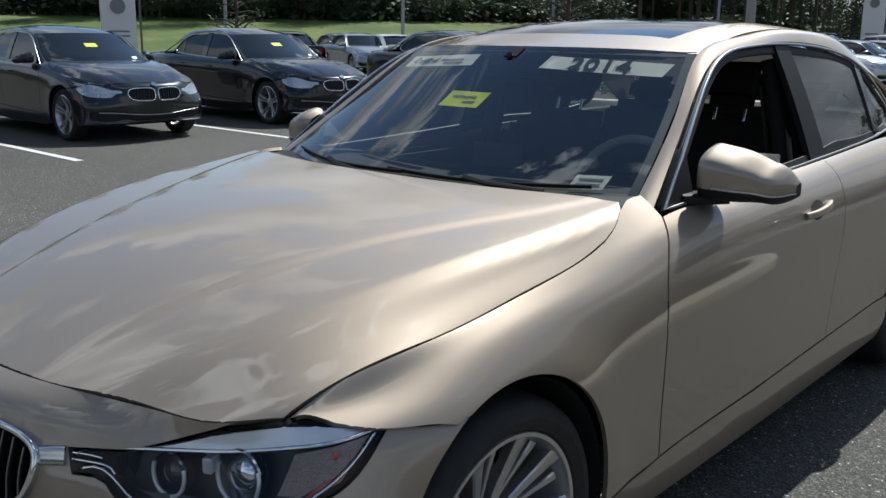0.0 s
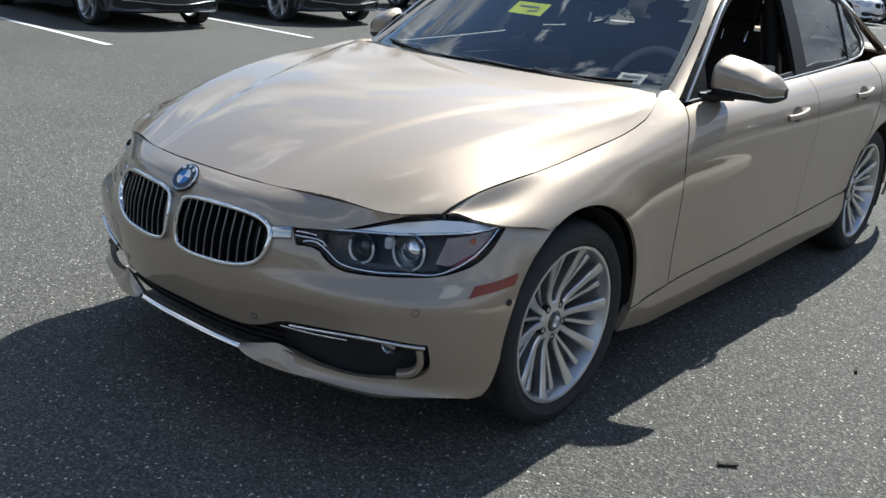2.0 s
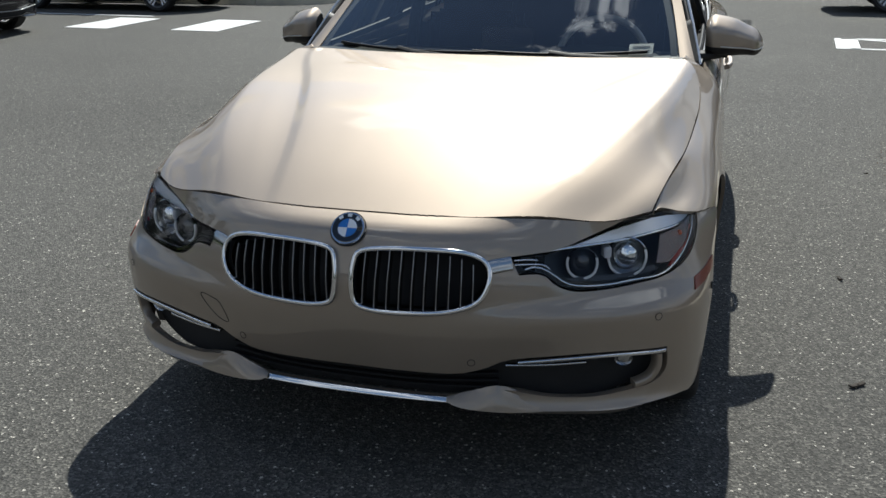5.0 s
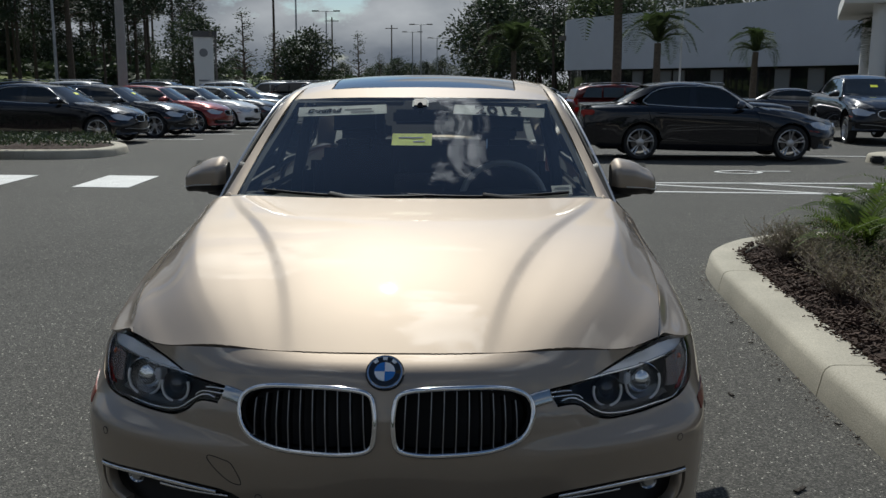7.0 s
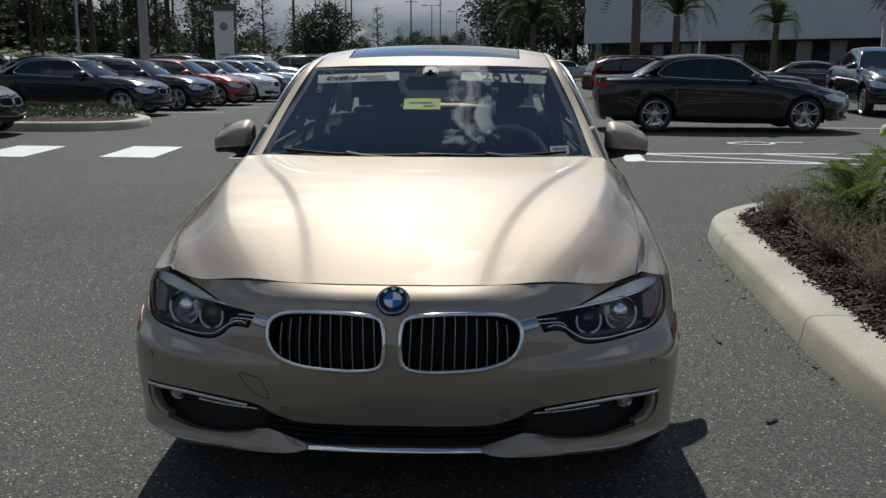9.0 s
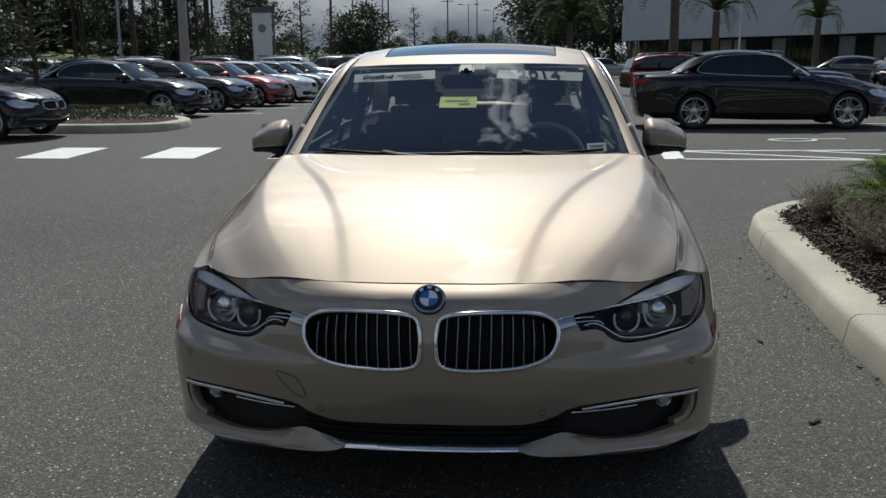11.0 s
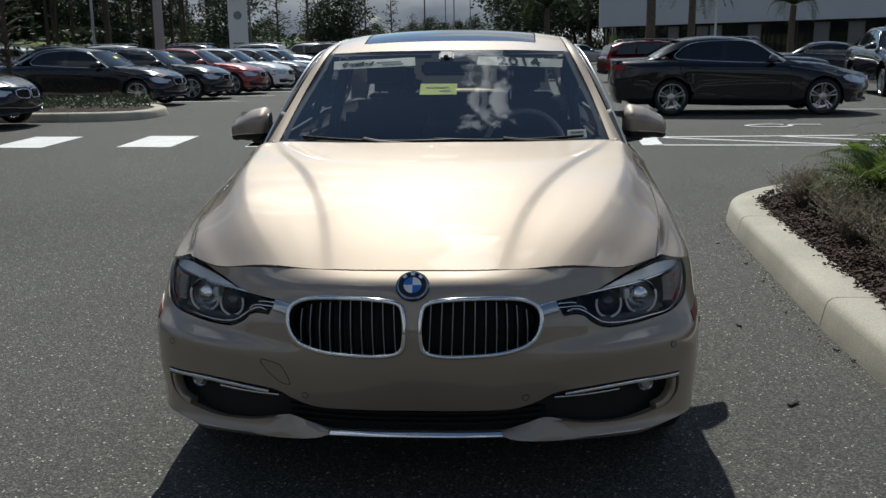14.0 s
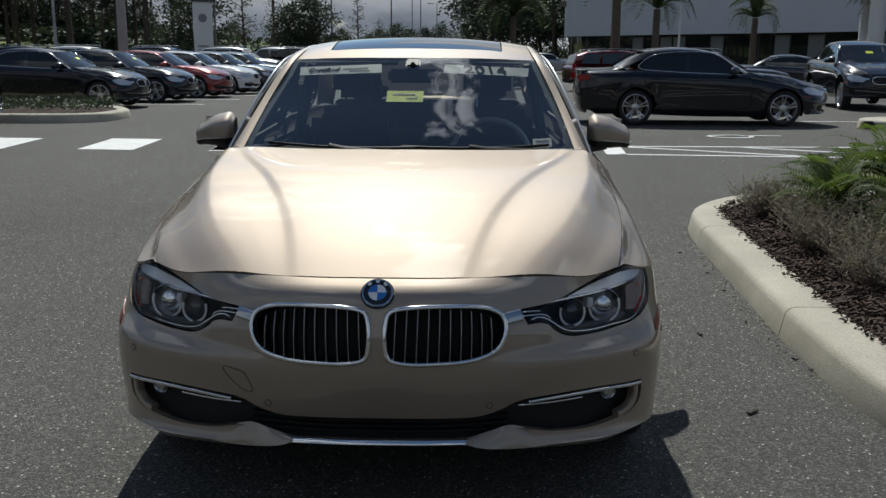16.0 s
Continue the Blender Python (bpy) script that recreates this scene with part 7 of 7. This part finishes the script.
undergrowth("undergrowth", "dark thicket at the feet of the tall pines", THICKET, 2.6, 5.0, 9000, 74, .8)
PALM_FRONDS = [quads_mesh("frond", frond_quads(1.75, 26, .62, .5 + .35 * k, 60 + k), PALM_LEAF) for k in range(3)]
for i, (x, y, h, s) in enumerate([(6.1, 35.0, 4.9, 1.15), (9.1, 42, 3.5, 1.0), (16.2, 50.5, 3.4, .85), (21.5, 47, 3.8, .9), (3.2, 56, 3.6, 1.25)]):
    palm = thing("palm_tree", "sabal palm with a rough trunk and drooping fronds", "tree", "palms", at=pose(x, y, rise(y), 0, 0, 60 * i))
    part("trunk", limb_mesh("trunk", [(smooth([(0, 0, -.3), (.04, .02, h * .5), (0, 0, h)], 8), .20, .16)], PALM_BARK, 10), None, palm)
    for k in range(30):
        up = rng.uniform(-.45, 1.0)
        o = part("frond", PALM_FRONDS[k % 3], None, palm)
        o.matrix_basis = pose(0, 0, h, 0, 0, 137.5 * k) @ pose(0, 0, 0, 0, -60 * up, 0) @ Matrix.Scale(s * rng.uniform(.8, 1.1), 4)

# ---- the other cars, buildings and poles ----
LOW = saloon_shapes(0.075)
RIMS = plain_wheels()
PAINTS = {
    "grey": car_paint("mineral_grey_paint", (0.026, 0.028, 0.032), .6, .3, 1.5), "black": car_paint("black_paint", (0.006, 0.007, 0.011), .2, .25, 1.45),
    "navy": car_paint("navy_paint", (0.010, 0.013, 0.026), .3, .25), "red": car_paint("red_paint", (0.22, 0.018, 0.012), .4, .3),
    "white": car_paint("white_paint", (0.70, 0.70, 0.69), 0, .3), "silver": car_paint("silver_paint", (0.36, 0.37, 0.38), .7, .35), "maroon": car_paint("maroon_paint", (0.12, 0.010, 0.010), .3, .3)}
SALOONS = {c: saloon_meshes(p, LOW, c in ("black", "grey")) for c, p in PAINTS.items() if c != "maroon"}
SUVS = {c: suv_meshes(PAINTS[c]) for c in ("black", "maroon", "silver", "white", "grey")}


def facing(x, y, turn):
    """A car whose nose stands at x, y; turn: degrees from facing -y."""
    return pose(x, y, rise(y), 0, 0, turn)


WORDS = {"grey": "dark grey", "black": "black", "navy": "dark blue", "red": "red", "white": "white", "silver": "silver"}


def row(items, turn, group):
    for c, x, y in items:
        parked_saloon(f"{WORDS[c]} saloon car parked in a marked bay", SALOONS[c], RIMS, facing(x, y, turn), group)


row([("black", -8.80, 2.75), ("grey", -8.85, 5.95), ("black", -8.85, 9.20)], 88, "saloons in the near row")
row([("black", -8.2, 14.0)], 86.5, "saloons in the near row")
row([("black", -7.70, 20.75), ("black", -7.42, 24.0), ("red", -7.15, 27.1), ("white", -6.92, 30.1), ("grey", -6.70, 32.9), ("grey", -6.50, 35.6)], 86, "saloons in the long row")
def longer(meshes):
    """The same parts with longer overhangs at both ends."""
    out = []
    for name, me, lab in meshes:
        me = me.copy()
        for v in me.vertices:
            v.co.y = float(np.interp(v.co.y, [-.1, .0, HUB_F - .4, HUB_R + .4, 4.65], [-.33, -.21, HUB_F - .4, HUB_R + .4, 4.76]))
        out.append((name, me, lab))
    for sx in (1, -1):
        out.append(("tail_lamp", mesh_of("tail_lamp", moved(block(.05, .26, .10, .03), pose(sx * .828, 4.60, .885, 0, 0, sx * 19)), TAIL_RED), "red wraparound tail lamp"))
    return out


parked_saloon("black saloon car seen from its side, with split-spoke alloy wheels", longer(SALOONS["black"]), RIMS, facing(7.16, 16.45, 88) @ Matrix.Diagonal((1.03, 1, 1.02, 1)), "saloons by the building")
parked_suv("black sport utility car with roof rails", SUVS["black"], RIMS, facing(10.3, 27.4, 86) @ Matrix.Diagonal((1, 1.06, .90, 1)))
parked_suv("dark red sport utility car with dark windows", SUVS["maroon"], RIMS, facing(8.9, 35.3, 97) @ Matrix.Diagonal((1, 1, .93, 1)))
def taller(meshes):
    """The same parts set higher over the wheels, with a deeper cabin."""
    out = []
    for name, me, lab in meshes:
        me = me.copy()
        for v in me.vertices:
            v.co.z = float(np.interp(v.co.z, [.1, .45, .95, 1.5], [.20, .55, 1.10, 1.72]))
        out.append((name, me, lab))
    return out


parked_saloon("glossy black coupe-like sport utility car facing the lane", taller(SALOONS["black"]), RIMS, facing(10.7, 21.0, -6) @ Matrix.Scale(1.05, 4), "saloons by the building")
parked_saloon("dark blue saloon car behind the lane", SALOONS["navy"], RIMS, facing(15.5, 34, 70), "saloons by the building")
parked_saloon("white saloon car far down the lot", SALOONS["white"], RIMS, facing(5.0, 62, 95), "saloons by the building")
parked_saloon("silver saloon car far down the lot", SALOONS["silver"], RIMS, facing(8.5, 66, 95), "saloons by the building")
far = [("suv", "grey", -23.5, 43, 86), ("suv", "white", -16.0, 44, 86), ("suv", "black", -13.0, 47, 86), ("suv", "silver", -9.8, 49.5, 86), ("suv", "black", -6.2, 52, 86), ("suv", "black", -3.8, 47, 86),
       ("suv", "grey", -20, 47, 86), ("sal", "silver", -28.5, 41, 86), ("sal", "black", -26.5, 47, 266), ("suv", "white", -30.5, 50, 266), ("suv", "silver", -13.8, 54, 266), ("sal", "grey", -8.8, 57, 266), ("suv", "black", -2.0, 56, 266),
       ("sal", "silver", -33.5, 27.0, 66), ("sal", "grey", -30.0, 27.2, 246), ("sal", "white", -26.5, 26.6, 246), ("sal", "silver", -22.6, 23.6, 66), ("sal", "grey", -24.6, 19.9, 246), ("sal", "red", -40, 16.2, 66), ("sal", "silver", -38.5, 21.0, 66), ("sal", "white", -31.5, 33.0, 246), ("suv", "grey", -27, 36, 246)]
for kind, c, x, y, turn in far:
    if kind == "suv":
        parked_suv(f"{ {'grey': 'dark grey', 'white': 'white', 'black': 'black', 'silver': 'silver'}[c]} sport utility car in a far row", SUVS[c], RIMS, facing(x, y, turn))
    else:
        parked_saloon(f"{WORDS[c]} saloon car in a far row", SALOONS[c], RIMS, facing(x, y, turn), "saloons in far rows")

# planted island in the near row
ISLE = smooth([(-13.5, 15.0), (-11, 15.15), (-8.6, 15.12), (-7.35, 15.25), (-6.80, 15.75), (-6.72, 16.5), (-6.85, 17.3), (-7.3, 18.2), (-8.2, 18.75), (-11, 18.9), (-13.5, 19.0)], 120)
kerb("kerb_2", ISLE[::-1], [3.0, 6.0, 8.5, 10.5, 13.5], -1 * -1, "pale concrete kerb round a planted island")
mulch_bed("mulch_bed_2", ISLE, .115, "dark mulch and ground cover in an island")
g = random.Random(5)
quads = []
for k in range(5200):
    x, y = g.uniform(-13, -6.9), g.uniform(15.3, 18.7)
    if not inside(np.array([[x, y]]), ISLE)[0] or np.min(np.hypot(ISLE[:, 0] - x, ISLE[:, 1] - y)) < .25:
        continue
    quads.append(leaf((x, y, rise(y) + .2 + g.uniform(0, .16)), (g.gauss(0, 1), g.gauss(0, 1), .8), (g.gauss(0, 1), g.gauss(0, 1), 1), g.uniform(.05, .11), g.uniform(.02, .05)))
tagged(new("ground_cover", quads_mesh("ground_cover", quads, LEAVES)), "low dark green ground cover in the island", "plants", kind="stuff")
# island end beyond the black saloon
ISLE_2 = smooth([(14, 16.6), (9.6, 16.55), (8.0, 16.0), (7.75, 15.3), (8.1, 14.7), (9.6, 14.4), (14, 14.3)], 80)
kerb("kerb_3", ISLE_2, [3, 5, 6.5, 8, 10], -1, "pale concrete kerb of a paved island")
bm = bmesh.new()
fc = bm.faces.new([bm.verts.new((x + .15 if x < 9 else x, y, rise(y) + .15)) for x, y in ISLE_2])
bm.normal_update()
if fc.normal.z < 0:
    fc.normal_flip()
tagged(part("pavement", bm, CONCRETE), "pale concrete paving of an island", "pavement", kind="structure")
tagged(part("kerb_block", block(.22, .16, .14, .03, (7.72, 15.0, rise(15) + .07)), RUBBER), "small black rubber block by the kerb", "block")


def lamp_post(x, y, h, arms=2, r=.10, mt=None, label="tall lamp post with two square heads", base=True):
    post = thing("street_lamp", label, "lamp post", "lamp posts", at=pose(x, y, rise(y)))
    part("pole", limb_mesh("pole", [(np.array([(0, 0, -.2), (0, 0, h * .5), (0, 0, h)]), r, r * .6)], mt or STEEL_POLE, 12), None, post)
    if base:
        part("base", lathe_z([(.30, 0), (.30, .75), (.26, .80), (.001, .80)], 20), CONCRETE_POLE, post)
    for k in range(arms):
        s_ = 1 if k == 0 else -1
        part("arm", sweep([(0, 0, h - .05), (s_ * .8, 0, h - .02)], round_profile(.07, .06), (0, 0, 1)), STEEL_POLE, post)
        part("lamp_head", block(.75, .36, .12, .03, (s_ * 1.15, 0, h)), DARK_STEEL, post)
    return post


def lathe_z(profile, n):
    return moved(lathe(profile, n, False), pose(0, 0, 0, 0, -90, 0))


for x, y, h in ((-14.0, 78, 9.2), (-14.8, 101, 9.3), (-5.5, 122, 9.2), (-7.6, 140, 9.2), (-4.2, 150, 8.8), (-23.7, 52.8, 9.0), (-39.5, 29, 9.0), (-33.5, 36, 9.0), (-30.5, 45.5, 9.0), (34, 80, 9), (-46, 8, 9)):
    lamp_post(x, y, h)
lamp_post(-11.0, 28.6, 9.5, 2, .17, CONCRETE_POLE, "thick concrete lamp post in the parked row", False)
for x, y, h in ((-19.5, 96, 11), (-13, 170, 12), (-21, 150, 12), (2, 178, 12)):
    p = thing("utility_pole", "dark wooden utility pole with a crossarm", "pole", "utility poles", at=pose(x, y, rise(y)))
    part("pole", limb_mesh("pole", [(np.array([(0, 0, -.2), (0, 0, h / 2), (0, 0, h)]), .16, .11)], BARK, 8), None, p)
    part("crossarm", block(2.2, .10, .12, .02, (0, 0, h - .6)), BARK, p)
flag = thing("flagpole", "thin white flagpole by the grey showroom", "pole", at=pose(10.6, 44, rise(44)))
part("pole", limb_mesh("pole", [(np.array([(0, 0, -.2), (.05, 0, 4), (.2, 0, 9)]), .055, .035)], WHITE_WALL, 10), None, flag)
part("ball", moved(lathe_z([(.001, .09), (.06, .06), (.08, 0), (.06, -.06), (.001, -.09)], 12), pose(.2, 0, 9)), SATIN, flag)


def pylon(x, y, turn, w, h, label):
    s_ = thing("sign_pylon", label, "sign", "sign pylons", at=pose(x, y, rise(y), 0, 0, turn))
    part("panel", block(w, .28, h, .03, (0, 0, h / 2)), WHITE_WALL, s_)
    part("cap", block(w * 1.25, .5, .35, .03, (0.1 * w, 0, h + .15)), DARK_GLAZING, s_)
    part("post", block(.12, .2, h, .02, (w * .62, 0, h / 2)), DARK_STEEL, s_)
    part("badge", moved(lathe([(.001, .02), (w * .22, .02), (w * .22, -.02), (.001, -.02)], 20, False), pose(0, -.16, h * .78, 0, 0, 90)), GREY_INK, s_)
    for k in range(2):
        part("lettering_bar", block(w * .6, .02, .10, .004, (0, -.145, h * .40 - .25 * k)), GREY_INK, s_)
    return s_


pylon(-15.75, 55.6, 12, 1.15, 4.4, "white sign pylon with a dark cap")
pylon(-47.5, 27.5, 60, 1.9, 3.6, "white sign pylon on the grass edge")

# grey showroom with a rounded end over a dark glazed base
hall = thing("showroom_building", "large grey clad showroom with a rounded end and dark glazed base", "building")
ang = [radians(a) for a in np.linspace(0, 150, 20)]
ux, uy = np.array([.50, -.866]), np.array([.866, .50])
start = np.array([10.8, 88.0])
wall = [tuple(start + ux * 62 + uy * 0)] + [tuple(start + ux * t) for t in np.linspace(58, 0, 12)]
centre = start + uy * 6.0
wall += [tuple(centre - uy * 6.0 * math.cos(a) - ux * 6.0 * math.sin(a)) for a in ang[1:]]
wall = np.array(wall)


def extruded(path, lo, hi, inward=0.0):
    bm = bmesh.new()
    rows = [[bm.verts.new((x, y, z)) for x, y in path] for z in (lo, hi)]
    for i in range(len(path) - 1):
        bm.faces.new((rows[0][i], rows[0][i + 1], rows[1][i + 1], rows[1][i]))
    bmesh.ops.recalc_face_normals(bm, faces=bm.faces)
    g = bmesh.ops.solidify(bm, geom=bm.faces[:], thickness=.3)
    bmesh.ops.recalc_face_normals(bm, faces=bm.faces)
    return bm


gz = rise(80)
part("upper_wall", extruded(wall, gz + 2.95, gz + 7.67), CLADDING, hall, soft=30)
inner = wall + (uy * .8)
part("glazed_base", extruded(inner, gz - .1, gz + 2.95), DARK_GLAZING, hall, soft=30)
bm = bmesh.new()
far_edge = np.array([tuple(wall[-1] + uy * 14), tuple(wall[0] + uy * 24)])
bm.faces.new([bm.verts.new((x, y, gz + 7.5)) for x, y in np.concatenate([wall, far_edge])])
part("roof", bm, CLADDING, hall)
for t in (8.0, 11.6, 13.2, 17.5, 24.0, 27.0, 33.0, 41.0):
    c = start + ux * t + uy * .72
    m = pose(c[0], c[1], gz + 1.5, 0, 0, math.degrees(math.atan2(ux[1], ux[0])))
    w = part("window", moved(block(1.3, .06, 2.4, .01), m), BRIGHT_PANE, hall)
    part("frame", moved(block(1.45, .05, 2.6, .01, (0, .02, 0)), m), DARK_STEEL, w)
c = centre - uy * 6.05 * math.cos(radians(25)) - ux * 6.05 * math.sin(radians(25))
part("wall_sign", moved(block(1.5, .08, .5, .02), pose(c[0], c[1], gz + 6.0, 0, 0, -35)), DARK_STEEL, hall, "dark lettering plate")
# entrance canopy
canopy = thing("entrance_canopy", "white entrance canopy on round columns", "canopy", at=pose(17.1, 41, rise(41), 0, 0, -20))
part("slab", block(14, 12, .75, .05, (7, 6, 5.58)), WHITE_WALL, canopy)
part("fascia", block(14.2, .12, .30, .02, (7, -.07, 5.75)), CLADDING, canopy)
for x, y in ((1.6, .9), (1.6, 10.5), (10, .9)):
    part("column", moved(lathe_z([(.36, 0), (.36, 5.2), (.001, 5.2)], 24), pose(x, y, 0)), WHITE_WALL, canopy)
# low hedge by the lane
quads = []
for k in range(2600):
    x, y = g.uniform(1.2, 4.0), g.uniform(36.5, 38.5)
    quads.append(leaf((x, y, rise(y) + g.uniform(.05, .75)), (g.gauss(0, 1), g.gauss(0, 1), .5), (g.gauss(0, 1), g.gauss(0, 1), 1), .16, .09))
tagged(new("hedge", quads_mesh("hedge", quads, LEAVES)), "low clipped green hedge beside the lane", "hedge", kind="stuff")

# ---- papers in the main car's windscreen ----
sc = Sheet(screen, [0, 2])


def sticker(name, c, mt, label, w, h, lean=0.0, off=-.006):
    """A paper stuck behind the windscreen, bent to it. c: its middle (x, z)."""
    n = 10
    bm = bmesh.new()
    ca, sa = math.cos(radians(lean)), math.sin(radians(lean))
    rows = []
    for j in range(4):
        pts = [(c[0] + ca * (i / n - .5) * w - sa * (j / 3 - .5) * h, 0, c[1] + (sa * (i / n - .5) * w + ca * (j / 3 - .5) * h) * .52) for i in range(n + 1)]
        p, nn = on(sc, np.array(pts), off)
        rows.append([bm.verts.new(q) for q in p])
    for a, b in zip(rows, rows[1:]):
        for i in range(n):
            bm.faces.new((a[i], a[i + 1], b[i + 1], b[i]))
    bmesh.ops.solidify(bm, geom=bm.faces[:], thickness=.0006)
    return part(name, bm, mt, main_car, label)


WIDE = {"C": .72, "e": .56, "r": .36, "t": .31, "i": .25, "f": .30, "d": .57}


def words(text, c, size, mt, parent, lean=0.0, off=-.0035):
    """Letters standing on the windscreen one by one, from the built-in font."""
    steps = [WIDE.get(q, .56) * size for q in text]
    ca, sa = math.cos(radians(lean)), math.sin(radians(lean))
    run = -sum(steps) / 2
    for q, w in zip(text, steps):
        cu = bpy.data.curves.new("letter", "FONT")
        cu.body, cu.size, cu.extrude, cu.align_x, cu.align_y, cu.offset = q, size, .0004, "CENTER", "BOTTOM_BASELINE", .0020
        cu.materials.append(mt)
        mid = run + w / 2
        low = -.34 * size
        p, n = on(sc, np.array([(c[0] + ca * mid - sa * low, 0, c[1] + (sa * mid + ca * low) * .52)]), off)
        ob = new("letter", cu)
        ob.parent = parent
        ob.matrix_basis = frame_at(p[0], n[0]) @ pose(0, 0, 0, 0, 0, lean)
        run += w


def bar(c, w, h, mt, parent, lean=0.0):
    ob = sticker("lettering_bar", c, mt, "", w, h, lean, -.0045)
    ob.parent = parent


year = sticker("year_sticker", (.345, 1.302), PAPER, "white paper sticker with the year 2014", .40, .072, -5)
words("2014", (.345, 1.303), .094, INK, year, -5)
cert = sticker("certified_sticker", (-.345, 1.302), PAPER, "white paper sticker with small lettering", .40, .072, 5)
words("Certified", (-.425, 1.298), .040, INK, cert, 5)
bar((-.27, 1.307), .12, .012, GREY_INK, cert, 5)
bar((-.25, 1.297), .10, .012, GREY_INK, cert, 5)
yellow = sticker("price_slip", (-.025, 1.192), YELLOW_PAPER, "yellow paper slip with handwriting", .165, .085, 0)
for k, (dx, dz) in enumerate(((-.03, .006), (.02, .006), (.03, -.008))):
    bar((-.025 + dx, 1.192 + dz), .05, .010, GREY_INK, yellow, 4)
tag = sticker("windscreen_tag", (.580, 1.006), PAPER, "small white paper tag with printed lines", .085, .062, 0)
for k in range(2):
    bar((.580, 1.012 - .012 * k), .06, .009, GREY_INK, tag, 0)

# ---- litter on the asphalt ----
GRIT = mat("pale_grit", (0.42, 0.40, 0.36), 0.8, vary=.3, scale=40)


def scatter(name, label, count, seed, place, size, mt):
    """Loose bits lying about, each a small tilted wedge."""
    q = random.Random(seed)
    v, f = [], []
    for _ in range(count):
        x, y = place(q)
        r = q.uniform(.5, 1.4) * size
        m = pose(x, y, rise(y) + r * .28, q.uniform(-25, 25), q.uniform(-25, 25), q.uniform(0, 360))
        base = len(v)
        v += [tuple(m @ Vector(c)) for c in ((-r, -.4 * r, -.2 * r), (r, -.5 * r, -.25 * r), (.7 * r, .5 * r, -.2 * r), (-.8 * r, .45 * r, -.25 * r), (.1 * r, 0, .35 * r))]
        f += [tuple(base + i for i in t) for t in ((0, 1, 4), (1, 2, 4), (2, 3, 4), (3, 0, 4), (3, 2, 1, 0))]
    me = bpy.data.meshes.new(name)
    me.from_pydata(v, [], f)
    me.materials.append(mt)
    tagged(new(name, me), label, "litter", kind="stuff")


def by_kerb(q):
    i = q.randrange(120, 300)
    a, b = BED[i], BED[i + 1]
    t = (b - a) / np.linalg.norm(b - a)
    d = abs(q.gauss(0, .035)) + .006
    return a[0] - t[1] * d, a[1] + t[0] * d


scatter("leaf_crumbs", "dark crumbs of dead leaves along the kerb's foot", 260, 81, by_kerb, .007, CHIP)
scatter("grit", "pale grit along the kerb's foot", 420, 82, by_kerb, .005, GRIT)
# pale bits added over the open asphalt in place of its glints
scatter("grit", "pale loose bits standing in for glints on the asphalt", 900, 83, lambda q: (q.uniform(-4.5, 1.9), q.uniform(-1.2, 9.5)), .0045, GRIT)
TWIG_DARK = mat("dark_litter", (0.035, 0.028, 0.022), 0.9, vary=.3, scale=60)
g = random.Random(3)
for x, y, l in ((1.378, .945, .05), (1.425, 1.97, .035), (1.78, 2.85, .02), (1.80, 3.3, .025), (1.77, 1.6, .025), (1.79, 1.45, .02), (1.72, 2.2, .018), (1.76, 3.9, .02)):
    p = [(x + l * math.cos(a) * q, y + l * math.sin(a) * q, .006 + .004 * abs(q)) for a in (g.uniform(0, 3),) for q in (-.6, 0, .6)]
    tagged(part("dead_leaf", joined(sweep(smooth(p, 6), round_profile(l * .35, .006), (0, 0, 1)), sweep([(x, y, .006), (x + g.uniform(-.5, .5) * l, y + g.uniform(-.5, .5) * l, .012)], circle(.002, 6), (0, 0, 1))), TWIG_DARK), "small dark dead leaf lying on asphalt", "litter", "litter")
